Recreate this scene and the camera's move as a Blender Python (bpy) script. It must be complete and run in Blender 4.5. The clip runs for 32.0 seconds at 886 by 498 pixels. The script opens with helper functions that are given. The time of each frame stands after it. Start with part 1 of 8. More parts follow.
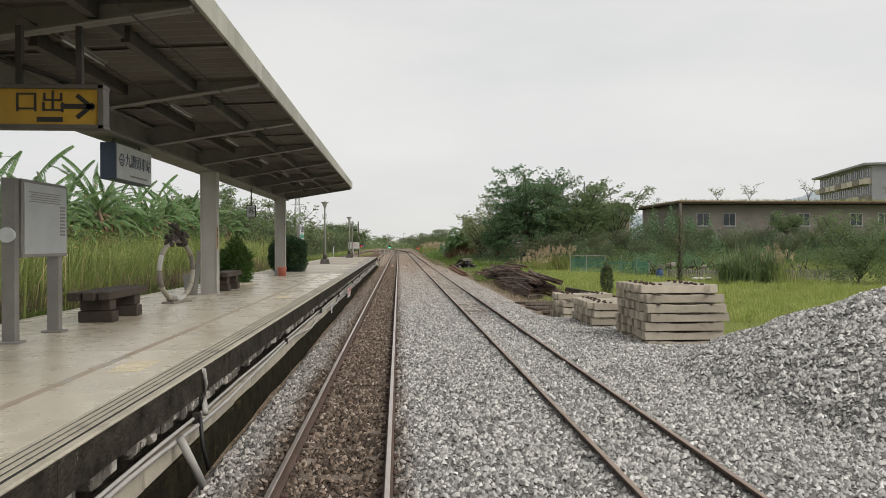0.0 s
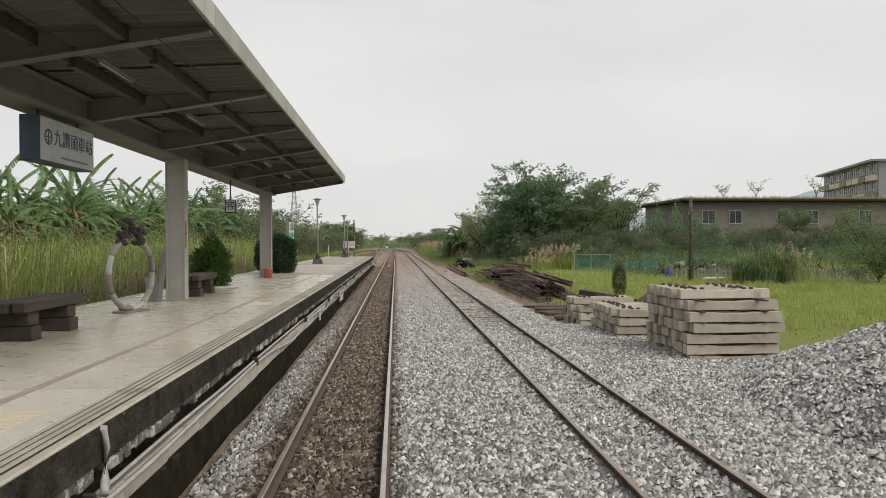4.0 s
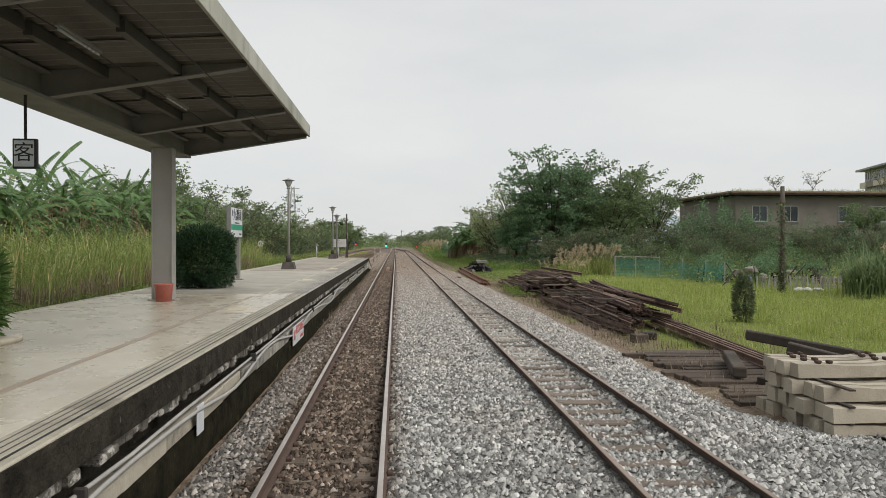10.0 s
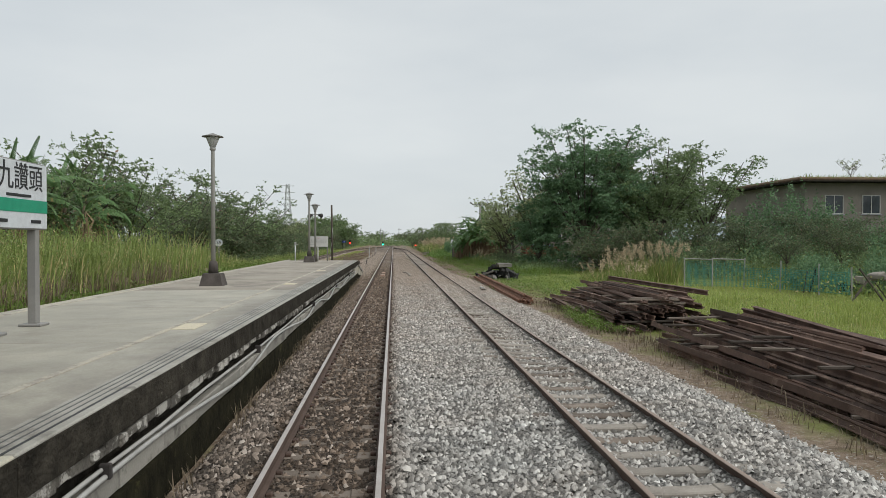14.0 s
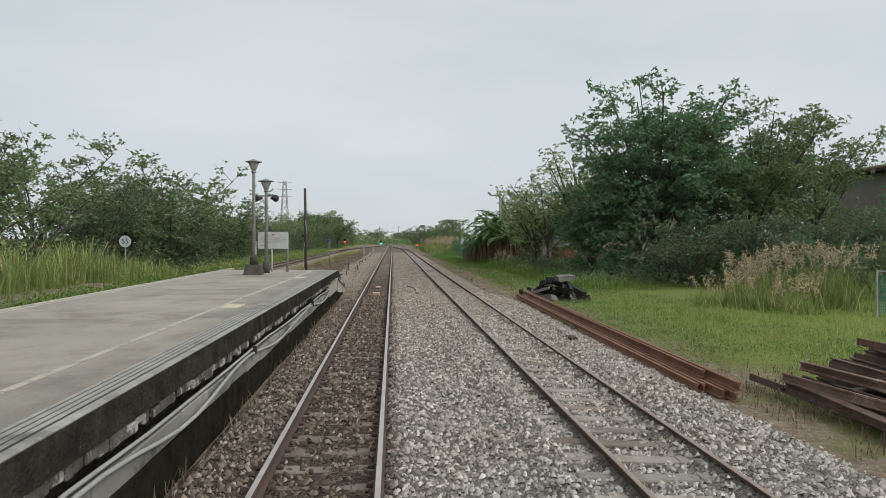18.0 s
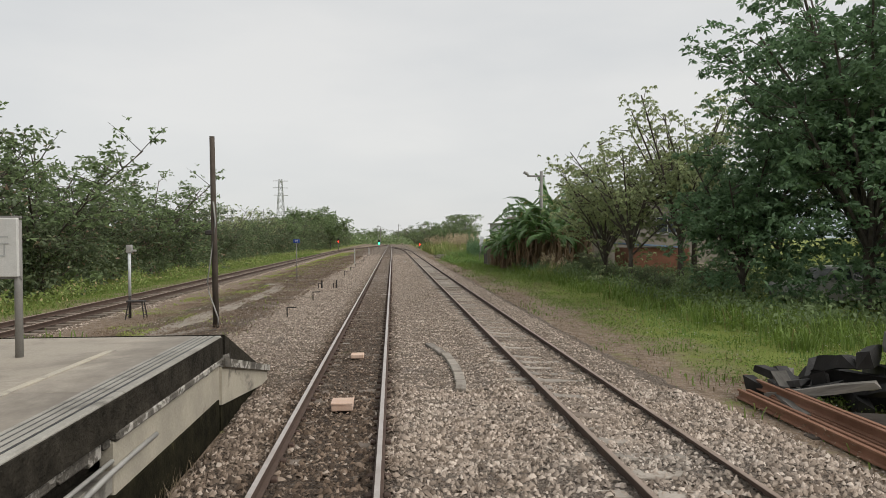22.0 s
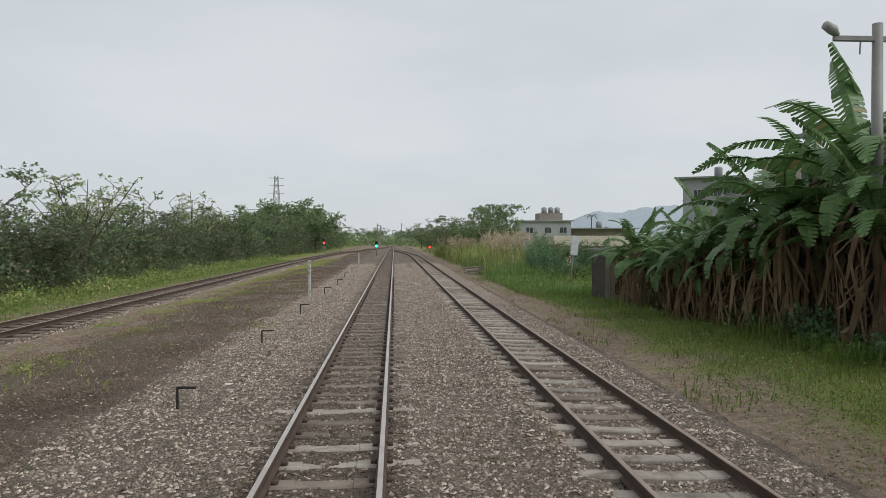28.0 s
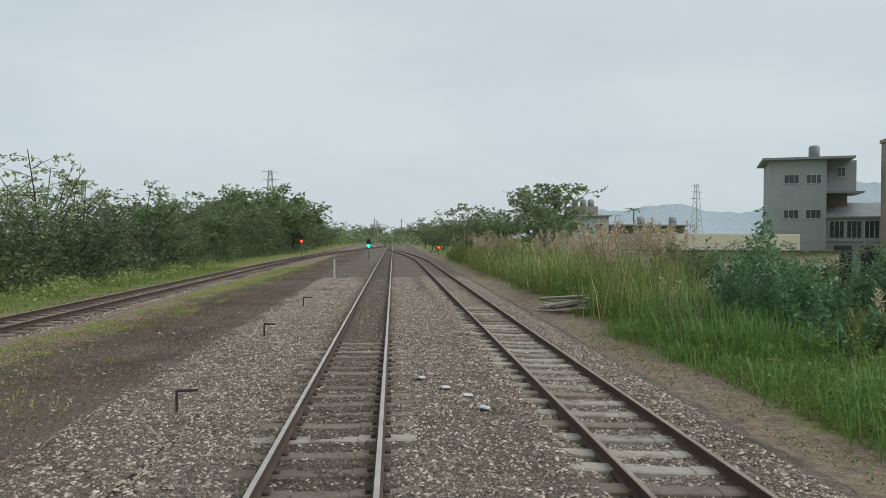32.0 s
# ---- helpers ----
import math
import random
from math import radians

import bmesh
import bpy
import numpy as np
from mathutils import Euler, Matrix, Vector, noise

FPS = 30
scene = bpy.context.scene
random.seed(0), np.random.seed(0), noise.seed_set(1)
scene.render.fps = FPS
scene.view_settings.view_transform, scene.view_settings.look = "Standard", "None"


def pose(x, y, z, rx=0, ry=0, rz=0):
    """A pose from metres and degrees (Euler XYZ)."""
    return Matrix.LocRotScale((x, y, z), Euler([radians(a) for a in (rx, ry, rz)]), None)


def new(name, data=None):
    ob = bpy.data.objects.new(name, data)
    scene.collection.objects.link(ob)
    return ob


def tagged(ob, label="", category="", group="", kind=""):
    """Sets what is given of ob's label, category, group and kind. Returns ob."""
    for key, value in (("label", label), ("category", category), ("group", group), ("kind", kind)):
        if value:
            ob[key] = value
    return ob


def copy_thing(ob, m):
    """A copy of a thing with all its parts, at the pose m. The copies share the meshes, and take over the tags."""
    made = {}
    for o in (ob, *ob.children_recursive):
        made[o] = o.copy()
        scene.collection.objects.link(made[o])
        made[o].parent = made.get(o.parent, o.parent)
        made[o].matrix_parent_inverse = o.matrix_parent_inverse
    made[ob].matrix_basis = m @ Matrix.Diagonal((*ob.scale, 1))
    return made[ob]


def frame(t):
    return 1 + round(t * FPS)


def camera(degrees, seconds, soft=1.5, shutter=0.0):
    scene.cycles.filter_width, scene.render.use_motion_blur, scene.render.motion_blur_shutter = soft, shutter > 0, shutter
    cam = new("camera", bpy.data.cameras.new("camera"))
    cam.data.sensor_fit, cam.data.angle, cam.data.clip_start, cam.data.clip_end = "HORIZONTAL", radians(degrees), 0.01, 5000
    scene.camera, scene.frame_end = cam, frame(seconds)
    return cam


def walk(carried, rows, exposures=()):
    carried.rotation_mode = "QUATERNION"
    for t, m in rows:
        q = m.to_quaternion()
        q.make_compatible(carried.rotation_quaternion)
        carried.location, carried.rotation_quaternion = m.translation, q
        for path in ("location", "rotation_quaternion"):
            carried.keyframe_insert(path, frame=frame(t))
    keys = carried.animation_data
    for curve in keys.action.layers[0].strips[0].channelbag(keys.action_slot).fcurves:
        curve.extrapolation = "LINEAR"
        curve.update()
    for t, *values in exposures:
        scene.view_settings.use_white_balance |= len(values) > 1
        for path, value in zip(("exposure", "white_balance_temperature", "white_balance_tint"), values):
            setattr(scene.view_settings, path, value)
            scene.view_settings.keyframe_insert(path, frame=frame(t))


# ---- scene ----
# World: y runs along the line in the direction of travel, x to the right, z = 0 at the rail heads.
cam = camera(63.0, 32.0, soft=0.45)
PATH = [
    (0.0, pose(0.681, 0.000, 2.387, 89.560, 0.104, -3.526)),
    (0.5, pose(0.680, 0.099, 2.383, 89.528, 0.053, -3.458)),
    (1.0, pose(0.681, 0.283, 2.379, 89.499, 0.031, -3.472)),
    (1.5, pose(0.684, 0.519, 2.375, 89.490, 0.028, -3.485)),
    (2.0, pose(0.685, 0.824, 2.373, 89.488, 0.053, -3.503)),
    (2.5, pose(0.690, 1.199, 2.368, 89.473, 0.123, -3.621)),
    (3.0, pose(0.694, 1.641, 2.363, 89.457, 0.199, -3.715)),
    (3.5, pose(0.697, 2.169, 2.357, 89.478, 0.249, -3.747)),
    (5.5, pose(0.704, 5.069, 2.333, 89.518, 0.186, -3.740)),
    (6.0, pose(0.706, 5.951, 2.326, 89.532, 0.115, -3.759)),
    (6.5, pose(0.705, 6.909, 2.317, 89.552, 0.034, -3.756)),
    (7.0, pose(0.702, 7.999, 2.310, 89.571, -0.059, -3.726)),
    (7.5, pose(0.699, 9.174, 2.305, 89.548, -0.133, -3.762)),
    (8.0, pose(0.698, 10.400, 2.300, 89.495, -0.135, -3.729)),
    (8.5, pose(0.700, 11.690, 2.297, 89.452, -0.120, -3.740)),
    (9.0, pose(0.701, 13.076, 2.294, 89.432, -0.124, -3.725)),
    (9.5, pose(0.705, 14.504, 2.293, 89.460, -0.117, -3.710)),
    (10.0, pose(0.710, 15.990, 2.291, 89.452, -0.071, -3.727)),
    (10.5, pose(0.713, 17.562, 2.281, 89.403, -0.080, -3.704)),
    (11.0, pose(0.718, 19.216, 2.273, 89.361, -0.211, -3.703)),
    (11.5, pose(0.719, 20.950, 2.270, 89.330, -0.251, -3.713)),
    (12.0, pose(0.719, 22.732, 2.267, 89.304, -0.192, -3.791)),
    (12.5, pose(0.713, 24.507, 2.266, 89.297, -0.103, -3.885)),
    (13.0, pose(0.709, 26.374, 2.265, 89.315, -0.025, -3.954)),
    (13.5, pose(0.707, 28.366, 2.267, 89.302, 0.050, -3.965)),
    (14.0, pose(0.705, 30.387, 2.269, 89.306, 0.073, -3.940)),
    (14.5, pose(0.704, 32.414, 2.270, 89.305, -0.003, -3.950)),
    (16.5, pose(0.695, 40.674, 2.257, 89.203, -0.068, -3.927)),
    (17.0, pose(0.693, 43.033, 2.257, 89.196, -0.143, -3.909)),
    (17.5, pose(0.692, 45.409, 2.260, 89.209, -0.165, -3.902)),
    (18.0, pose(0.694, 47.790, 2.264, 89.223, -0.165, -3.987)),
    (18.5, pose(0.697, 50.234, 2.269, 89.253, -0.155, -4.081)),
    (19.0, pose(0.701, 52.731, 2.273, 89.252, -0.167, -4.108)),
    (19.5, pose(0.704, 55.256, 2.272, 89.188, -0.160, -4.075)),
    (20.0, pose(0.706, 57.838, 2.274, 89.150, -0.101, -4.017)),
    (20.5, pose(0.712, 60.482, 2.281, 89.176, 0.087, -3.973)),
    (21.0, pose(0.714, 63.178, 2.278, 89.133, 0.247, -3.952)),
    (21.5, pose(0.715, 65.876, 2.270, 89.102, 0.343, -3.974)),
    (22.0, pose(0.718, 68.542, 2.269, 89.112, 0.342, -4.009)),
    (22.5, pose(0.719, 71.368, 2.271, 89.155, 0.204, -4.036)),
    (23.0, pose(0.719, 74.239, 2.267, 89.154, 0.102, -4.044)),
    (23.5, pose(0.716, 77.128, 2.264, 89.183, 0.142, -3.982)),
    (24.0, pose(0.718, 80.081, 2.259, 89.204, 0.277, -3.960)),
    (24.5, pose(0.718, 83.062, 2.253, 89.182, 0.300, -3.856)),
    (26.5, pose(0.724, 95.420, 2.252, 89.126, 0.287, -3.934)),
    (27.0, pose(0.720, 98.665, 2.256, 89.163, 0.203, -3.890)),
    (27.5, pose(0.714, 101.952, 2.261, 89.222, 0.141, -3.832)),
    (28.0, pose(0.707, 105.253, 2.258, 89.181, 0.175, -3.853)),
    (28.5, pose(0.706, 108.609, 2.259, 89.172, 0.167, -3.894)),
    (29.0, pose(0.710, 111.996, 2.254, 89.091, 0.116, -3.897)),
    (29.5, pose(0.713, 115.496, 2.255, 89.081, 0.018, -3.879)),
    (30.0, pose(0.715, 119.055, 2.264, 89.118, -0.038, -3.952)),
    (30.5, pose(0.715, 122.542, 2.260, 89.026, -0.169, -3.976)),
    (31.0, pose(0.714, 126.070, 2.265, 88.998, -0.211, -3.959)),
    (31.5, pose(0.711, 129.605, 2.272, 89.010, -0.196, -3.966)),
    (32.0, pose(0.708, 133.092, 2.273, 88.998, -0.198, -3.936)),
]
EXPOSURES = [(0.0, 0.25, 6750, 11), (6.0, 0.25, 6750, 11), (13.0, 0.15, 6400, 8), (17.0, 0.08, 6200, 6), (19.0, 0.08, 6200, 6), (23.0, 0.2, 6750, 11), (27.0, 0.08, 6350, 10), (31.0, 0.03, 6100, 4), (32.0, 0.03, 6050, 3)]
walk(cam, PATH, EXPOSURES)

# ---- overcast daylight ----
SUN_ELEVATION, SUN_ROTATION = radians(46), radians(120)
world = bpy.data.worlds.new("overcast_sky")
scene.world = world
world.use_nodes = True
wn, wl = world.node_tree.nodes, world.node_tree.links
wn.clear()
w_out = wn.new("ShaderNodeOutputWorld")
w_bg = wn.new("ShaderNodeBackground")
w_sky = wn.new("ShaderNodeTexSky")
w_sky.sky_type = "NISHITA"
w_sky.sun_disc = False
w_sky.sun_elevation, w_sky.sun_rotation = SUN_ELEVATION, SUN_ROTATION
w_dim = wn.new("ShaderNodeVectorMath")
w_dim.operation = "SCALE"
w_dim.inputs["Scale"].default_value = 0.09
w_co = wn.new("ShaderNodeTexCoord")
w_map = wn.new("ShaderNodeMapping")
w_map.inputs["Scale"].default_value = (1.0, 1.0, 3.2)
w_noise = wn.new("ShaderNodeTexNoise")
w_noise.inputs["Scale"].default_value = 1.7
w_noise.inputs["Detail"].default_value = 5.0
w_noise.inputs["Roughness"].default_value = 0.5
w_ramp = wn.new("ShaderNodeValToRGB")
w_ramp.color_ramp.elements[0].position, w_ramp.color_ramp.elements[1].position = 0.36, 0.68
w_ramp.color_ramp.elements[0].color = (0.58, 0.605, 0.625, 1)
w_ramp.color_ramp.elements[1].color = (0.70, 0.71, 0.71, 1)
w_mix = wn.new("ShaderNodeMix")
w_mix.data_type = "RGBA"
w_mix.inputs[0].default_value = 0.92
wl.new(w_co.outputs["Generated"], w_map.inputs["Vector"])
wl.new(w_map.outputs["Vector"], w_noise.inputs["Vector"])
wl.new(w_noise.outputs["Fac"], w_ramp.inputs["Fac"])
wl.new(w_sky.outputs["Color"], w_dim.inputs[0])
wl.new(w_dim.outputs["Vector"], w_mix.inputs[6])
wl.new(w_ramp.outputs["Color"], w_mix.inputs[7])
wl.new(w_mix.outputs[2], w_bg.inputs["Color"])
wl.new(w_bg.outputs["Background"], w_out.inputs["Surface"])
w_bg.inputs["Strength"].default_value = 1.0

sun_data = bpy.data.lights.new("sun", "SUN")
sun_data.energy, sun_data.angle, sun_data.color = 2.0, radians(50), (1.0, 0.97, 0.93)
sun = new("sun", sun_data)
sun.rotation_euler = (radians(90) - SUN_ELEVATION, 0, radians(60))


# ---- helpers for meshes, parts and materials ----
class Geo:
    """Vertices and faces of one mesh, gathered piece by piece."""

    def __init__(self):
        self.v, self.f = [], []

    def add(self, vs, fs):
        n = len(self.v)
        self.v.extend([tuple(p) for p in vs])
        self.f.extend([tuple(n + i for i in f) for f in fs])
        return self

    def box(self, c, s, rz=0.0, bev=0.0, m=None):
        """A box by centre and size, turned by rz degrees or by the matrix m about its centre, with chamfered edges."""
        a, b, d = s[0] / 2, s[1] / 2, s[2] / 2
        turn = m if m is not None else Matrix.Rotation(radians(rz), 3, "Z")
        cc = Vector(c)
        sg = [(i, j, k) for i in (-1, 1) for j in (-1, 1) for k in (-1, 1)]
        if bev <= 0:
            vs = [cc + turn @ Vector((i * a, j * b, k * d)) for i, j, k in sg]
            return self.add(vs, [(0, 1, 3, 2), (4, 6, 7, 5), (0, 4, 5, 1), (2, 3, 7, 6), (0, 2, 6, 4), (1, 5, 7, 3)])
        r = min(bev, a * 0.9, b * 0.9, d * 0.9)
        vs = []
        for i, j, k in sg:
            vs += [Vector((i * a, j * (b - r), k * (d - r))), Vector((i * (a - r), j * b, k * (d - r))), Vector((i * (a - r), j * (b - r), k * d))]
        fs = [tuple(3 * q + 0 for q in (0, 1, 3, 2)), tuple(3 * q + 0 for q in (4, 6, 7, 5)), tuple(3 * q + 1 for q in (0, 4, 5, 1)),
              tuple(3 * q + 1 for q in (2, 3, 7, 6)), tuple(3 * q + 2 for q in (0, 2, 6, 4)), tuple(3 * q + 2 for q in (1, 5, 7, 3))]
        for p, q, u, w in [(0, 1, 0, 1), (2, 3, 0, 1), (4, 5, 0, 1), (6, 7, 0, 1), (0, 2, 0, 2), (1, 3, 0, 2), (4, 6, 0, 2), (5, 7, 0, 2), (0, 4, 1, 2), (1, 5, 1, 2), (2, 6, 1, 2), (3, 7, 1, 2)]:
            fs.append((3 * p + u, 3 * q + u, 3 * q + w, 3 * p + w))
        fs += [(3 * q, 3 * q + 1, 3 * q + 2) for q in range(8)]
        return self.add([cc + turn @ p for p in vs], fs)

    def tube(self, pts, radii, n=8, caps=True):
        """A round bar through points."""
        pts = [Vector(p) for p in pts]
        if isinstance(radii, (int, float)):
            radii = [radii] * len(pts)
        vs, fs = [], []
        for i, p in enumerate(pts):
            d = (pts[min(i + 1, len(pts) - 1)] - pts[max(i - 1, 0)]).normalized()
            side = d.orthogonal().normalized() if abs(d.z) < 0.99 else Vector((1, 0, 0))
            if abs(d.z) < 0.9:
                side = d.cross(Vector((0, 0, 1))).normalized()
            up = side.cross(d)
            for k in range(n):
                a = 2 * math.pi * k / n
                vs.append(p + (side * math.cos(a) + up * math.sin(a)) * radii[i])
        for i in range(len(pts) - 1):
            for k in range(n):
                fs.append((i * n + k, i * n + (k + 1) % n, (i + 1) * n + (k + 1) % n, (i + 1) * n + k))
        if caps:
            fs += [tuple(range(n))[::-1], tuple(range((len(pts) - 1) * n, len(pts) * n))]
        return self.add(vs, fs)

    def lathe(self, prof, n=16, at=(0, 0, 0)):
        """A turned body from rows of radius and height."""
        vs = [(at[0] + r * math.cos(2 * math.pi * k / n), at[1] + r * math.sin(2 * math.pi * k / n), at[2] + z) for r, z in prof for k in range(n)]
        fs = [(i * n + k, i * n + (k + 1) % n, (i + 1) * n + (k + 1) % n, (i + 1) * n + k) for i in range(len(prof) - 1) for k in range(n)]
        fs += [tuple(range(n))[::-1], tuple(range((len(prof) - 1) * n, len(prof) * n))]
        return self.add(vs, fs)

    def prism(self, prof, y0, y1, x=0.0, z=0.0):
        """A profile of x, z pulled along y."""
        n = len(prof)
        vs = [(x + p, y0, z + q) for p, q in prof] + [(x + p, y1, z + q) for p, q in prof]
        return self.add(vs, [(k, (k + 1) % n, n + (k + 1) % n, n + k) for k in range(n)] + [tuple(range(n))[::-1], tuple(range(n, 2 * n))])

    def mesh(self, name, material=None, smooth=False, fix=True):
        me = bpy.data.meshes.new(name)
        me.from_pydata(self.v, [], self.f)
        if fix and len(self.f) < 30000:
            bm = bmesh.new()
            bm.from_mesh(me)
            bmesh.ops.recalc_face_normals(bm, faces=bm.faces)
            bm.to_mesh(me)
            bm.free()
        if smooth:
            me.polygons.foreach_set("use_smooth", [True] * len(me.polygons))
        if material:
            me.materials.append(material)
        return me


def thing(name, label, category, at=(0, 0, 0), rz=0.0, group="", kind=""):
    ob = new(name)
    ob.empty_display_size = 0.2
    ob.matrix_basis = pose(*at, 0, 0, rz)
    return tagged(ob, label, category, group, kind)


def part(name, geo, material, parent=None, label="", smooth=False, at=None):
    me = geo if isinstance(geo, bpy.types.Mesh) else geo.mesh(name, material, smooth)
    ob = new(name, me)
    if parent:
        ob.parent = parent
    if at is not None:
        ob.matrix_basis = at if isinstance(at, Matrix) else pose(*at)
    return tagged(ob, label)


def solo(name, geo, material, label, category, group="", kind="", at=None, smooth=False):
    ob = part(name, geo, material, None, "", smooth, at)
    return tagged(ob, label, category, group, kind)


def from_arrays(name, verts, faces, material, smooth=False):
    me = bpy.data.meshes.new(name)
    verts, faces = np.asarray(verts, np.float32), np.asarray(faces, np.int32)
    k = faces.shape[1]
    me.vertices.add(len(verts))
    me.vertices.foreach_set("co", verts.ravel())
    me.loops.add(faces.size)
    me.loops.foreach_set("vertex_index", faces.ravel())
    me.polygons.add(len(faces))
    me.polygons.foreach_set("loop_start", np.arange(0, faces.size, k, dtype=np.int32))
    me.update(calc_edges=True)
    if smooth:
        me.polygons.foreach_set("use_smooth", np.ones(len(faces), dtype=bool))
    me.materials.append(material)
    return me


def writing(name, body, size, m, material, parent, label="", squash=1.0):
    """Raised lettering in the built-in font, centred at m, reading along its x with up along its y."""
    cu = bpy.data.curves.new(name, "FONT")
    cu.body, cu.size, cu.align_x, cu.align_y, cu.extrude = body, size, "CENTER", "CENTER", 0.003
    tmp = bpy.data.objects.new(name, cu)
    scene.collection.objects.link(tmp)
    me = bpy.data.meshes.new_from_object(tmp.evaluated_get(bpy.context.evaluated_depsgraph_get()))
    bpy.data.objects.remove(tmp)
    me.materials.clear()
    me.materials.append(material)
    me.transform(Matrix.Diagonal((squash, 1, 1, 1)))
    return part(name, me, material, parent, label, at=m)


def facing_track(x, y, z):
    """A plane at x that looks towards +x, reading along +y ... seen from the line."""
    return Matrix.Translation((x, y, z)) @ Matrix(((0, 0, 1, 0), (1, 0, 0, 0), (0, 1, 0, 0), (0, 0, 0, 1)))


def facing_back(x, y, z):
    """A plane at y that looks towards -y, reading along +x."""
    return Matrix.Translation((x, y, z)) @ Matrix(((1, 0, 0, 0), (0, 0, -1, 0), (0, 1, 0, 0), (0, 0, 0, 1)))


class Nodes:
    """A little help to write node trees."""

    def __init__(self, name):
        self.m = bpy.data.materials.new(name)
        self.m.use_nodes = True
        self.t = self.m.node_tree
        self.t.nodes.clear()
        self.out = self.t.nodes.new("ShaderNodeOutputMaterial")

    def n(self, kind, **inputs):
        node = self.t.nodes.new(kind)
        for key, value in inputs.items():
            self.put(node.inputs[key.replace("_", " ")], value)
        return node

    def put(self, socket, value):
        if isinstance(value, bpy.types.NodeSocket):
            self.t.links.new(value, socket)
        else:
            socket.default_value = value

    def where(self, spread=37.0):
        co = self.n("ShaderNodeTexCoord").outputs["Object"]
        rnd = self.n("ShaderNodeObjectInfo").outputs["Random"]
        mul = self.n("ShaderNodeMath", Value=rnd)
        mul.operation = "MULTIPLY"
        mul.inputs[1].default_value = spread
        add = self.n("ShaderNodeVectorMath")
        self.put(add.inputs[0], co)
        self.put(add.inputs[1], mul.outputs[0])
        return add.outputs[0]

    def noise(self, vec, scale, detail=5.0, rough=0.6, distort=0.0):
        return self.n("ShaderNodeTexNoise", Vector=vec, Scale=scale, Detail=detail, Roughness=rough, Distortion=distort).outputs["Fac"]

    def scaled(self, vec, s):
        return self.n("ShaderNodeMapping", Vector=vec, Scale=s).outputs["Vector"]

    def ramp(self, fac, stops):
        node = self.n("ShaderNodeValToRGB", Fac=fac)
        el = node.color_ramp.elements
        while len(el) < len(stops):
            el.new(0.5)
        for e, (p, c) in zip(el, stops):
            e.position = p
            e.color = (*c, 1) if isinstance(c, tuple) else (c, c, c, 1)
        return node.outputs["Color"]

    def mix(self, fac, a, b, how="MIX"):
        node = self.n("ShaderNodeMix")
        node.data_type, node.blend_type = "RGBA", how
        for i, value in ((0, fac), (6, a), (7, b)):
            if isinstance(value, tuple):
                value = (*value[:3], 1)
            self.put(node.inputs[i], value)
        return node.outputs[2]

    def math(self, how, a, b=0.0):
        node = self.n("ShaderNodeMath")
        node.operation = how
        self.put(node.inputs[0], a)
        self.put(node.inputs[1], b)
        return node.outputs[0]

    def jitter(self, colour, amount, island=False):
        if island:
            rnd = self.n("ShaderNodeNewGeometry").outputs["Random Per Island"]
        else:
            rnd = self.n("ShaderNodeObjectInfo").outputs["Random"]
        node = self.n("ShaderNodeHueSaturation", Color=colour)
        self.put(node.inputs["Value"], self.math("ADD", self.math("MULTIPLY", rnd, 2 * amount), 1 - amount))
        return node.outputs["Color"]

    def bump(self, height, strength, distance=0.01):
        return self.n("ShaderNodeBump", Height=height, Strength=strength, Distance=distance).outputs["Normal"]

    def done(self, colour, rough, normal=None, metal=0.0, thin=0.0, spec=0.5):
        b = self.n("ShaderNodeBsdfPrincipled")
        for key, value in (("Base Color", (*colour, 1) if isinstance(colour, tuple) else colour), ("Roughness", rough), ("Metallic", metal), ("Specular IOR Level", spec)):
            self.put(b.inputs[key], value)
        if normal is not None:
            self.put(b.inputs["Normal"], normal)
        surf = b.outputs[0]
        if thin > 0:
            tr = self.n("ShaderNodeBsdfTranslucent")
            self.put(tr.inputs["Color"], (*colour, 1) if isinstance(colour, tuple) else colour)
            mx = self.n("ShaderNodeMixShader", Fac=thin)
            self.t.links.new(surf, mx.inputs[1])
            self.t.links.new(tr.outputs[0], mx.inputs[2])
            surf = mx.outputs[0]
        self.t.links.new(surf, self.out.inputs["Surface"])
        return self.m


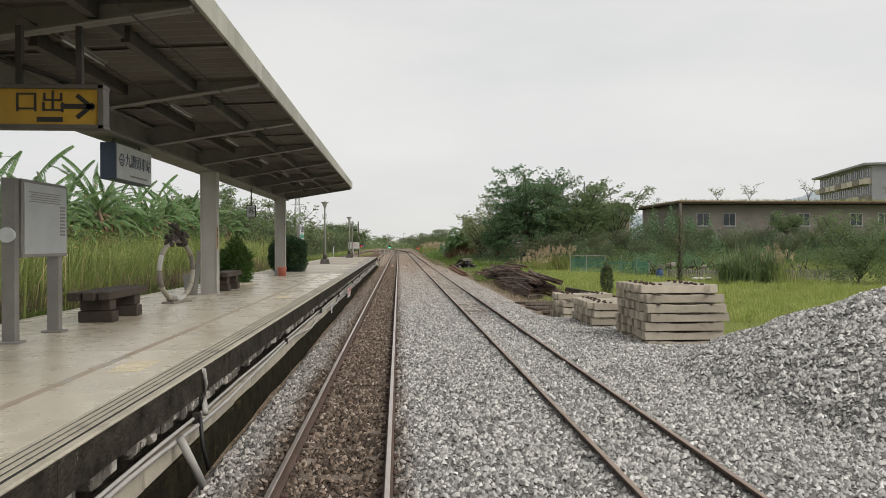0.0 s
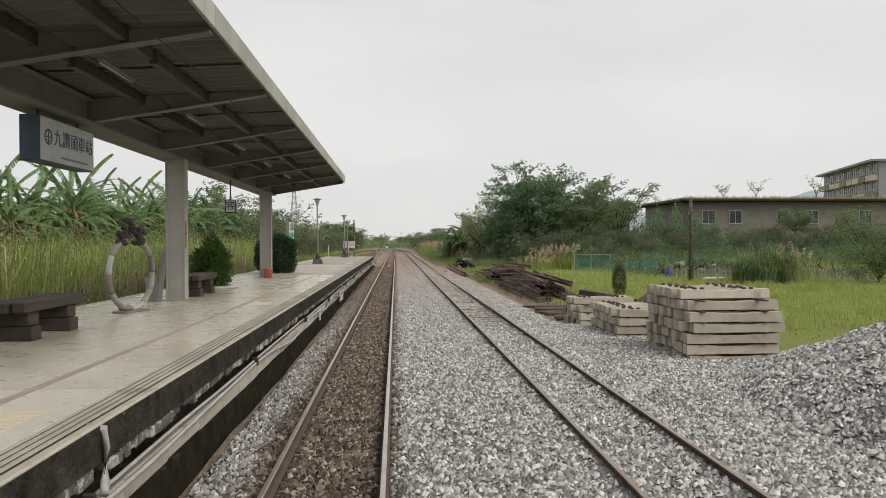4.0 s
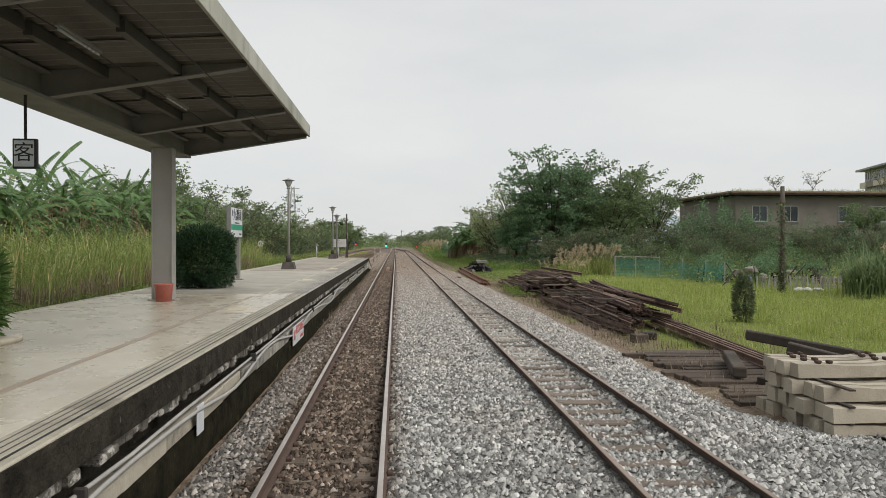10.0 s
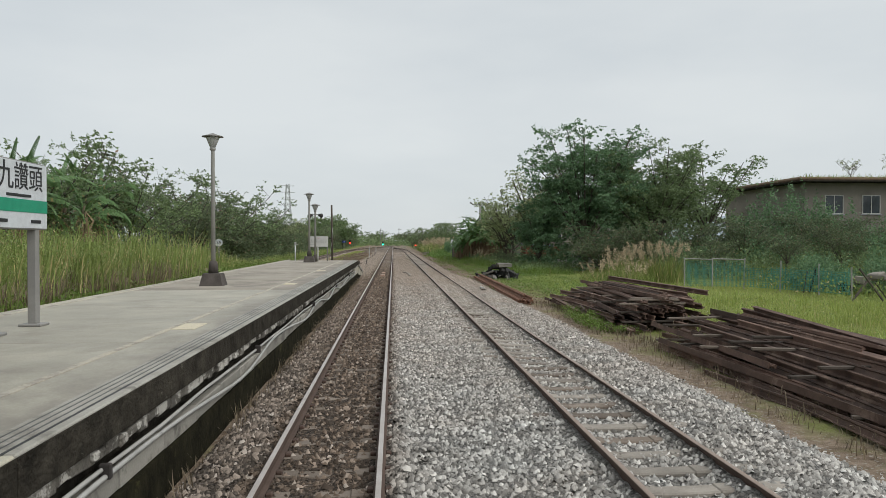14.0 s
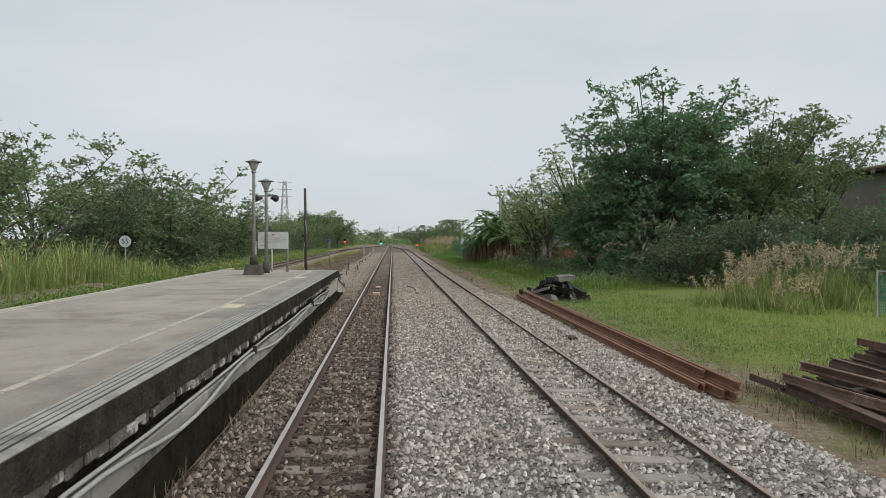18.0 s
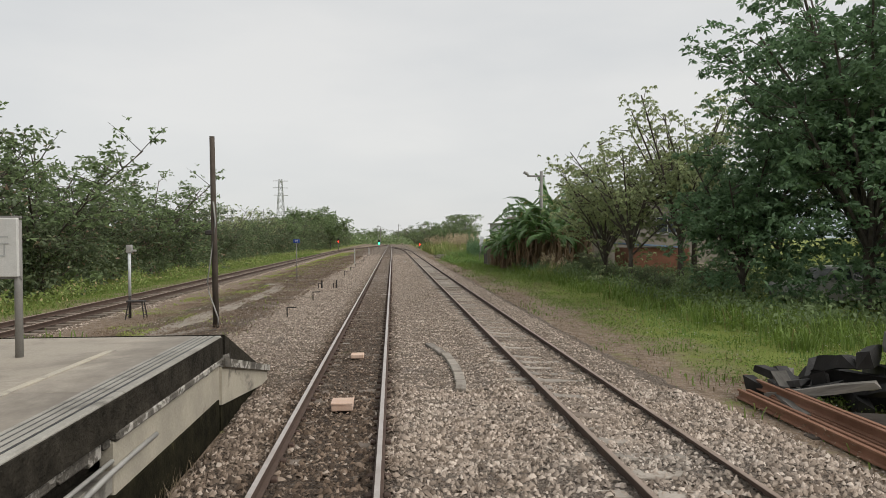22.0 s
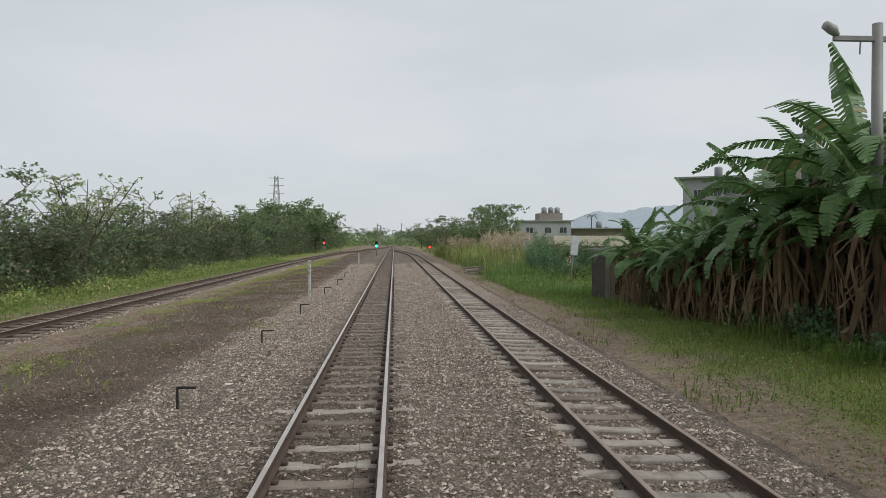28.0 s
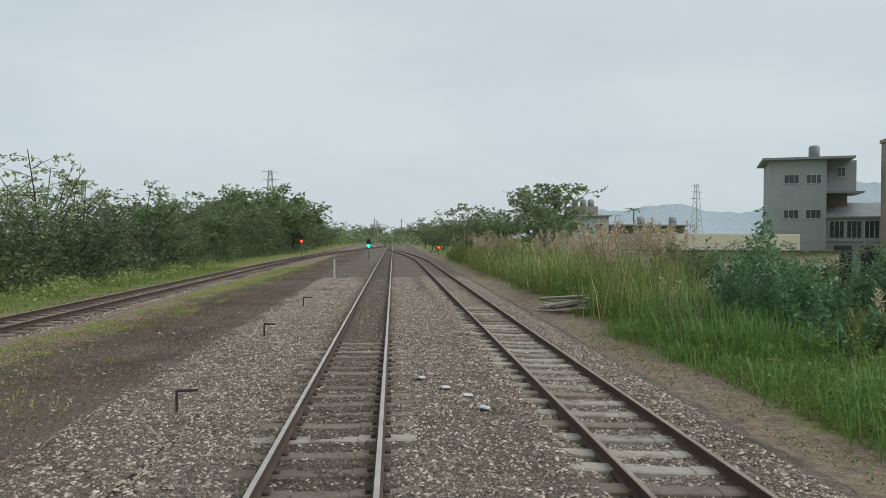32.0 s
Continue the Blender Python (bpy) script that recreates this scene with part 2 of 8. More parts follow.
def surface(name, c1, c2, scale=3.0, rough=0.8, bump=0.3, fine=60.0, stain=None, stain_scale=0.8, stain_at=0.55, stain_soft=0.15, metal=0.0, rnd=0.08, stretch=None, dist=0.01, spec=0.4, island=False, edge=None):
    """A two-scale surface: broad colour clouds, grain, and stains of their own shape."""
    k = Nodes(name)
    vec = k.where()
    if stretch:
        vec = k.scaled(vec, stretch)
    col = k.mix(k.ramp(k.noise(vec, scale, 7.0, 0.65), [(0.32, 0.0), (0.7, 1.0)]), c1, c2)
    grain = k.noise(vec, fine, 3.0, 0.6)
    col = k.mix(0.22, col, k.ramp(grain, [(0.3, 0.25), (0.7, 1.0)]), "MULTIPLY")
    if stain:
        mask = k.ramp(k.noise(vec, stain_scale, 8.0, 0.7, 0.4), [(stain_at, 0.0), (stain_at + stain_soft, 1.0)])
        col = k.mix(k.math("MULTIPLY", mask, 0.85), col, stain)
    if edge:
        # dirt trodden in along the platform's edge, in long ragged patches
        spot = k.n("ShaderNodeTexCoord").outputs["Object"]
        drift = k.math("MULTIPLY", k.math("SUBTRACT", k.noise(k.scaled(spot, (1.0, 0.45, 1.0)), 1.3, 7.0, 0.7), 0.5), 2.6)
        near = k.math("ADD", k.math("SUBTRACT", k.n("ShaderNodeSeparateXYZ", Vector=spot).outputs["X"], edge[0]), drift)
        dirt = k.n("ShaderNodeClamp", Value=k.math("MULTIPLY", near, 1.5)).outputs[0]
        col = k.mix(k.math("MULTIPLY", dirt, 0.7), col, k.mix(k.noise(spot, 9.0, 5.0, 0.7), edge[1], tuple(1.7 * a for a in edge[1])))
    if rnd > 0:
        col = k.jitter(col, rnd, island)
    ro = k.math("ADD", k.math("MULTIPLY", k.noise(vec, scale * 2.3, 4.0), 0.25), rough - 0.12)
    nor = k.bump(k.math("ADD", grain, k.noise(vec, scale * 3, 5.0)), bump, dist)
    return k.done(col, ro, nor, metal, spec=spec)


def plain(name, c, rough=0.5, metal=0.0, rnd=0.0):
    """A small painted or plastic surface with a breath of dirt."""
    return surface(name, c, tuple(0.8 * a for a in c), 6.0, rough, 0.08, 90.0, rnd=rnd, metal=metal)


def leaf(name, dark, light, dry=None, dry_part=0.06, thin=0.3, rough=0.55):
    k = Nodes(name)
    rnd = k.n("ShaderNodeNewGeometry").outputs["Random Per Island"]
    low = tuple(0.75 * p + 0.25 * q for p, q in zip(dark, light))
    high = tuple(0.2 * p + 0.8 * q for p, q in zip(dark, light))
    stops = [(0.0, low), (0.85, high), (1.0, light)]
    if dry:
        stops = [(0.0, low), (0.85 - dry_part, high), (1.0 - dry_part, high), (1.0 - dry_part * 0.6, dry)]
    col = k.ramp(rnd, stops)
    cloud = k.noise(k.where(), 0.7, 3.0)
    col = k.mix(0.5, col, k.ramp(cloud, [(0.3, 0.45), (0.7, 1.0)]), "MULTIPLY")
    return k.done(col, rough, None, 0.0, thin, spec=0.3)


# ---- materials ----
M_CONCRETE = surface("platform_concrete", (0.440, 0.388, 0.300), (0.595, 0.545, 0.430), 0.7, 0.28, 0.12, 40.0, (0.283, 0.258, 0.200), 0.35, 0.53, 0.2, rnd=0.05)
M_CONCRETE_OPEN = surface("rain_worn_platform_concrete", (0.290, 0.256, 0.208), (0.410, 0.362, 0.296), 0.6, 0.7, 0.15, 40.0, (0.195, 0.170, 0.138), 0.55, 0.49, 0.12, rnd=0.06, edge=(-2.55, (0.125, 0.108, 0.090)))
M_CONCRETE_MID = surface("half_worn_platform_concrete", (0.309, 0.285, 0.233), (0.453, 0.420, 0.342), 0.6, 0.55, 0.15, 40.0, (0.206, 0.185, 0.152), 0.4, 0.5, 0.2, rnd=0.06, edge=(-2.45, (0.130, 0.114, 0.095)))
M_COPING = surface("worn_coping_concrete", (0.457, 0.418, 0.335), (0.326, 0.303, 0.242), 1.4, 0.75, 0.3, 50.0, (0.185, 0.168, 0.131), 0.9, 0.55, 0.15)
M_COPING_DARK = surface("blackened_coping_concrete", (0.27, 0.255, 0.22), (0.42, 0.40, 0.355), 1.6, 0.8, 0.3, 50.0, (0.11, 0.10, 0.085), 1.2, 0.54, 0.15)
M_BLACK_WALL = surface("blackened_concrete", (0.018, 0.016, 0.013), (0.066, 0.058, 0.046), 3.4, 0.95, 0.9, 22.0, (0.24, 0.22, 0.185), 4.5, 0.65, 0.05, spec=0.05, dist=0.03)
M_FLAKED = surface("flaking_lime_ledge", (0.070, 0.063, 0.053), (0.190, 0.172, 0.145), 3.0, 0.9, 0.8, 26.0, (0.480, 0.455, 0.410), 3.0, 0.51, 0.05, dist=0.03)
M_PANEL = surface("weathered_trough_concrete", (0.470, 0.425, 0.340), (0.340, 0.310, 0.250), 1.8, 0.85, 0.35, 45.0, (0.110, 0.100, 0.085), 1.3, 0.57, 0.1, rnd=0.15)
M_PANEL_GREY = surface("grey_stained_trough_concrete", (0.330, 0.310, 0.270), (0.235, 0.218, 0.188), 1.8, 0.85, 0.4, 45.0, (0.085, 0.078, 0.066), 1.4, 0.52, 0.1, rnd=0.2)
M_PIPE = surface("dirty_white_pipe", (0.42, 0.41, 0.38), (0.30, 0.29, 0.27), 2.5, 0.5, 0.1, 60.0, (0.14, 0.13, 0.12), 1.5, 0.62, 0.1)
M_STEEL_PAINT = surface("grey_painted_steel", (0.20, 0.19, 0.18), (0.27, 0.26, 0.24), 1.5, 0.55, 0.08, 60.0, (0.15, 0.11, 0.08), 1.1, 0.66, 0.1)
M_POST = surface("grey_beige_painted_post", (0.36, 0.345, 0.315), (0.43, 0.41, 0.375), 1.2, 0.6, 0.1, 60.0, (0.25, 0.23, 0.20), 0.8, 0.62, 0.15)
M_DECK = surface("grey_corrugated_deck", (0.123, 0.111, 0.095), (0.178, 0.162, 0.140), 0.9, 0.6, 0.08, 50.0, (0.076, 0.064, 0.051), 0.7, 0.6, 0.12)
M_FASCIA = surface("mossy_stained_fascia", (0.44, 0.43, 0.38), (0.30, 0.30, 0.24), 1.0, 0.7, 0.15, 40.0, (0.13, 0.13, 0.095), 0.7, 0.53, 0.14, stretch=(1, 1, 0.25))
M_RAIL_TOP = surface("polished_rail_head", (0.72, 0.65, 0.60), (0.56, 0.48, 0.42), 2.0, 0.34, 0.03, 80.0, metal=0.9)
M_RAIL_RUST = surface("rusty_rail_web", (0.070, 0.045, 0.034), (0.115, 0.076, 0.058), 2.5, 0.85, 0.3, 50.0, (0.05, 0.033, 0.027), 1.4, 0.6, 0.1)
M_SIDING_HEAD = surface("dull_rusty_rail_head", (0.340, 0.265, 0.215), (0.255, 0.190, 0.150), 2.2, 0.55, 0.1, 70.0, (0.180, 0.125, 0.098), 1.3, 0.58, 0.1)
# moss over near-black: the deep shade below the trough is put into the colour
M_MOSS_SHADE_WALL = surface("mossy_wall_painted_shade", (0.010, 0.009, 0.006), (0.034, 0.031, 0.018), 4.0, 1.0, 0.8, 22.0, (0.075, 0.07, 0.03), 2.6, 0.6, 0.1, spec=0.05)
M_PURLIN = surface("dark_brown_steel", (0.065, 0.058, 0.052), (0.10, 0.09, 0.08), 1.5, 0.6, 0.1, 60.0, (0.10, 0.075, 0.055), 1.2, 0.6, 0.1)
M_PATH = surface("trodden_earth", (0.25, 0.215, 0.175), (0.33, 0.29, 0.24), 2.0, 0.95, 0.4, 45.0, (0.16, 0.125, 0.095), 0.7, 0.5, 0.15)
M_SLEEPER = surface("dirty_concrete_sleeper", (0.150, 0.118, 0.092), (0.230, 0.190, 0.155), 2.4, 0.9, 0.3, 40.0, (0.088, 0.066, 0.048), 1.8, 0.55, 0.12, rnd=0.22)
M_SLEEPER_PALE = surface("pale_concrete_sleeper", (0.260, 0.230, 0.195), (0.390, 0.350, 0.300), 2.4, 0.9, 0.4, 40.0, (0.140, 0.112, 0.088), 2.2, 0.52, 0.12, rnd=0.22)
M_CLIP = surface("rusted_clip", (0.06, 0.04, 0.03), (0.10, 0.06, 0.045), 9.0, 0.85, 0.2)
M_NEW_SLEEPER = surface("stacked_concrete_sleeper", (0.391, 0.346, 0.272), (0.500, 0.443, 0.357), 1.7, 0.9, 0.3, 45.0, (0.218, 0.185, 0.141), 1.2, 0.58, 0.12, rnd=0.14)
M_OLD_WOOD = surface("old_dark_timber", (0.044, 0.034, 0.026), (0.092, 0.074, 0.060), 2.0, 0.9, 0.5, 30.0, (0.152, 0.129, 0.105), 1.1, 0.62, 0.1, rnd=0.25, stretch=(1, 0.15, 1))
# the pale blotches over the rust are painted highlights
M_OLD_RAIL = surface("dark_rusted_scrap_rail", (0.074, 0.045, 0.034), (0.172, 0.106, 0.078), 2.0, 0.8, 0.3, 40.0, (0.300, 0.215, 0.165), 1.0, 0.58, 0.1, rnd=0.45)
M_RED_RAIL = surface("red_rust_rail", (0.165, 0.076, 0.043), (0.255, 0.132, 0.084), 1.2, 0.85, 0.3, 50.0, (0.080, 0.042, 0.029), 0.8, 0.6, 0.12, rnd=0.18)
M_WHITE = plain("dull_white_paint", (0.62, 0.61, 0.58), 0.6)
M_SIGN_WHITE = plain("sign_white", (0.66, 0.68, 0.70), 0.4)
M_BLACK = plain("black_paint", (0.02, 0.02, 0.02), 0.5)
M_DARK_IRON = surface("dark_iron", (0.03, 0.027, 0.025), (0.06, 0.05, 0.045), 4.0, 0.7, 0.2)
M_YELLOW = plain("sign_yellow", (0.416, 0.248, 0.028), 0.45)
M_BLUE = plain("sign_dark_blue", (0.045, 0.075, 0.13), 0.4)
M_GREEN = plain("sign_green", (0.02, 0.30, 0.17), 0.45)
M_RED = plain("sign_red", (0.55, 0.05, 0.05), 0.5)
M_PALE_RED = plain("faded_sign_red", (0.60, 0.22, 0.21), 0.6)
M_ORANGE = surface("faded_orange_block", (0.60, 0.40, 0.29), (0.68, 0.52, 0.42), 3.0, 0.8, 0.2)
M_GLASSY = plain("milky_lamp_glass", (0.55, 0.56, 0.55), 0.25)
M_BROWN_LINE = surface("faded_brown_line", (0.310, 0.240, 0.178), (0.390, 0.330, 0.262), 2.0, 0.6, 0.1, 50.0, (0.320, 0.304, 0.272), 1.8, 0.52, 0.1)
M_PALE_LINE = surface("worn_cream_line", (0.540, 0.480, 0.370), (0.450, 0.415, 0.350), 2.0, 0.7, 0.1, 50.0, (0.290, 0.262, 0.222), 2.6, 0.50, 0.08)
M_PLATE = surface("worn_cream_tactile_plate", (0.640, 0.565, 0.410), (0.540, 0.485, 0.370), 2.5, 0.7, 0.2, 50.0, (0.346, 0.317, 0.269), 2.2, 0.6, 0.1)


GREYS = [(0.0, (0.140, 0.138, 0.130)), (0.3, (0.300, 0.297, 0.280)), (0.6, (0.450, 0.444, 0.420)), (0.9, (0.600, 0.590, 0.560)), (1.0, (0.760, 0.750, 0.720))]
BROWNS = [(0.0, (0.036, 0.024, 0.016)), (0.35, (0.096, 0.064, 0.042)), (0.7, (0.175, 0.121, 0.083)), (0.93, (0.310, 0.234, 0.176)), (1.0, (0.450, 0.380, 0.315))]
OLDS = [(0.0, (0.148, 0.112, 0.084)), (0.4, (0.318, 0.256, 0.203)), (0.8, (0.455, 0.374, 0.304)), (1.0, (0.640, 0.552, 0.470))]


def stone_colour(k, vec, rnd):
    """Fresh grey stone that grows old and dusty along the line, rust-brown between and beside the running rails."""
    sep = k.n("ShaderNodeSeparateXYZ", Vector=vec)
    wave = k.math("SUBTRACT", k.noise(vec, 0.45, 5.0, 0.7), 0.5)
    fine = k.math("SUBTRACT", k.noise(vec, 2.2, 4.0, 0.7), 0.5)
    age = k.math("MULTIPLY", k.math("ADD", k.math("SUBTRACT", sep.outputs["Y"], 24.0), k.math("MULTIPLY", wave, 55.0)), 1 / 55)
    age = k.n("ShaderNodeClamp", Value=age).outputs[0]
    col = k.mix(age, k.ramp(rnd, GREYS), k.ramp(rnd, OLDS))
    side = k.math("ADD", k.math("ABSOLUTE", k.math("ADD", sep.outputs["X"], 0.10)), k.math("MULTIPLY", k.math("ADD", fine, wave), 0.55))
    rust = k.math("SUBTRACT", 1.0, k.math("MULTIPLY", k.math("SUBTRACT", side, 0.62), 2.6))
    along = k.n("ShaderNodeClamp", Value=k.math("MULTIPLY", k.math("SUBTRACT", sep.outputs["Y"], 14.0), 1 / 22)).outputs[0]
    left = k.math("MULTIPLY", k.math("LESS_THAN", sep.outputs["X"], -0.5), k.math("ADD", 0.25, k.math("MULTIPLY", along, 0.6)))
    gone = k.n("ShaderNodeClamp", Value=k.math("MULTIPLY", k.math("SUBTRACT", 88.0, sep.outputs["Y"]), 1 / 14)).outputs[0]
    left = k.math("MULTIPLY", left, gone)
    rust = k.n("ShaderNodeClamp", Value=k.math("MAXIMUM", rust, left)).outputs[0]
    worn = k.n("ShaderNodeClamp", Value=k.math("MULTIPLY", k.math("SUBTRACT", sep.outputs["Y"], 84.0), 1 / 25)).outputs[0]
    return k.mix(k.math("MULTIPLY", rust, k.math("SUBTRACT", 0.92, k.math("MULTIPLY", worn, 0.40))), col, k.ramp(rnd, BROWNS)), sep


def ballast_material(name, weeds, dirt, dirt_at, verge=False):
    """Broken stone: a colour for each stone, joints from relief and painted-in shade, dust and weeds in patches."""
    k = Nodes(name)
    vec = k.n("ShaderNodeTexCoord").outputs["Object"]
    warp = k.n("ShaderNodeVectorMath")
    k.put(warp.inputs[0], vec)
    jig = k.n("ShaderNodeTexNoise", Vector=vec, Scale=14.0, Detail=4.0)
    sc = k.n("ShaderNodeVectorMath")
    sc.operation = "SCALE"
    k.put(sc.inputs[0], jig.outputs["Color"])
    sc.inputs["Scale"].default_value = 0.11
    k.put(warp.inputs[1], sc.outputs[0])
    vor = k.n("ShaderNodeTexVoronoi", Vector=warp.outputs[0], Scale=19.0, Randomness=1.0)
    vor.distance = "MANHATTAN"
    small = k.n("ShaderNodeTexVoronoi", Vector=warp.outputs[0], Scale=36.0)
    one = k.n("ShaderNodeSeparateColor", Color=vor.outputs["Color"]).outputs[0]
    two = k.n("ShaderNodeSeparateColor", Color=small.outputs["Color"]).outputs[1]
    col, sep = stone_colour(k, vec, k.math("ADD", k.math("MULTIPLY", one, 0.65), k.math("MULTIPLY", two, 0.35)))
    m = k.ramp(k.noise(vec, 0.55, 8.0, 0.65), [(dirt_at - 0.08, 0.0), (dirt_at + 0.12, 1.0)])
    late = k.n("ShaderNodeClamp", Value=k.math("MULTIPLY", k.math("SUBTRACT", sep.outputs["Y"], 55.0), 1 / 35)).outputs[0]
    col = k.mix(k.math("MULTIPLY", k.math("MULTIPLY", m, 0.75), late), col, k.mix(k.noise(vec, 30.0, 3.0), dirt, tuple(0.5 * a for a in dirt)))
    m = k.ramp(k.noise(vec, 0.9, 9.0, 0.75), [(0.56, 0.0), (0.64, 1.0)])
    col = k.mix(k.math("MULTIPLY", k.math("MULTIPLY", m, 0.7), late), col, k.mix(k.noise(vec, 14.0, 4.0), weeds, tuple(0.5 * a for a in weeds)))
    if verge:
        # dead brown weed mat away from the line, a green strip beside the loop
        way = k.math("ADD", sep.outputs["X"], k.math("MULTIPLY", k.math("SUBTRACT", k.noise(vec, 0.5, 6.0, 0.7), 0.5), 3.2))
        mat = k.n("ShaderNodeClamp", Value=k.math("MULTIPLY", k.math("SUBTRACT", -2.9, way), 0.9)).outputs[0]
        mat = k.math("MULTIPLY", mat, k.ramp(k.noise(vec, 6.0, 5.0, 0.7), [(0.30, 0.35), (0.55, 0.95)]))
        tone = k.ramp(k.noise(vec, 0.22, 4.0, 0.6), [(0.40, (0.50, 0.47, 0.43)), (0.56, (1.0, 1.0, 1.0))])
        col = k.mix(mat, col, k.mix(1.0, k.mix(k.noise(vec, 24.0, 5.0, 0.7), (0.165, 0.117, 0.082), (0.375, 0.285, 0.210)), tone, "MULTIPLY"))
        strip = k.n("ShaderNodeClamp", Value=k.math("SUBTRACT", 1.0, k.math("MULTIPLY", k.math("ABSOLUTE", k.math("ADD", way, 6.6)), 0.75))).outputs[0]
        strip = k.math("MULTIPLY", strip, k.ramp(k.noise(vec, 0.8, 6.0, 0.7), [(0.40, 0.0), (0.55, 0.9)]))
        col = k.mix(strip, col, k.mix(k.noise(vec, 18.0, 4.0), (0.115, 0.130, 0.040), (0.250, 0.260, 0.090)))
    # gap paints the shade between stones into the colour; pit adds random dark spots
    gap = k.ramp(vor.outputs["Distance"], [(0.30, 1.0), (0.95, 0.0)])
    pit = k.ramp(k.noise(vec, 26.0, 4.0, 0.7), [(0.36, 0.25), (0.52, 1.0)])
    col = k.mix(0.4, col, k.mix(gap, (0.45, 0.43, 0.40), (1.0, 1.0, 1.0)), "MULTIPLY")
    col = k.mix(0.35, col, pit, "MULTIPLY")
    h = k.math("ADD", k.math("SUBTRACT", 1.0, k.math("MULTIPLY", vor.outputs["Distance"], 1.1)), k.math("MULTIPLY", gap, 0.5))
    h = k.math("ADD", h, k.math("MULTIPLY", k.math("SUBTRACT", 1.0, small.outputs["Distance"]), 0.4))
    h = k.math("ADD", h, k.math("MULTIPLY", k.noise(vec, 90.0, 2.0), 0.25))
    return k.done(col, 0.85, k.bump(h, 1.0, 0.06), spec=0.3)


M_FRESH = ballast_material("crushed_stone_ballast", (0.17, 0.16, 0.075), (0.33, 0.262, 0.205), 0.54)
M_OLD_BALLAST = ballast_material("old_trampled_ballast", (0.22, 0.215, 0.085), (0.36, 0.285, 0.222), 0.46, True)


def stone_material(name):
    k = Nodes(name)
    rnd = k.n("ShaderNodeNewGeometry").outputs["Random Per Island"]
    vec = k.n("ShaderNodeTexCoord").outputs["Object"]
    col, sep = stone_colour(k, vec, rnd)
    col = k.mix(0.3, col, k.ramp(k.noise(vec, 60.0, 3.0), [(0.3, 0.15), (0.7, 0.65)]), "OVERLAY")
    return k.done(col, 0.85, k.bump(k.noise(vec, 120.0, 2.0), 0.3, 0.005), spec=0.3)


M_STONE = stone_material("crushed_stone")


def ground_material():
    """Short grass over brown earth, greener away from the line, bare and stony near it."""
    k = Nodes("grass_and_earth")
    vec = k.n("ShaderNodeTexCoord").outputs["Object"]
    grass = k.mix(k.noise(vec, 3.0, 7.0, 0.7), (0.14, 0.18, 0.035), (0.29, 0.345, 0.08))
    grass = k.mix(k.ramp(k.noise(vec, 0.18, 4.0), [(0.4, 0.0), (0.65, 0.6)]), grass, (0.25, 0.25, 0.085))
    grass = k.mix(0.6, grass, k.ramp(k.noise(k.scaled(vec, (1, 1, 0.2)), 38.0, 3.0), [(0.3, 0.25), (0.7, 1.0)]), "MULTIPLY")
    earth = k.mix(k.ramp(k.noise(vec, 5.0, 8.0, 0.75), [(0.35, 0.0), (0.68, 1.0)]), (0.130, 0.092, 0.062), (0.330, 0.255, 0.190))
    grit = k.n("ShaderNodeTexVoronoi", Vector=vec, Scale=22.0)
    grit_on = k.ramp(k.n("ShaderNodeSeparateColor", Color=grit.outputs["Color"]).outputs[0], [(0.72, 0.0), (0.76, 0.8)])
    earth = k.mix(k.math("MULTIPLY", grit_on, k.ramp(grit.outputs["Distance"], [(0.25, 1.0), (0.5, 0.0)])), earth, (0.36, 0.33, 0.29))
    sep = k.n("ShaderNodeSeparateXYZ", Vector=vec)
    edge = k.math("ADD", sep.outputs["X"], k.math("MULTIPLY", k.math("SUBTRACT", k.noise(vec, 0.35, 6.0, 0.7), 0.5), 6.5))
    right = k.math("SMOOTH_MIN", 1.0, k.math("MULTIPLY", k.math("SUBTRACT", edge, 6.6), 0.7))
    left = k.math("MULTIPLY", k.math("SUBTRACT", -10.6, edge), 0.5)
    mask = k.n("ShaderNodeClamp", Value=k.math("MAXIMUM", right, left)).outputs[0]
    patch = k.ramp(k.noise(vec, 0.4, 8.0, 0.7), [(0.57, 0.0), (0.66, 0.75)])
    mask = k.math("MAXIMUM", mask, patch)
    col = k.mix(mask, earth, grass)
    h = k.math("ADD", k.noise(vec, 20.0, 5.0, 0.7), k.noise(vec, 70.0, 3.0))
    return k.done(col, 0.95, k.bump(h, 0.7, 0.04), spec=0.2)


M_GROUND = ground_material()

# ---- ground ----


def lumps(x, y, size, seed):
    """Smooth heights between about -1 and 1, cheap and repeatable."""
    out = 0.0 * x
    r = np.random.default_rng(seed)
    for i in range(6):
        a, f = r.uniform(0, 6.28), (1.0 + 0.7 * i) / size
        out = out + np.sin((x * np.cos(a) + y * np.sin(a)) * f * 6.28 + r.uniform(0, 6.28)) / (1 + 0.7 * i)
    return out / 2.2


def sheet(name, xs, ys, height, material, smooth=True):
    gx, gy = np.meshgrid(np.asarray(xs, float), np.asarray(ys, float))
    gz = height(gx, gy)
    n, m = len(xs), len(ys)
    v = np.stack([gx.ravel(), gy.ravel(), gz.ravel()], 1)
    i = (np.arange(m - 1)[:, None] * n + np.arange(n - 1)[None]).ravel()
    return from_arrays(name, v, np.stack([i, i + 1, i + n + 1, i + n], 1), material, smooth)


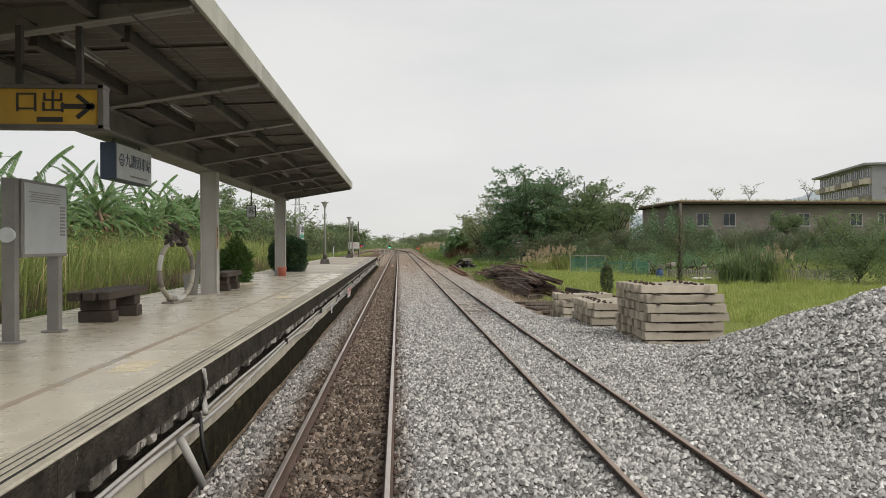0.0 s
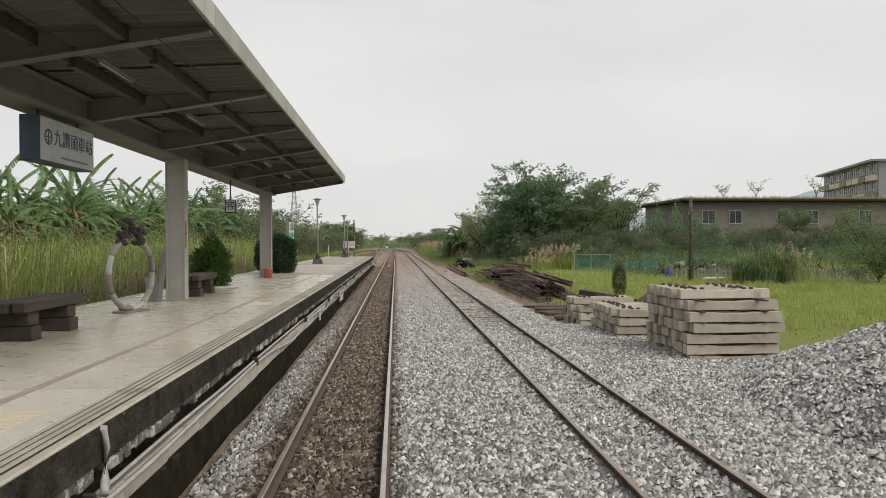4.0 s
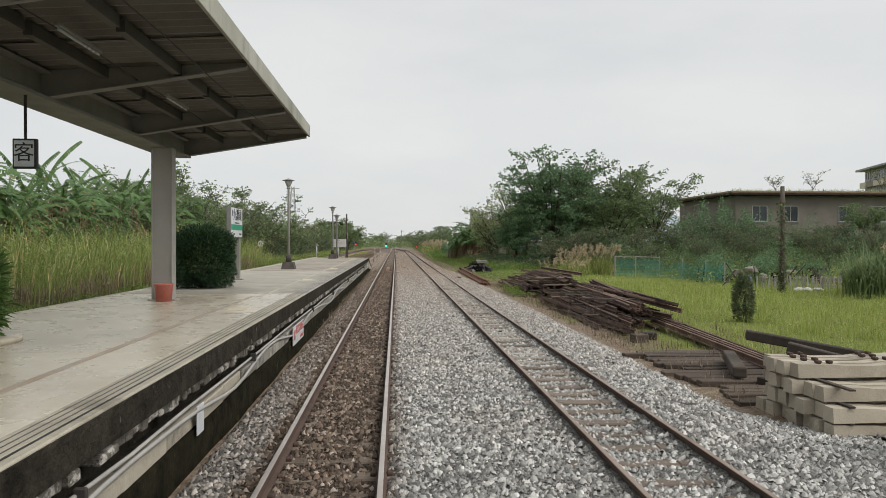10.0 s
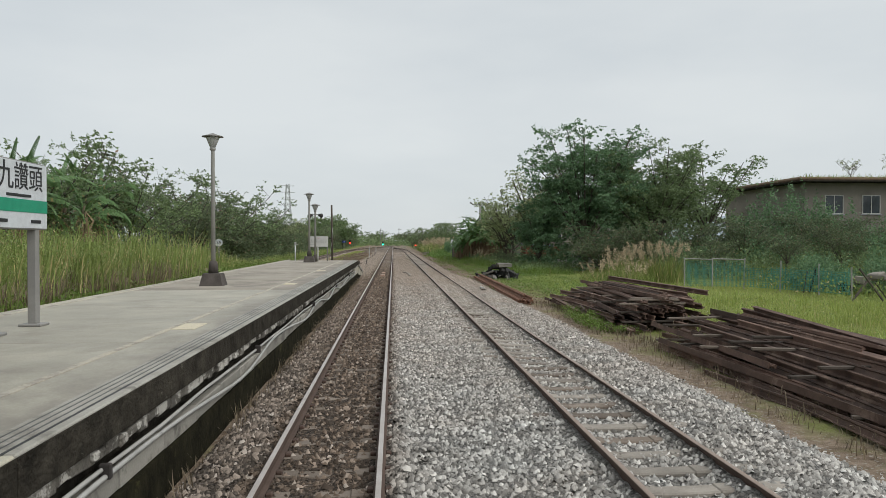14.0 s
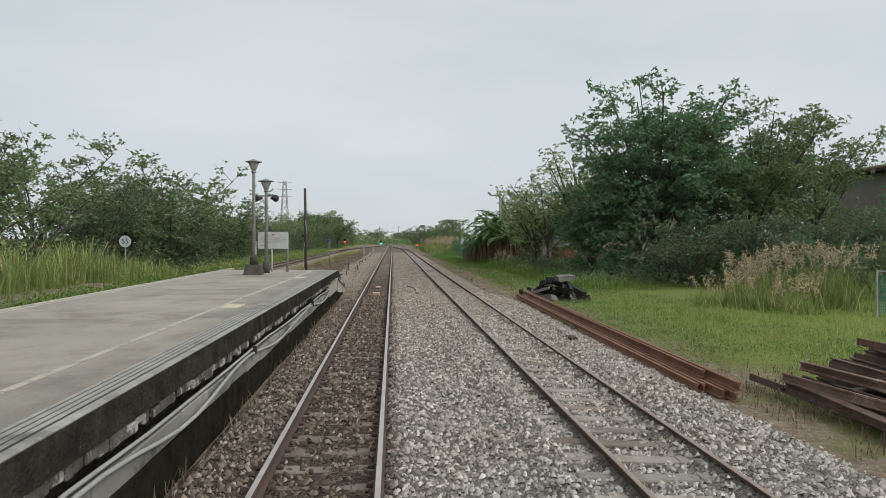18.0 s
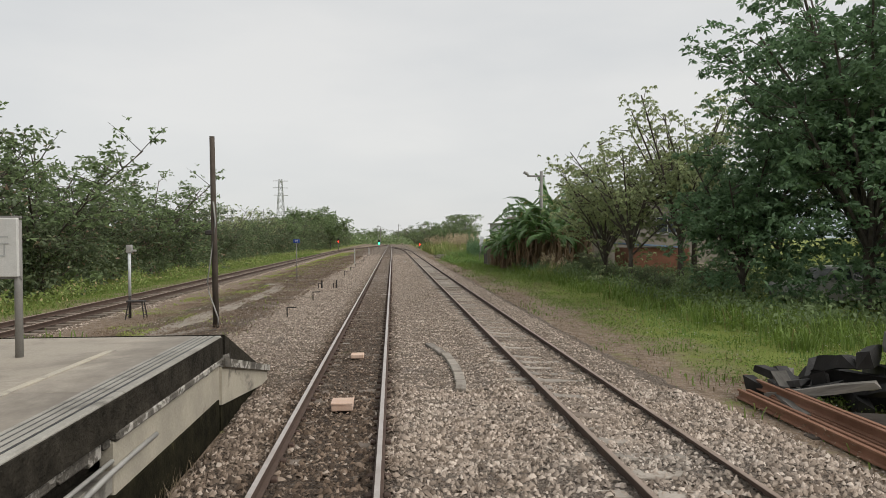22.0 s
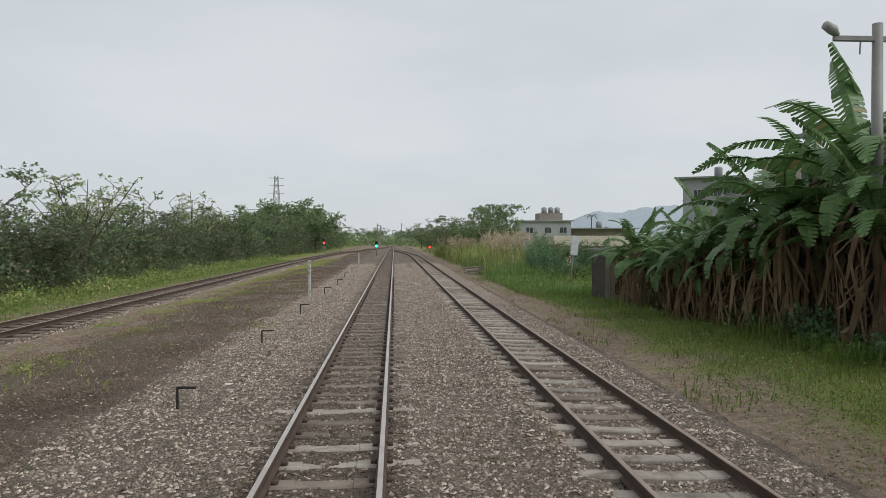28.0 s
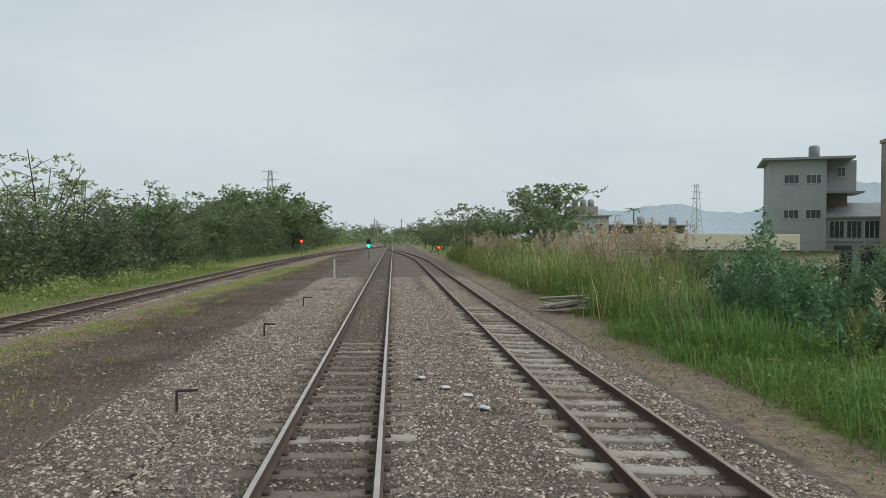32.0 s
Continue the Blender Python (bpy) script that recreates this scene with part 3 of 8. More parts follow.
def ground_height(x, y):
    z = -0.34 + 0.04 * lumps(x, y, 5.0, 3)
    z = z + 0.13 * np.clip((-1.5 - x) / 0.4, 0, 1) * np.clip((y - 80) / 3, 0, 1) * np.clip((x + 14) / 1.5, 0, 1)
    z = z + 0.15 * lumps(x, y, 30.0, 4) * np.clip((np.abs(x) - 12) / 10, 0, 1)
    z = z + 0.9 * np.clip((-6.6 - x) / 0.5, 0, 1) * np.clip((84 - y) / 8, 0, 1)  # the bank level with the platform's back
    z = z - 0.35 * np.clip((x - 12) / 10, 0, 1) * np.clip((90 - y) / 20, 0, 1)
    z = z - 1.7 * np.clip((x - 14.5) / 5, 0, 1) * np.clip((y - 138) / 12, 0, 1) - 1.0 * np.clip((x - 30) / 14, 0, 1) * np.clip((y - 150) / 12, 0, 1)
    return z + 2.2 * np.clip((y - 84) / 8, 0, 1) * np.clip((x - 26) / 8, 0, 1) * np.clip((130 - y) / 10, 0, 1)


near_x = np.concatenate([[-900, -500, -250, -120, -70, -45], np.arange(-34, 40, 0.5), [42, 46, 52, 60, 75, 100, 150, 250, 500, 900]])
near_y = np.concatenate([[-400, -150, -60, -30, -15], np.arange(-6, 180, 0.6), np.arange(180, 260, 2), [270, 300, 350, 420, 550, 750, 1100, 1600, 2400]])
solo("ground", sheet("ground", near_x, near_y, ground_height, M_GROUND), None, "grass and bare brown earth beside the railway", "ground", kind="structure")


def bed_height(x, y):
    z = -0.172 + 0.016 * lumps(x, y, 0.9, 11) + 0.016 * lumps(x, y, 0.35, 12)
    young = np.clip((26 - y) / 8, 0, 1)
    z = z + 0.05 * young * np.clip((x - 0.9) / 0.5, 0, 1)
    z = z - 0.30 * np.clip((x - 5.2 + 0.25 * np.clip((y - 76) / 8, 0, 1)) / (1.3 - 0.4 * np.clip((y - 76) / 8, 0, 1)), 0, 1) * np.clip((y - 24) / 3, 0, 1)
    z = z + (0.030 * np.clip((y - 56) / 10, 0, 1) * np.clip((104 - y) / 12, 0, 1) - 0.022) * np.exp(-(((x - 3.55) / 0.9) ** 4)) * (1 - young) - 0.012 * np.exp(-((x / 0.9) ** 4)) * np.clip((y - 70) / 10, 0, 1)
    z = z + (0.105 - 0.085 * np.clip((y - 65) / 25, 0, 1)) * np.exp(-(((np.abs(x - 3.55) - 0.565) / 0.14) ** 2)) * (1 - 0.4 * young)
    bare = np.clip((y - 95) / 30, 0, 1)
    z = z + 0.035 * (1 - 0.8 * bare) * np.exp(-(((np.abs(x) - 0.76) / 0.15) ** 2))
    z = z + (0.030 - 0.030 * bare) * np.exp(-(((np.abs(x) - 0.98) / 0.26) ** 4)) + (0.038 - 0.014 * bare) * np.exp(-(((np.abs(x - 3.55) - 1.0) / 0.26) ** 4)) * (1 - young)
    z = z + (0.036 + 0.016 * bare) * np.exp(-(((x - 2.50) / 0.27) ** 4)) * np.clip((y - 50) / 15, 0, 1)
    z = z - 0.22 * np.clip((-1.32 - x) / 0.3, 0, 1) * np.clip((80.5 - y) / 2, 0, 1)  # falls away to the platform's foot
    return np.where(np.abs(x) < 0.5, np.minimum(z + 0.02 * np.clip((y - 66) / 10, 0, 1) * np.clip((112 - y) / 15, 0, 1), -0.147 - 0.007 * np.clip((y - 34) / 6, 0, 1) + 0.014 * lumps(x, y, 2.6, 17)), z)


yb = np.arange(-8, 165, 0.13)
solo("ballast", sheet("ballast", np.arange(-2.1, 7.1, 0.115), yb, bed_height, M_FRESH), None, "crushed stone ballast, grey when fresh and rust-brown along the running line", "ballast", kind="structure")


def side_height(x, y):
    return ground_height(x, y) + 0.05 + 0.012 * lumps(x, y, 0.5, 13) - 0.08 * np.clip((-6.0 - x) / 0.8, 0, 1)


solo("ballast_side", sheet("ballast_side", np.arange(-6.6, -1.9, 0.18), np.arange(80.5, 300, 0.22), side_height, M_OLD_BALLAST), None, "old trampled ballast with brown weeds beside the line", "ballast", kind="structure")
far_y = np.arange(164.9, 330, 1.5)
solo("ballast_far", sheet("ballast_far", np.arange(-2.5, 6.2, 0.6), far_y, bed_height, M_FRESH), None, "distant brown ballast of the station throat", "ballast", kind="structure")
solo("ballast_loop", sheet("ballast_loop", np.arange(-11.6, -7.2, 0.4), np.arange(76, 330, 0.6), lambda x, y: -0.20 - 0.13 * np.clip((np.abs(x + 9.5) - 1.2) / 0.8, 0, 1) + 0.01 * lumps(x, y, 0.7, 15), M_OLD_BALLAST), None, "old brown ballast under the loop line", "ballast", kind="structure")

# the stones that lie proud of the beds
SHARD_V = np.array([[-1.0, -0.55, -0.5], [0.9, -0.7, -0.5], [1.0, 0.6, -0.5], [-0.85, 0.7, -0.5], [-0.45, -0.05, 0.8], [0.4, 0.12, 0.66]])
SHARD_F = np.array([[0, 1, 5], [0, 5, 4], [1, 2, 5], [2, 3, 4], [2, 4, 5], [3, 0, 4]])


def stones(name, x, y, z, size, material, r, tall=1.0):
    """Angular shards with a ridge, their undersides sunk in the bed."""
    n = len(x)
    v = SHARD_V[None] * size[:, None, None] * r.uniform(0.7, 1.3, (n, 6, 1)) + r.uniform(-0.28, 0.28, (n, 6, 3)) * size[:, None, None]
    v[:, :, 0] *= r.uniform(0.8, 1.5, (n, 1))
    v[:, :, 2] *= tall
    lean = 0.55 * tall
    v[:, :, 2] += v[:, :, 0] * r.uniform(-lean, lean, (n, 1)) + v[:, :, 1] * r.uniform(-lean, lean, (n, 1))
    a = r.uniform(0, 6.28, n)
    c, s = np.cos(a)[:, None], np.sin(a)[:, None]
    v = np.stack([v[:, :, 0] * c - v[:, :, 1] * s + x[:, None], v[:, :, 0] * s + v[:, :, 1] * c + y[:, None], v[:, :, 2] + z[:, None]], 2)
    f = (SHARD_F[None] + 6 * np.arange(n)[:, None, None]).reshape(-1, 3)
    return from_arrays(name, v.reshape(-1, 3), f, material)


def strewn(name, n, x0, x1, y0, y1, height, material, label, smin=0.018, smax=0.038, seed=0, lift=0.008, tall=1.0):
    r = np.random.default_rng(seed)
    x, y = r.uniform(x0, x1, n), y0 + (y1 - y0) * r.uniform(0, 1, n) ** 1.15
    rail = np.min(np.abs(x[:, None] - np.array([-0.565, 0.565, 2.98, 4.12])[None]), 1) > 0.075
    rail &= (np.abs(x) > 0.55) | (y < 34) | (r.uniform(0, 1, n) < 0.5)
    x, y = x[rail], y[rail]
    size = r.uniform(smin, smax, len(x))
    return solo(name, stones(name, x, y, height(x, y) + lift, size, material, r, tall), None, label, "stones", kind="stuff")


strewn("ballast_stones", 200000, -1.45, 6.9, 3, 80, bed_height, M_STONE, "loose crushed stones lying proud of the ballast", seed=21)
strewn("ballast_stones", 200000, -1.9, 5.0, 76, 176, bed_height, M_STONE, "dusty loose stones of older ballast", 0.012, 0.025, seed=23, lift=0.004, tall=0.75)


def apron_height(x, y):
    return -0.135 + 0.016 * lumps(x, y, 0.9, 11) - 0.24 * np.clip((x - 9.2) / 0.7, 0, 1) - 0.24 * np.clip((y - 24.6) / 1.0, 0, 1)


solo("ballast_apron", sheet("ballast_apron", np.arange(6.95, 10.0, 0.15), np.arange(2, 26, 0.15), apron_height, M_FRESH), None, "loose grey stone spread round the sleeper stacks", "ballast", kind="structure")
strewn("ballast_stones", 13000, 6.95, 9.3, 4, 25, apron_height, M_STONE, "loose crushed stones round the sleeper stacks", seed=25)
strewn("trampled_stones", 46000, -3.4, -1.7, 81, 176, side_height, M_STONE, "trampled grey-brown stones beside the line", 0.012, 0.027, seed=24, lift=0.003, tall=0.7)
strewn("trampled_stones", 12000, -6.4, -3.4, 82, 158, side_height, M_STONE, "scattered stones among dead brown weeds", 0.009, 0.022, seed=26, lift=0.002, tall=0.7)


def loop_height(x, y):
    return -0.20 - 0.13 * np.clip((np.abs(x + 9.5) - 1.2) / 0.8, 0, 1) + 0.01 * lumps(x, y, 0.7, 15)


strewn("trampled_stones", 16000, -8.5, -7.3, 82, 175, loop_height, M_STONE, "pale stones along the loop line", 0.014, 0.030, seed=27, tall=0.8)
strewn("trampled_stones", 9000, -11.5, -10.5, 82, 175, loop_height, M_STONE, "pale stones along the far side of the loop line", 0.014, 0.030, seed=28, tall=0.8)

# ---- the gravel heap ----
HEAP = (10.75, 12.0)


def heap_height(x, y):
    d = np.hypot((x - HEAP[0]) / 1.0, (y - HEAP[1]) / 1.25)
    return -0.45 + 2.45 * np.clip(1 - d / 5.3, 0, 1) ** 0.85 + 0.05 * lumps(x, y, 1.4, 31) + 0.02 * lumps(x, y, 0.4, 32)


heap = thing("gravel_heap", "large heap of loose grey crushed stone beside the siding", "gravel heap")
part("heap_core", sheet("heap_core", np.arange(5.7, 17.0, 0.12), np.arange(4.9, 19.0, 0.12), heap_height, M_FRESH), None, heap)
r_heap = np.random.default_rng(33)
hx, hy = r_heap.uniform(5.9, 12.5, 34000), r_heap.uniform(5, 18.4, 34000)
keep = np.hypot(hx - HEAP[0], (hy - HEAP[1]) / 1.25) < 5.3
tagged(part("stone_cover", stones("stone_cover", hx[keep], hy[keep], heap_height(hx[keep], hy[keep]) + 0.012, r_heap.uniform(0.02, 0.042, keep.sum()), M_STONE, r_heap), None, heap), kind="stuff")

# ---- tracks ----
RAIL = [(-0.055, -0.145), (0.055, -0.145), (0.055, -0.13), (0.01, -0.115), (0.008, -0.04), (0.031, -0.032), (0.031, -0.004), (0.024, 0.0), (-0.024, 0.0), (-0.031, -0.004), (-0.031, -0.032), (-0.008, -0.04), (-0.01, -0.115), (-0.055, -0.13)]


def bend(x0, y_from, x1, y_to):
    """The lateral place of a line that swings from x0 to x1 between two distances."""
    def at(y):
        s = min(1.0, max(0.0, (y - y_from) / (y_to - y_from)))
        return x0 + (x1 - x0) * s * s * (3 - 2 * s)
    return at


def siding_sink(y):
    """How far the siding's right rail has sunk."""
    return -0.042 * min(1.0, max(0.0, (y - 28) / 20))


def rail_mesh(name, centre, off, y0, y1, step, prof, material, sink=None):
    ys = [y0 + i * step for i in range(int((y1 - y0) / step) + 1)]
    g, n = Geo(), len(prof)
    vs = [(centre(y) + off + p, y, q + (sink(y) if sink else 0.0)) for y in ys for p, q in prof]
    fs = [(i * n + k, i * n + (k + 1) % n, (i + 1) * n + (k + 1) % n, (i + 1) * n + k) for i in range(len(ys) - 1) for k in range(n)]
    g.add(vs, fs + [tuple(range(n)), tuple(range((len(ys) - 1) * n, len(ys) * n))])
    return g.mesh(name, material)


SLEEPER_GEO = Geo()
for sx in (-1, 1):
    SLEEPER_GEO.box((sx * 0.64, 0, -0.235), (0.72, 0.235, 0.17), bev=0.02)
SLEEPER_GEO.box((0, 0, -0.245), (0.6, 0.215, 0.165), bev=0.015)
SLEEPER_MESH = SLEEPER_GEO.mesh("sleeper", M_SLEEPER)
PALE_MESH = SLEEPER_GEO.mesh("sleeper", M_SLEEPER_PALE)
CLIP_GEO = Geo()
for rx in (-0.565, 0.565):
    for sx in (-1, 1):
        CLIP_GEO.box((rx + sx * 0.085, 0, -0.135), (0.07, 0.10, 0.05), bev=0.012)
CLIP_MESH = CLIP_GEO.mesh("rail_clips", M_CLIP)
HEAD = [(-0.0265, -0.003), (0.0265, -0.003), (0.0265, 0.002), (0.021, 0.004), (-0.021, 0.004), (-0.0265, 0.002)]
straight = bend(0.0, 900, 0.0, 1000)
siding_line = bend(3.55, 195, 0.4, 275)
loop_line = bend(-9.5, 190, -0.6, 330)


def track(name, label, centre, y0, y1, rail_mat, bright, sleeper_span, pitch, pale_from, seed, clips=True, pale_share=0.55):
    r = random.Random(seed)
    t = tagged(new(name), label, "railway track", kind="structure")
    for off in (-0.565, 0.565):
        sink = siding_sink if not bright and centre is siding_line and off > 0 else None
        rail = part("rail", rail_mesh("rail", centre, off, y0, y1, 2.0, RAIL, rail_mat, sink), None, t)
        part("running_surface", rail_mesh("running_surface", centre, off, y0, y1, 2.0, HEAD, M_RAIL_TOP if bright else M_SIDING_HEAD, sink), None, rail, "worn bright steel head" if bright else "dull rusty head")
    y = sleeper_span[0]
    while y < sleeper_span[1]:
        ob = part("sleeper", PALE_MESH if y > pale_from and r.random() < pale_share else SLEEPER_MESH, None, t, at=pose(centre(y), y, r.uniform(-0.012, 0.004) + (-0.008 if clips else 0.010), r.uniform(-0.8, 0.8), r.uniform(-0.5, 0.5) + (2.1 if centre is siding_line and y > 44 else 0.0), r.uniform(-2.0, 2.0)))
        if clips:
            part("rail_clips", CLIP_MESH, None, ob)
        y += pitch * r.uniform(0.97, 1.03)
    return t


track("track_main", "straight running line with bright worn rail heads", straight, -20, 420, M_RAIL_RUST, True, (3.2, 150), 0.6, 84, 1, pale_share=0.2)
track("track_siding", "disused siding with rust-brown rails on old sleepers", siding_line, -20, 275, M_RAIL_RUST, False, (14, 158), 0.61, 30, 2, False, 0.75)
track("track_loop", "rusty brown loop line curving back to the main line", loop_line, 79, 330, M_RAIL_RUST, False, (80, 190), 0.66, 300, 3, False)


# ---- platform ----
P_Z, P_X, P_BACK, P_END = 0.95, -1.62, -6.35, 78.6
platform = tagged(new("platform"), "long concrete station platform with grooved edge and blackened face", "platform", kind="structure")
r_plat = random.Random(5)
slab_len = 5.0
y = -10.0
while y < P_END - 0.1:
    y1 = min(y + slab_len, P_END)
    part("slab", Geo().box(((P_X - 0.36 + P_BACK) / 2, (y + y1) / 2, P_Z - 0.09), (P_X - 0.36 - P_BACK, y1 - y - 0.012, 0.18), bev=0.006), M_CONCRETE if y < 34 else (M_CONCRETE_MID if y < 49 else M_CONCRETE_OPEN), platform)
    # edge strip: a broad lip, then four ribs with grooves between
    g = Geo()
    g.box((P_X - 0.045, (y + y1) / 2, P_Z - 0.155), (0.09, y1 - y - 0.008, 0.31), bev=0.014)
    for k in range(4):
        g.box((P_X - 0.141 - 0.07 * k, (y + y1) / 2, P_Z - 0.10), (0.046, y1 - y - 0.008, 0.196), bev=0.003)
    part("groove_bed", Geo().box((P_X - 0.23, (y + y1) / 2, P_Z - 0.108), (0.27, y1 - y - 0.008, 0.20)), M_BLACK, platform, "black bed of the grooves")
    part("edge_coping", g, M_COPING if y < 34 else M_COPING_DARK, platform, "grooved concrete edge")
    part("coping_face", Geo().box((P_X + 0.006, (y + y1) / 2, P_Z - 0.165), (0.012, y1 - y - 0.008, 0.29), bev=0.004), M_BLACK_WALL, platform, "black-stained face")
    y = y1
part("retaining_wall", Geo().box((-2.0, 34.2, -0.1), (0.24, 88.8, 1.74)), M_BLACK_WALL, platform, "near-black wall behind the ledge")
y = -10.0
while y < P_END - 0.5:
    ln = r_plat.uniform(1.6, 3.2)
    y1 = min(y + ln, P_END - 0.3)
    dx = r_plat.uniform(-0.02, 0.02)
    g = Geo()
    k, yy = 0, y
    while yy < y1 - 0.05:
        step = r_plat.uniform(0.10, 0.38)
        if r_plat.random() < 0.94:
            g.box((-1.74 + dx, min(yy + step / 2, y1), 0.565 + r_plat.uniform(-0.02, 0.02)), (0.22 + r_plat.uniform(-0.09, 0.03), step, 0.12 + r_plat.uniform(-0.05, 0.03)), rz=r_plat.uniform(-6, 6), bev=0.016, m=Matrix.Rotation(radians(r_plat.uniform(-4, 4)), 3, "X"))
        yy += step
    part("ledge", g, M_FLAKED, platform, "crumbling ledge with flaking white paint")
    y = y1
y = -10.0
while y < P_END - 0.6:
    part("trough_panel", Geo().box((-1.70 + r_plat.uniform(-0.012, 0.012), y + 0.6, 0.215 + r_plat.uniform(-0.008, 0.008)), (0.11, 1.19, 0.21 + r_plat.uniform(-0.03, 0.02)), rz=r_plat.uniform(-0.5, 0.5), bev=0.012), M_PANEL if y < 27 else M_PANEL_GREY, platform, "pale concrete cable trough side")
    y += 1.2
# near-black colour stands in for the shadowed void under the trough panels
part("lower_wall", Geo().box((-1.665, 34.2, -0.26), (0.10, 88.4, 0.74)), M_MOSS_SHADE_WALL, platform, "mossy wall foot, near-black for the shade below the trough")
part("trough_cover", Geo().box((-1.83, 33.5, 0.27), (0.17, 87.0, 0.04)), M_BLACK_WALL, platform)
for x, lab, mat, z0, z1 in ((P_BACK - 0.05, "whitish back kerb", M_PALE_LINE, -0.3, P_Z + 0.01),):
    part("back_kerb", Geo().box((x, (P_END - 10) / 2 + 1, (z0 + z1) / 2), (0.12, P_END + 12, z1 - z0), bev=0.01), mat, platform, lab)
part("end_panel", Geo().box((-1.70, 76.9, 0.30), (0.13, 4.2, 0.52), bev=0.012), M_PANEL, platform, "pale stained concrete end panel")
part("end_ledge", Geo().box((-1.68, 76.9, 0.61), (0.17, 4.2, 0.10), bev=0.025), M_FLAKED, platform, "flaking whitewashed ledge")
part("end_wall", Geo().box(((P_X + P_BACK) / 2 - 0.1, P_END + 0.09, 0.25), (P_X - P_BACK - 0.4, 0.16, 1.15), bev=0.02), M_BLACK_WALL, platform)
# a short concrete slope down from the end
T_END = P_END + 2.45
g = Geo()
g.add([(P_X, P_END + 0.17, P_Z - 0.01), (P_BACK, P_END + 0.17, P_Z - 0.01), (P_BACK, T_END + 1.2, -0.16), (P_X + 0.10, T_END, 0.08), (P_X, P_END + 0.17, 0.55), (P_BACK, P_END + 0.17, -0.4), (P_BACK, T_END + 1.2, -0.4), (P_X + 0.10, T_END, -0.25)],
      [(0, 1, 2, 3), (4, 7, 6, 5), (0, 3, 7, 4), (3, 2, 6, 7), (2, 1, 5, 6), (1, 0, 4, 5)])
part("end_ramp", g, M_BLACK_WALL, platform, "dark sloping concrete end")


def slope_bar(x0, x1, wide, z0, z1, low0, low1):
    """A bar along the ramp's side, from the platform's end to the ramp's foot."""
    ya, yb = P_END - 0.1, T_END + 0.1
    vs = [(x0 - wide, ya, z0), (x0, ya, z0), (x1, yb, z1), (x1 - wide, yb, z1), (x0 - wide, ya, low0), (x0, ya, low0), (x1, yb, low1), (x1 - wide, yb, low1)]
    return Geo().add(vs, [(0, 1, 2, 3), (4, 7, 6, 5), (0, 4, 5, 1), (1, 5, 6, 2), (2, 6, 7, 3), (3, 7, 4, 0)])


part("ramp_ledge", slope_bar(-1.55, -1.40, 0.26, 0.66, 0.10, 0.54, 0.0), M_FLAKED, platform, "flaking whitewashed ledge sloping down")
part("ramp_side", slope_bar(-1.60, -1.45, 0.14, 0.54, 0.0, 0.02, -0.2), M_PANEL, platform, "pale stained concrete ramp side")
part("ramp_foot", slope_bar(-1.62, -1.48, 0.14, 0.02, -0.2, -0.45, -0.45), M_MOSS_SHADE_WALL, platform, "mossy wall foot, near-black for the shade below the trough")
part("brown_line", Geo().box((-2.80, 12, P_Z + 0.002), (0.10, 44, 0.006)), M_BROWN_LINE, platform, "faded brown painted line")
part("cream_line", Geo().box((-2.62, 55.7, P_Z + 0.003), (0.085, 43.4, 0.010)), M_PALE_LINE, platform, "worn cream painted line")
part("back_line", Geo().box((-6.18, 56, P_Z + 0.003), (0.1, 42.5, 0.010)), M_PALE_LINE, platform, "worn cream painted line")
for yy in (8.7, 19.8, 30.7, 41.7, 52.6, 62.1, 72.6):
    g = Geo()
    for k in range(6):
        g.box((-2.42, yy - 0.33 + 0.13 * k, P_Z + 0.003), (0.36, 0.105, 0.01), bev=0.003)
    part("tactile_plate", g, M_PLATE, platform, "worn cream marker plate")


def wander(x, z, y0, y1, step, jx, jz, seed):
    r = random.Random(seed)
    pts, yy = [], y0
    while yy <= y1:
        pts.append((x + r.uniform(-jx, jx), yy, z + r.uniform(-jz, jz)))
        yy += step
    return pts


conduit = thing("conduit", "dirty white conduits sagging along the platform face", "pipe")
part("upper_pipe", Geo().tube(wander(-1.66, 0.40, -8, 76, 1.7, 0.012, 0.018, 3), 0.02, 7), M_PIPE, conduit, smooth=True)
low = []
for k in range(130):
    yy = -8 + k * 0.65
    low.append((-1.60 + 0.03 * math.sin(yy * 0.8), yy, 0.36 - (0.15 if yy > 15 else 0.03) * abs(math.sin(yy * 0.42 + 0.4 * math.sin(yy * 0.23))) ** 3 + 0.015 * math.sin(yy * 1.3)))
part("sagging_pipe", Geo().tube(low, 0.024, 8), M_PIPE, conduit, smooth=True)
for yy in (4.2, 8.4, 14.9, 21.5, 28.0, 36.4, 43.0, 51.7, 60.1, 68.9):
    part("bracket", Geo().box((-1.625, yy, 0.40), (0.10, 0.05, 0.13), bev=0.01), M_DARK_IRON, conduit)
drain = thing("downpipe", "grey bent pipe running down the platform face", "pipe")
part("bent_pipe", Geo().tube([(-1.70, 8.55, 0.93), (-1.60, 8.62, 0.90), (-1.585, 8.62, 0.75), (-1.585, 8.6, 0.5), (-1.55, 8.5, 0.42)], 0.035, 8), M_PIPE, drain, smooth=True)
part("leaning_pipe", Geo().tube([(-1.56, 7.55, 0.40), (-1.36, 7.75, -0.2)], 0.045, 8), M_PIPE, drain, smooth=True)
part("black_hose", Geo().tube([(-1.57, 8.35, 0.42), (-1.53, 8.3, 0.1), (-1.48, 8.35, -0.18)], 0.025, 6), M_BLACK, drain, smooth=True)

# ---- canopy ----
canopy = tagged(new("platform_canopy"), "long grey steel platform canopy tilting up towards the track", "canopy", kind="structure")
C_Y1 = 35.1


def roof_z(x):
    return 4.90 + (x + 4.95) * (5.08 - 4.90) / (4.95 - 1.57)


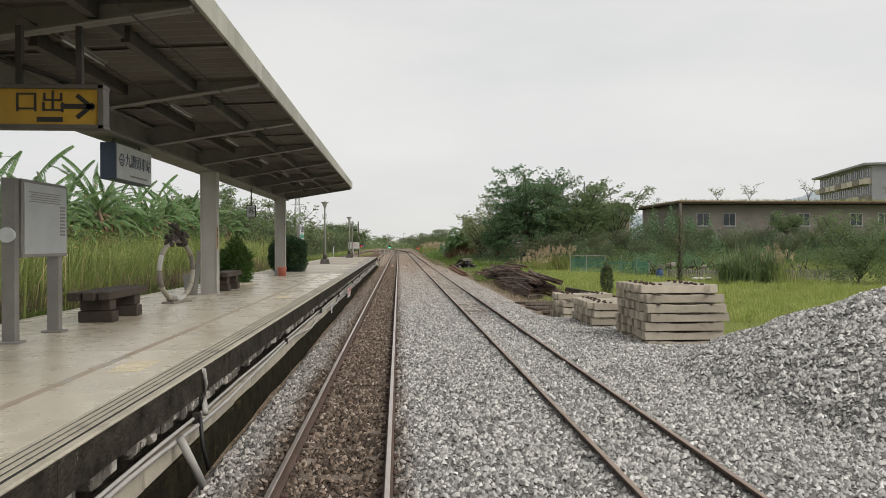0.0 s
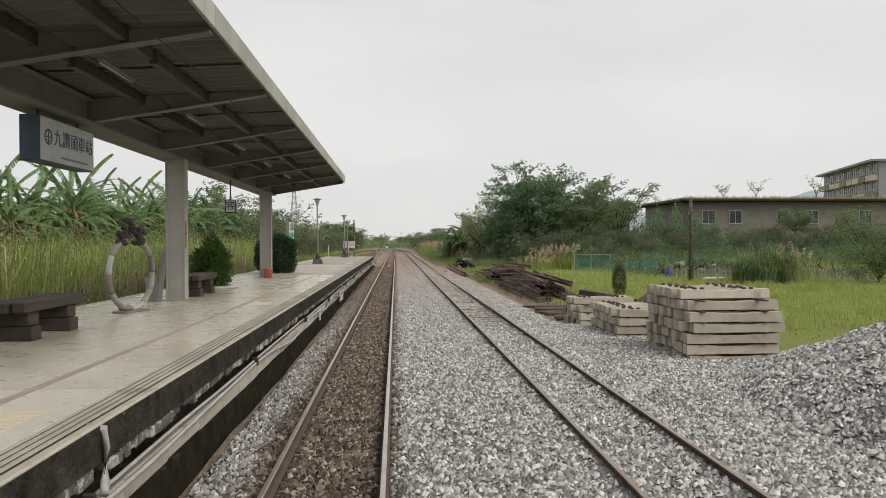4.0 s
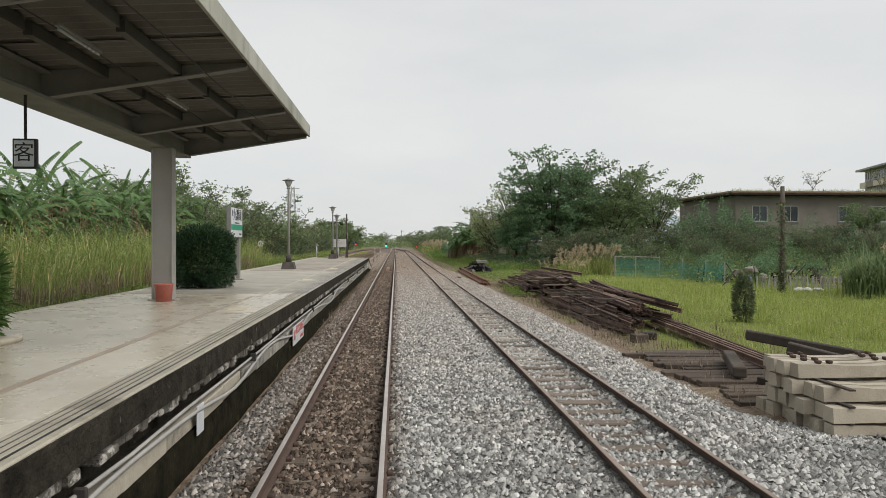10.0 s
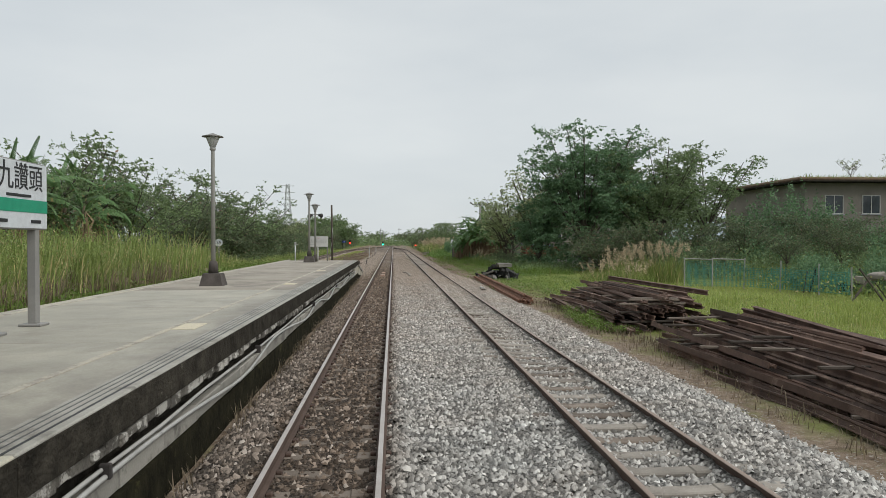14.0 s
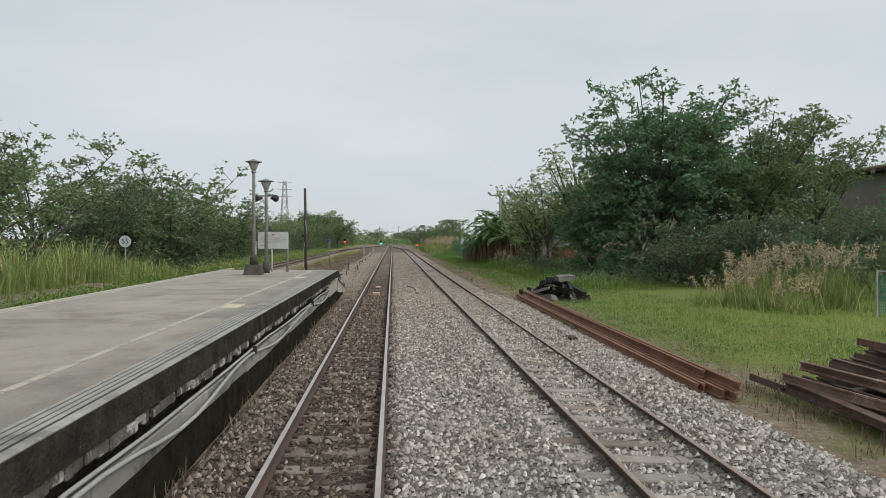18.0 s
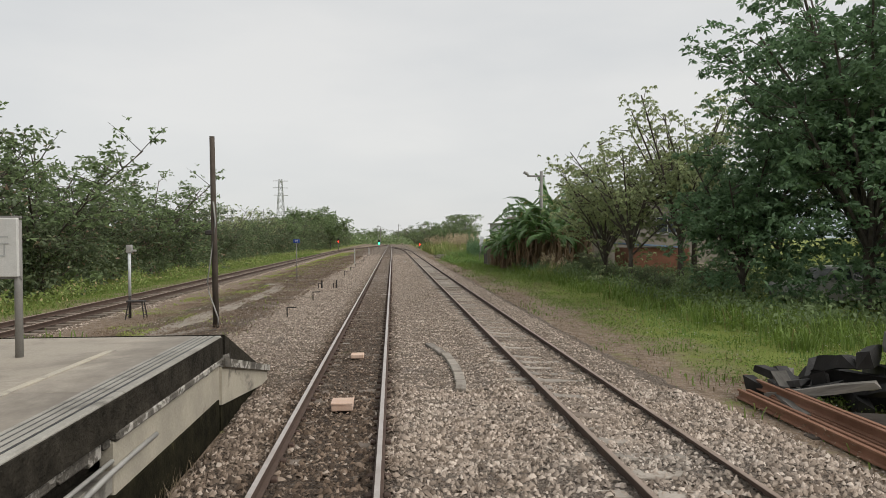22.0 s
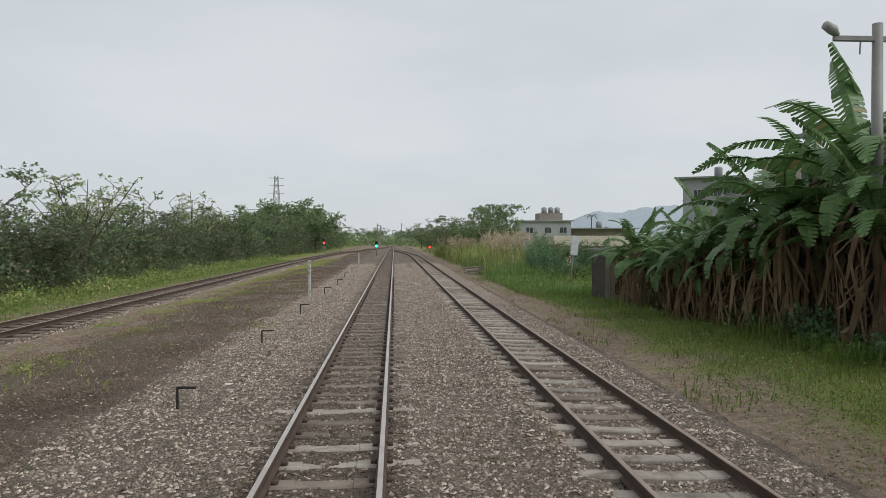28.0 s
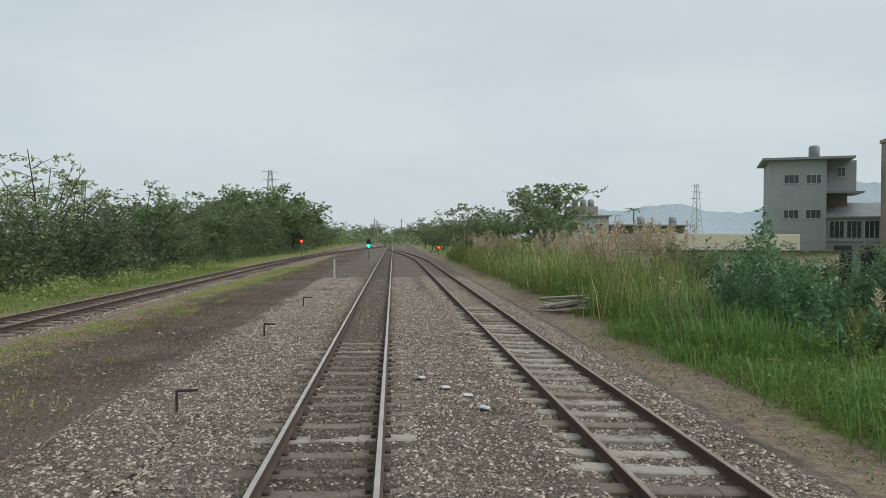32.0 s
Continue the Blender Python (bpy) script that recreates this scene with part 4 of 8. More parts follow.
def tilt_box(g, x0, x1, y0, y1, under, thick, bev=0.0):
    """A slab that follows the slope of the roof from x0 to x1."""
    vs = []
    for yy in (y0, y1):
        for x in (x0, x1):
            for dz in (0, thick):
                vs.append((x, yy, roof_z(x) + under + dz))
    return g.add(vs, [(0, 1, 3, 2), (4, 6, 7, 5), (0, 4, 5, 1), (2, 3, 7, 6), (0, 2, 6, 4), (1, 5, 7, 3)])


# corrugated deck, ribs running across
for by in range(-6, 35, 4):
    g = Geo()
    yy, y_end, vs = by, min(by + 4.15, C_Y1 - 0.05), []
    up = False
    while yy < y_end:
        for x in (-5.05, -1.60):
            vs.append((x, yy, roof_z(x) + (0.08 if up else 0.0)))
        yy += 0.035 if len(vs) // 2 % 2 else 0.11
        if len(vs) // 2 % 2 == 0:
            up = not up
    g.add(vs, [(2 * i, 2 * i + 1, 2 * i + 3, 2 * i + 2) for i in range(len(vs) // 2 - 1)])
    g.add([(p[0], p[1], p[2] + 0.06) for p in vs], [(2 * i, 2 * i + 1, 2 * i + 3, 2 * i + 2) for i in range(len(vs) // 2 - 1)])
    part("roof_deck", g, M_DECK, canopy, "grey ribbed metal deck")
for x in (-3.75, -2.65):
    for by in range(-7, 34, 4):
        g = Geo()
        y1 = min(by + 3.92, C_Y1 - 0.25)
        g.box((x, (by + y1) / 2 + 0.04, roof_z(x) - 0.085), (0.11, y1 - by - 0.1, 0.16))
        part("purlin", g, M_PURLIN, canopy)
for by in [-3.35 + 3.85 * k for k in range(10)] + [34.94]:
    beam = Geo()
    for w, lo, hi in ((0.02, 0.0, 1.0), (0.09, 0.0, 0.0)):
        vs = []
        for yy in (by - w, by + w):
            for x in (-4.75, -1.60):
                bottom = 4.46 + (x + 4.75) * (4.985 - 4.46) / 3.15
                vs += [(x, yy, bottom), (x, yy, bottom + 0.02 if hi == 0 else roof_z(x) - 0.005)]
        beam.add(vs, [(0, 1, 3, 2), (4, 6, 7, 5), (0, 4, 5, 1), (2, 3, 7, 6), (0, 2, 6, 4), (1, 5, 7, 3)])
    part("cross_beam", beam, M_STEEL_PAINT, canopy, "tapered grey steel joist")
g = Geo()
g.box((-4.72, 14.5, 4.66), (0.04, 41, 0.40)).box((-4.72, 14.5, 4.455), (0.34, 41, 0.03)).box((-4.72, 14.5, 4.87), (0.34, 41, 0.03))
g.box((-4.88, 14.5, 4.47), (0.66, 41, 0.05), bev=0.008)
part("main_beam", g, M_STEEL_PAINT, canopy, "long steel girder over the posts")
part("back_edge", Geo().box((-5.05, 14.5, 4.94), (0.05, 41.2, 0.16)), M_STEEL_PAINT, canopy)
for by in range(-6, 35, 3):
    y1 = min(by + 3, C_Y1)
    part("fascia", Geo().box((-1.555, (by + y1) / 2, 5.185), (0.05, y1 - by - 0.006, 0.30), bev=0.006), M_FASCIA, canopy, "moss-streaked pale fascia board")
g = Geo()
tilt_box(g, -5.05, -1.6, C_Y1 - 0.05, C_Y1, -0.02, 0.26)
part("end_fascia", g, M_FASCIA, canopy)
for px, py in ((-4.74, -2.8), (-4.74, 9.2), (-4.74, 21.2), (-4.65, 33.1)):
    g = Geo()
    g.box((px, py, 2.70), (0.46, 0.03, 3.50))
    for sx in (-1, 1):
        g.box((px + sx * 0.215, py, 2.70), (0.034, 0.30, 3.50), bev=0.004)
    g.box((px, py, 2.70), (0.40, 0.26, 3.50))
    post = part("post", g, M_POST, canopy, "square grey steel post")
    part("base_plate", Geo().box((px, py, P_Z + 0.012), (0.6, 0.44, 0.024), bev=0.006), M_POST, post)
    if py == 21.2:
        part("yellow_notice", Geo().box((-4.50, py - 0.09, 2.58), (0.012, 0.11, 0.66)), M_YELLOW, post, "narrow yellow notice strip")
        part("notice_marks", Geo().box((-4.493, py - 0.09, 2.80), (0.004, 0.07, 0.08)).box((-4.493, py - 0.09, 2.62), (0.004, 0.07, 0.10)).box((-4.493, py - 0.09, 2.42), (0.004, 0.03, 0.16)), M_BLACK, post)
for by in (5.6, 9.6, 13.6, 17.6, 21.6, 25.6, 29.6):
    g = Geo()
    g.box((-3.2, by - 0.35, roof_z(-3.2) - 0.19), (0.07, 1.25, 0.05), bev=0.01)
    lampo = tagged(part("strip_lamp", g, M_STEEL_PAINT), "narrow unlit fluorescent lamp under the canopy", "lamp", "canopy lamps")
    part("tube", Geo().tube([(-3.2, by - 0.93, roof_z(-3.2) - 0.235), (-3.2, by + 0.23, roof_z(-3.2) - 0.235)], 0.018, 8), M_GLASSY, lampo, smooth=True)
for by in range(-2, 33, 4):
    for x in (-3.3, -2.2):
        g = Geo().tube([(x, by - 0.4, roof_z(x) - 0.16), (x + 0.05, by + 1.7, roof_z(x) - 0.22), (x, by + 3.6, roof_z(x) - 0.16)], 0.010, 5)
        solo("ceiling_cable", g, M_DARK_IRON, "thin dark cable slung under the canopy", "cable", "canopy cables")

# ---- signs on the platform ----
exit_sign = thing("exit_sign", "hanging yellow exit sign with arrow in a grey frame", "sign")
g = Geo()
X0, X1, Y, Z0, Z1 = -4.45, -2.33, 7.70, 3.57, 4.02
g.box(((X0 + X1) / 2, Y, Z1 - 0.02), (X1 - X0, 0.16, 0.045), bev=0.006).box(((X0 + X1) / 2, Y, Z0 + 0.02), (X1 - X0, 0.16, 0.045), bev=0.006)
g.box((X0 + 0.03, Y, (Z0 + Z1) / 2), (0.05, 0.16, Z1 - Z0), bev=0.006).box((X1 - 0.035, Y, (Z0 + Z1) / 2), (0.06, 0.16, Z1 - Z0), bev=0.006)
part("frame", g, M_PURLIN, exit_sign)
part("panel", Geo().box(((X0 + X1) / 2 - 0.02, Y, (Z0 + Z1) / 2), (X1 - X0 - 0.1, 0.10, Z1 - Z0 - 0.08)), M_YELLOW, exit_sign, "yellow sign face")
part("arrow", Geo().box((-2.62, Y - 0.054, 3.80), (0.30, 0.008, 0.05)).box((-2.525, Y - 0.054, 3.845), (0.22, 0.008, 0.045), m=Matrix.Rotation(radians(40), 3, "Y")).box((-2.525, Y - 0.054, 3.755), (0.22, 0.008, 0.045), m=Matrix.Rotation(radians(-40), 3, "Y")), M_BLACK, exit_sign, "black arrow")
writing("lettering", "口出", 0.24, facing_back(-2.98, Y - 0.054, 3.83), M_BLACK, exit_sign, "black characters", 1.1)
part("small_lettering", Geo().box((-2.88, Y - 0.053, 3.665), (0.26, 0.006, 0.05)), M_BLACK, exit_sign)
for x in (-4.0, -3.2, -2.6):
    part("hanger", Geo().box((x, Y, 4.32), (0.06, 0.06, 0.62)), M_DARK_IRON, exit_sign)
part("brace", Geo().tube([(-4.4, Y, 4.62), (-2.7, Y + 0.02, 4.06)], 0.03, 6), M_DARK_IRON, exit_sign)

name_box = thing("station_name_box", "hanging white and blue light box with the station name", "sign")
part("body", Geo().box((-4.83, 15.1, 3.98), (0.30, 1.95, 0.70), bev=0.012), M_BLUE, name_box, "dark blue case")
part("face", Geo().box((-4.672, 15.1, 3.98), (0.014, 1.91, 0.66)), M_SIGN_WHITE, name_box, "white sign face")
writing("lettering", "九讚頭車站", 0.29, facing_track(-4.662, 15.28, 4.02), M_BLUE, name_box, "blue characters")
g = Geo()
for k in range(24):
    a0, a1 = 2 * math.pi * k / 24, 2 * math.pi * (k + 1) / 24
    g.box((-4.663, 14.38 + 0.11 * math.cos((a0 + a1) / 2), 4.02 + 0.11 * math.sin((a0 + a1) / 2)), (0.006, 0.03, 0.026), m=Matrix.Rotation((a0 + a1) / 2 + math.pi / 2, 3, "X"))
g.box((-4.663, 14.38, 4.02), (0.006, 0.02, 0.2)).box((-4.663, 14.38, 4.02), (0.006, 0.16, 0.02)).box((-4.663, 14.38, 3.97), (0.006, 0.10, 0.02))
part("emblem", g, M_BLUE, name_box, "round blue emblem")
part("small_lettering", Geo().box((-4.663, 15.3, 3.74), (0.006, 1.0, 0.035)), M_STEEL_PAINT, name_box)
for yy in (14.4, 15.8):
    part("hanger", Geo().tube([(-4.83, yy, 4.33), (-4.83, yy, 4.46)], 0.02, 6), M_DARK_IRON, name_box)

HX, HY = -4.72, 27.0
hang = thing("hanging_number_sign", "small square black and white sign hanging from a rod", "sign")
part("case", Geo().box((HX, HY, 3.58), (0.34, 0.08, 0.44), bev=0.01), M_BLACK, hang)
part("face", Geo().box((HX, HY - 0.045, 3.58), (0.28, 0.01, 0.38)), M_SIGN_WHITE, hang, "white face")
writing("lettering", "客", 0.30, facing_back(HX, HY - 0.053, 3.58), M_BLACK, hang, "black character")
part("rod", Geo().tube([(HX, HY, 3.80), (HX, HY, 4.46)], 0.022, 8), M_DARK_IRON, hang)

notice = thing("notice_board", "grey framed notice board on two steel posts", "notice board")
for yy in (10.85, 12.2):
    p = part("post", Geo().box((-4.94, yy, 2.15), (0.19, 0.13, 2.40), bev=0.008), M_STEEL_PAINT, notice)
    part("foot", Geo().box((-4.94, yy, P_Z + 0.015), (0.32, 0.26, 0.03), bev=0.006), M_STEEL_PAINT, p)
part("board", Geo().box((-4.86, 11.65, 2.77), (0.10, 1.44, 1.16), bev=0.012), M_STEEL_PAINT, notice)
part("face", Geo().box((-4.805, 11.65, 2.77), (0.012, 1.34, 1.06)), surface("grey_notice_paper", (0.42, 0.44, 0.46), (0.52, 0.53, 0.54), 2.0, 0.35, 0.05), notice, "pale glazed notice")
g = Geo()
for k in range(5):
    g.box((-4.797, 11.62, 3.17 - 0.035 * k), (0.004, 1.0 - 0.1 * (k % 2), 0.014))
for k in range(9):
    g.box((-4.797, 12.18, 2.98 - 0.055 * k), (0.004, 0.17, 0.03))
part("print", g, M_STEEL_PAINT, notice)
part("ashtray", Geo().lathe([(0.11, -0.03), (0.11, 0.03)], 18, (0, 0, 0)), M_SIGN_WHITE, notice, "round pale disc", at=Matrix.Translation((-4.94, 10.77, 2.52)) @ Matrix.Rotation(radians(90), 4, "X"))

station = thing("station_name_board", "white and green station name board on two grey posts", "sign")
for yy in (40.75, 42.0):
    p = part("post", Geo().box((-4.86, yy, 2.15), (0.13, 0.13, 2.40), bev=0.01), M_STEEL_PAINT, station)
    part("foot", Geo().box((-4.86, yy, P_Z + 0.02), (0.34, 0.30, 0.04), bev=0.01), M_STEEL_PAINT, p)
part("board", Geo().box((-4.86, 41.4, 2.95), (0.15, 1.75, 1.02), bev=0.01), M_STEEL_PAINT, station)
part("face", Geo().box((-4.778, 41.4, 2.95), (0.014, 1.71, 0.98)), M_SIGN_WHITE, station, "white face")
part("green_band", Geo().box((-4.768, 41.4, 2.79), (0.008, 1.71, 0.19)), M_GREEN, station, "green band with arrow point")
writing("lettering", "九讚頭", 0.43, facing_track(-4.766, 41.47, 3.19), M_BLACK, station, "black characters")
part("emblem", Geo().box((-4.766, 40.72, 3.27), (0.006, 0.15, 0.2)), M_BLUE, station)
part("small_lettering", Geo().box((-4.766, 41.4, 2.94), (0.006, 0.7, 0.04)).box((-4.766, 40.95, 2.56), (0.006, 0.25, 0.05)).box((-4.766, 41.9, 2.56), (0.006, 0.3, 0.05)), M_BLACK, station)

warning = thing("warning_board", "white trackside warning board with red characters", "sign", at=(-1.56, 33.02, 0.19))
part("board", Geo().box((0, 0, 0), (0.02, 1.75, 0.42), bev=0.004), M_SIGN_WHITE, warning)
writing("lettering", "嚴禁跨越軌道", 0.215, facing_track(0.014, 0.17, 0.09), M_PALE_RED, warning, "red characters", 1.03)
writing("english", "Crossing", 0.15, facing_track(0.014, 0.45, -0.10), M_PALE_RED, warning)
g = Geo().lathe([(0.115, 0), (0.115, 0.01)], 24)
disc = part("red_disc", g, M_PALE_RED, warning, "round no-entry mark", at=facing_track(0.012, -0.70, 0.02))
part("white_bar", Geo().box((0, 0, 0.013), (0.15, 0.035, 0.006)), M_SIGN_WHITE, disc)
small = thing("small_white_plate", "small white plate hanging on the platform face", "sign", at=(-1.575, 24.6, 0.22))
part("plate", Geo().box((0, 0, 0), (0.015, 0.28, 0.34), bev=0.004), M_SIGN_WHITE, small)

# ---- benches, ring sculpture ----


def bench(at, rz, label):
    b = thing("bench", label, "bench", at, rz, "platform benches")
    for k, (x, w) in enumerate(((-0.21, 0.20), (0.01, 0.21), (0.23, 0.20))):
        part("seat_beam", Geo().box((x, 0.02 * (k - 1), 0.50), (w, 2.35 - 0.14 * k, 0.15), rz=0.8 * (k - 1), bev=0.018), M_OLD_WOOD, b)
    for yy in (-0.62, 0.62):
        for zz in (0.105, 0.32):
            part("support_block", Geo().box((0.0, yy, zz), (0.62 - 0.08 * (zz > 0.2), 0.30, 0.205), bev=0.015), M_OLD_WOOD, b)
    return b


bucket = thing("red_bucket", "faded red plastic bucket standing against the post", "bucket", (-4.50, 32.62, P_Z))
part("body", Geo().lathe([(0.165, 0.0), (0.20, 0.36), (0.215, 0.37), (0.215, 0.40), (0.19, 0.40), (0.155, 0.04)], 18), surface("faded_red_plastic", (0.50, 0.13, 0.10), (0.58, 0.22, 0.17), 3.0, 0.6, 0.1), bucket, smooth=True)
part("handle", Geo().tube([(-0.21, 0, 0.38), (-0.12, -0.16, 0.33), (0.12, -0.16, 0.33), (0.21, 0, 0.38)], 0.008, 6), M_PIPE, bucket)
bench((-4.86, 14.35, P_Z), 0, "weathered bench built of old timber sleepers")
bench((-4.76, 23.0, P_Z), 0, "weathered dark timber sleeper bench behind the post")

ring = thing("ring_sculpture", "upright stone ring sculpture crowned with a dark knot of creatures", "sculpture", (-4.75, 18.1, P_Z), 75)
M_RING = [surface("pale_ring_stone", (0.58, 0.56, 0.52), (0.50, 0.48, 0.44), 3.0, 0.7, 0.2), surface("dark_ring_stone", (0.20, 0.18, 0.15), (0.27, 0.24, 0.21), 3.0, 0.7, 0.2), surface("olive_ring_stone", (0.40, 0.38, 0.31), (0.33, 0.31, 0.25), 3.0, 0.7, 0.2)]
for k in range(12):
    g, vs, fs, rr, th = Geo(), [], [], 0.73, 0.052
    for i in range(5):
        a = 2 * math.pi * (k + i / 4 * 0.985) / 12 - math.pi / 2
        for q in range(8):
            b = 2 * math.pi * q / 8
            rad = rr + th * math.cos(b)
            vs.append((rad * math.cos(a), th * 1.25 * math.sin(b), 0.79 + rad * math.sin(a)))
    for i in range(4):
        for q in range(8):
            fs.append((i * 8 + q, i * 8 + (q + 1) % 8, (i + 1) * 8 + (q + 1) % 8, (i + 1) * 8 + q))
    g.add(vs, fs + [tuple(range(8)), tuple(range(32, 40))])
    part("ring_segment", g, M_RING[(0, 2, 2, 1, 2, 1, 1, 2, 0, 1, 2, 2)[k]], ring, smooth=True)
g = Geo()
r = random.Random(9)
for k in range(34):
    a = r.uniform(-1.0, 1.0)
    c = Vector((0.40 * math.sin(a) + r.uniform(-0.06, 0.06), r.uniform(-0.10, 0.10), 1.50 + r.uniform(-0.08, 0.34) * (1 - 0.4 * abs(a)) - 0.06 * abs(a)))
    e = c + Vector((r.uniform(-0.2, 0.2), r.uniform(-0.12, 0.12), r.uniform(-0.14, 0.12)))
    g.tube([c, c.lerp(e, 0.5) + Vector((0, 0, 0.04)), e], [r.uniform(0.04, 0.07), r.uniform(0.05, 0.085), 0.02], 8)
part("crown", g, surface("dark_bronze", (0.045, 0.038, 0.03), (0.085, 0.07, 0.055), 6.0, 0.6, 0.4), ring, "dark knotted crown", smooth=True)
part("foot", Geo().box((0, 0, 0.02), (0.8, 0.34, 0.05), bev=0.012).box((-0.2, 0, 0.09), (0.26, 0.22, 0.12), bev=0.05), M_RING[1], ring)
leaner = thing("leaning_board", "narrow dark boards leaning against the post", "board", (-4.98, 20.75, P_Z), 0)
part("tall_board", Geo().box((0, 0, 0.62), (0.12, 0.05, 1.25), bev=0.01, m=Matrix.Rotation(radians(5), 3, "Y")), M_STEEL_PAINT, leaner)
part("short_board", Geo().box((-0.22, 0, 0.30), (0.30, 0.04, 0.6), bev=0.01, m=Matrix.Rotation(radians(-8), 3, "Y")), M_STEEL_PAINT, leaner)

# ---- platform lamps ----
M_LAMP_POLE = surface("grey_lamp_pole", (0.26, 0.25, 0.23), (0.33, 0.32, 0.29), 2.0, 0.6, 0.1, 60.0, (0.17, 0.14, 0.11), 1.5, 0.6, 0.1)
M_LAMP_BASE = surface("dark_concrete_base", (0.06, 0.05, 0.045), (0.11, 0.095, 0.085), 2.5, 0.9, 0.4)


def platform_lamp(at, height, label, base=True):
    l = thing("platform_lamp", label, "lamp", at, 0, "platform lamps")
    if base:
        g = Geo()
        g.add([(sx * s, sy * s, z) for z, s in ((0, 0.33), (0.36, 0.25)) for sx, sy in ((-1, -1), (1, -1), (1, 1), (-1, 1))], [(0, 1, 5, 4), (1, 2, 6, 5), (2, 3, 7, 6), (3, 0, 4, 7), (4, 5, 6, 7), (3, 2, 1, 0)])
        part("base_block", g, M_LAMP_BASE, l, "dark concrete block")
        part("pole_shoe", Geo().lathe([(0.15, 0.36), (0.13, 0.62), (0.11, 0.70), (0.065, 0.72)], 12), M_LAMP_BASE, l, smooth=True)
    part("pole", Geo().lathe([(0.068, 0.0), (0.055, height - 0.45), (0.05, height - 0.4)], 12), M_LAMP_POLE, l, smooth=True)
    part("collar", Geo().lathe([(0.05, height - 0.45), (0.09, height - 0.43), (0.09, height - 0.38), (0.05, height - 0.36)], 12), M_LAMP_POLE, l, smooth=True)
    part("lantern", Geo().lathe([(0.07, height - 0.38), (0.19, height - 0.09), (0.20, height - 0.06)], 14), M_GLASSY, l, "milky tapered glass", smooth=True)
    part("cap", Geo().lathe([(0.20, height - 0.06), (0.31, height - 0.05), (0.30, height - 0.03), (0.12, height + 0.02), (0.03, height + 0.06)], 16), M_STEEL_PAINT, l, "flat round cap", smooth=True)
    return l


platform_lamp((-4.56, 52.0, P_Z), 4.4, "tall platform lamp on a dark tapered base")
platform_lamp((-4.36, 74.6, P_Z), 4.15, "tall platform lamp on a dark tapered base near the end")
lamp_b = platform_lamp((-4.14, 75.9, P_Z), 3.55, "shorter platform lamp carrying loudspeakers", False)
for sx, rz in ((-0.16, 150), (0.2, -20)):
    part("loudspeaker", Geo().tube([(sx, 0, 2.86), (sx * 1.5, -0.12, 2.86), (sx * 2.0, -0.26, 2.85)], [0.05, 0.07, 0.14], 12), M_DARK_IRON, lamp_b, "dark horn loudspeaker", smooth=True)
part("bracket", Geo().tube([(-0.25, 0, 2.95), (0.3, 0, 2.95)], 0.025, 6), M_DARK_IRON, lamp_b)
part("shoe", Geo().lathe([(0.14, 0.0), (0.12, 0.4), (0.07, 0.45)], 12), M_LAMP_BASE, lamp_b, smooth=True)

board_b = thing("white_notice_board", "white trackside board on two posts at the platform end", "sign", (-4.05, 76.95, 0))
part("panel", Geo().box((0, 0, 2.19), (1.18, 0.05, 0.66), bev=0.008), M_WHITE, board_b)
for z in (2.53, 1.85):
    part("frame_rail", Geo().box((0, 0.03, z), (1.22, 0.03, 0.03)), M_STEEL_PAINT, board_b)
M_FADED = surface("faded_grey_print", (0.36, 0.36, 0.35), (0.45, 0.45, 0.43), 5.0, 0.7, 0.05)
writing("lettering", "禁止通行", 0.27, facing_back(0.0, -0.027, 2.19), M_FADED, board_b, "faded grey characters", 0.95)
part("faded_mark", Geo().box((-0.42, -0.028, 2.0), (0.3, 0.005, 0.03)), M_FADED, board_b)
part("red_mark", Geo().box((0.0, -0.028, 2.42), (0.1, 0.005, 0.04)), M_RED, board_b)
for x in (-0.05, 0.56):
    part("post", Geo().tube([(x, 0.05, 0.93), (x, 0.05, 2.5)], 0.045, 8), M_WHITE if x < 0 else M_STEEL_PAINT, board_b, smooth=True)


# ---- stacks of spare sleepers ----
SPARE = Geo()
vs = []
for x, w, h in ((-1.0, 0.125, 0.20), (-0.42, 0.12, 0.185), (-0.25, 0.105, 0.165), (0.25, 0.105, 0.165), (0.42, 0.12, 0.185), (1.0, 0.125, 0.20)):
    vs += [(x, -w, 0), (x, w, 0), (x, w * 0.8, h), (x, -w * 0.8, h)]
SPARE.add(vs, [(4 * i + k, 4 * i + (k + 1) % 4, 4 * i + 4 + (k + 1) % 4, 4 * i + 4 + k) for i in range(5) for k in range(4)] + [(0, 1, 2, 3), (20, 21, 22, 23)])
SPARE_MESH = SPARE.mesh("spare_sleeper", M_NEW_SLEEPER)
FIX = Geo().box((0.0, 0.0, 0.215), (0.07, 0.10, 0.045), bev=0.012)
FIX_MESH = FIX.mesh("fastening", M_CLIP)
r_stack = random.Random(12)


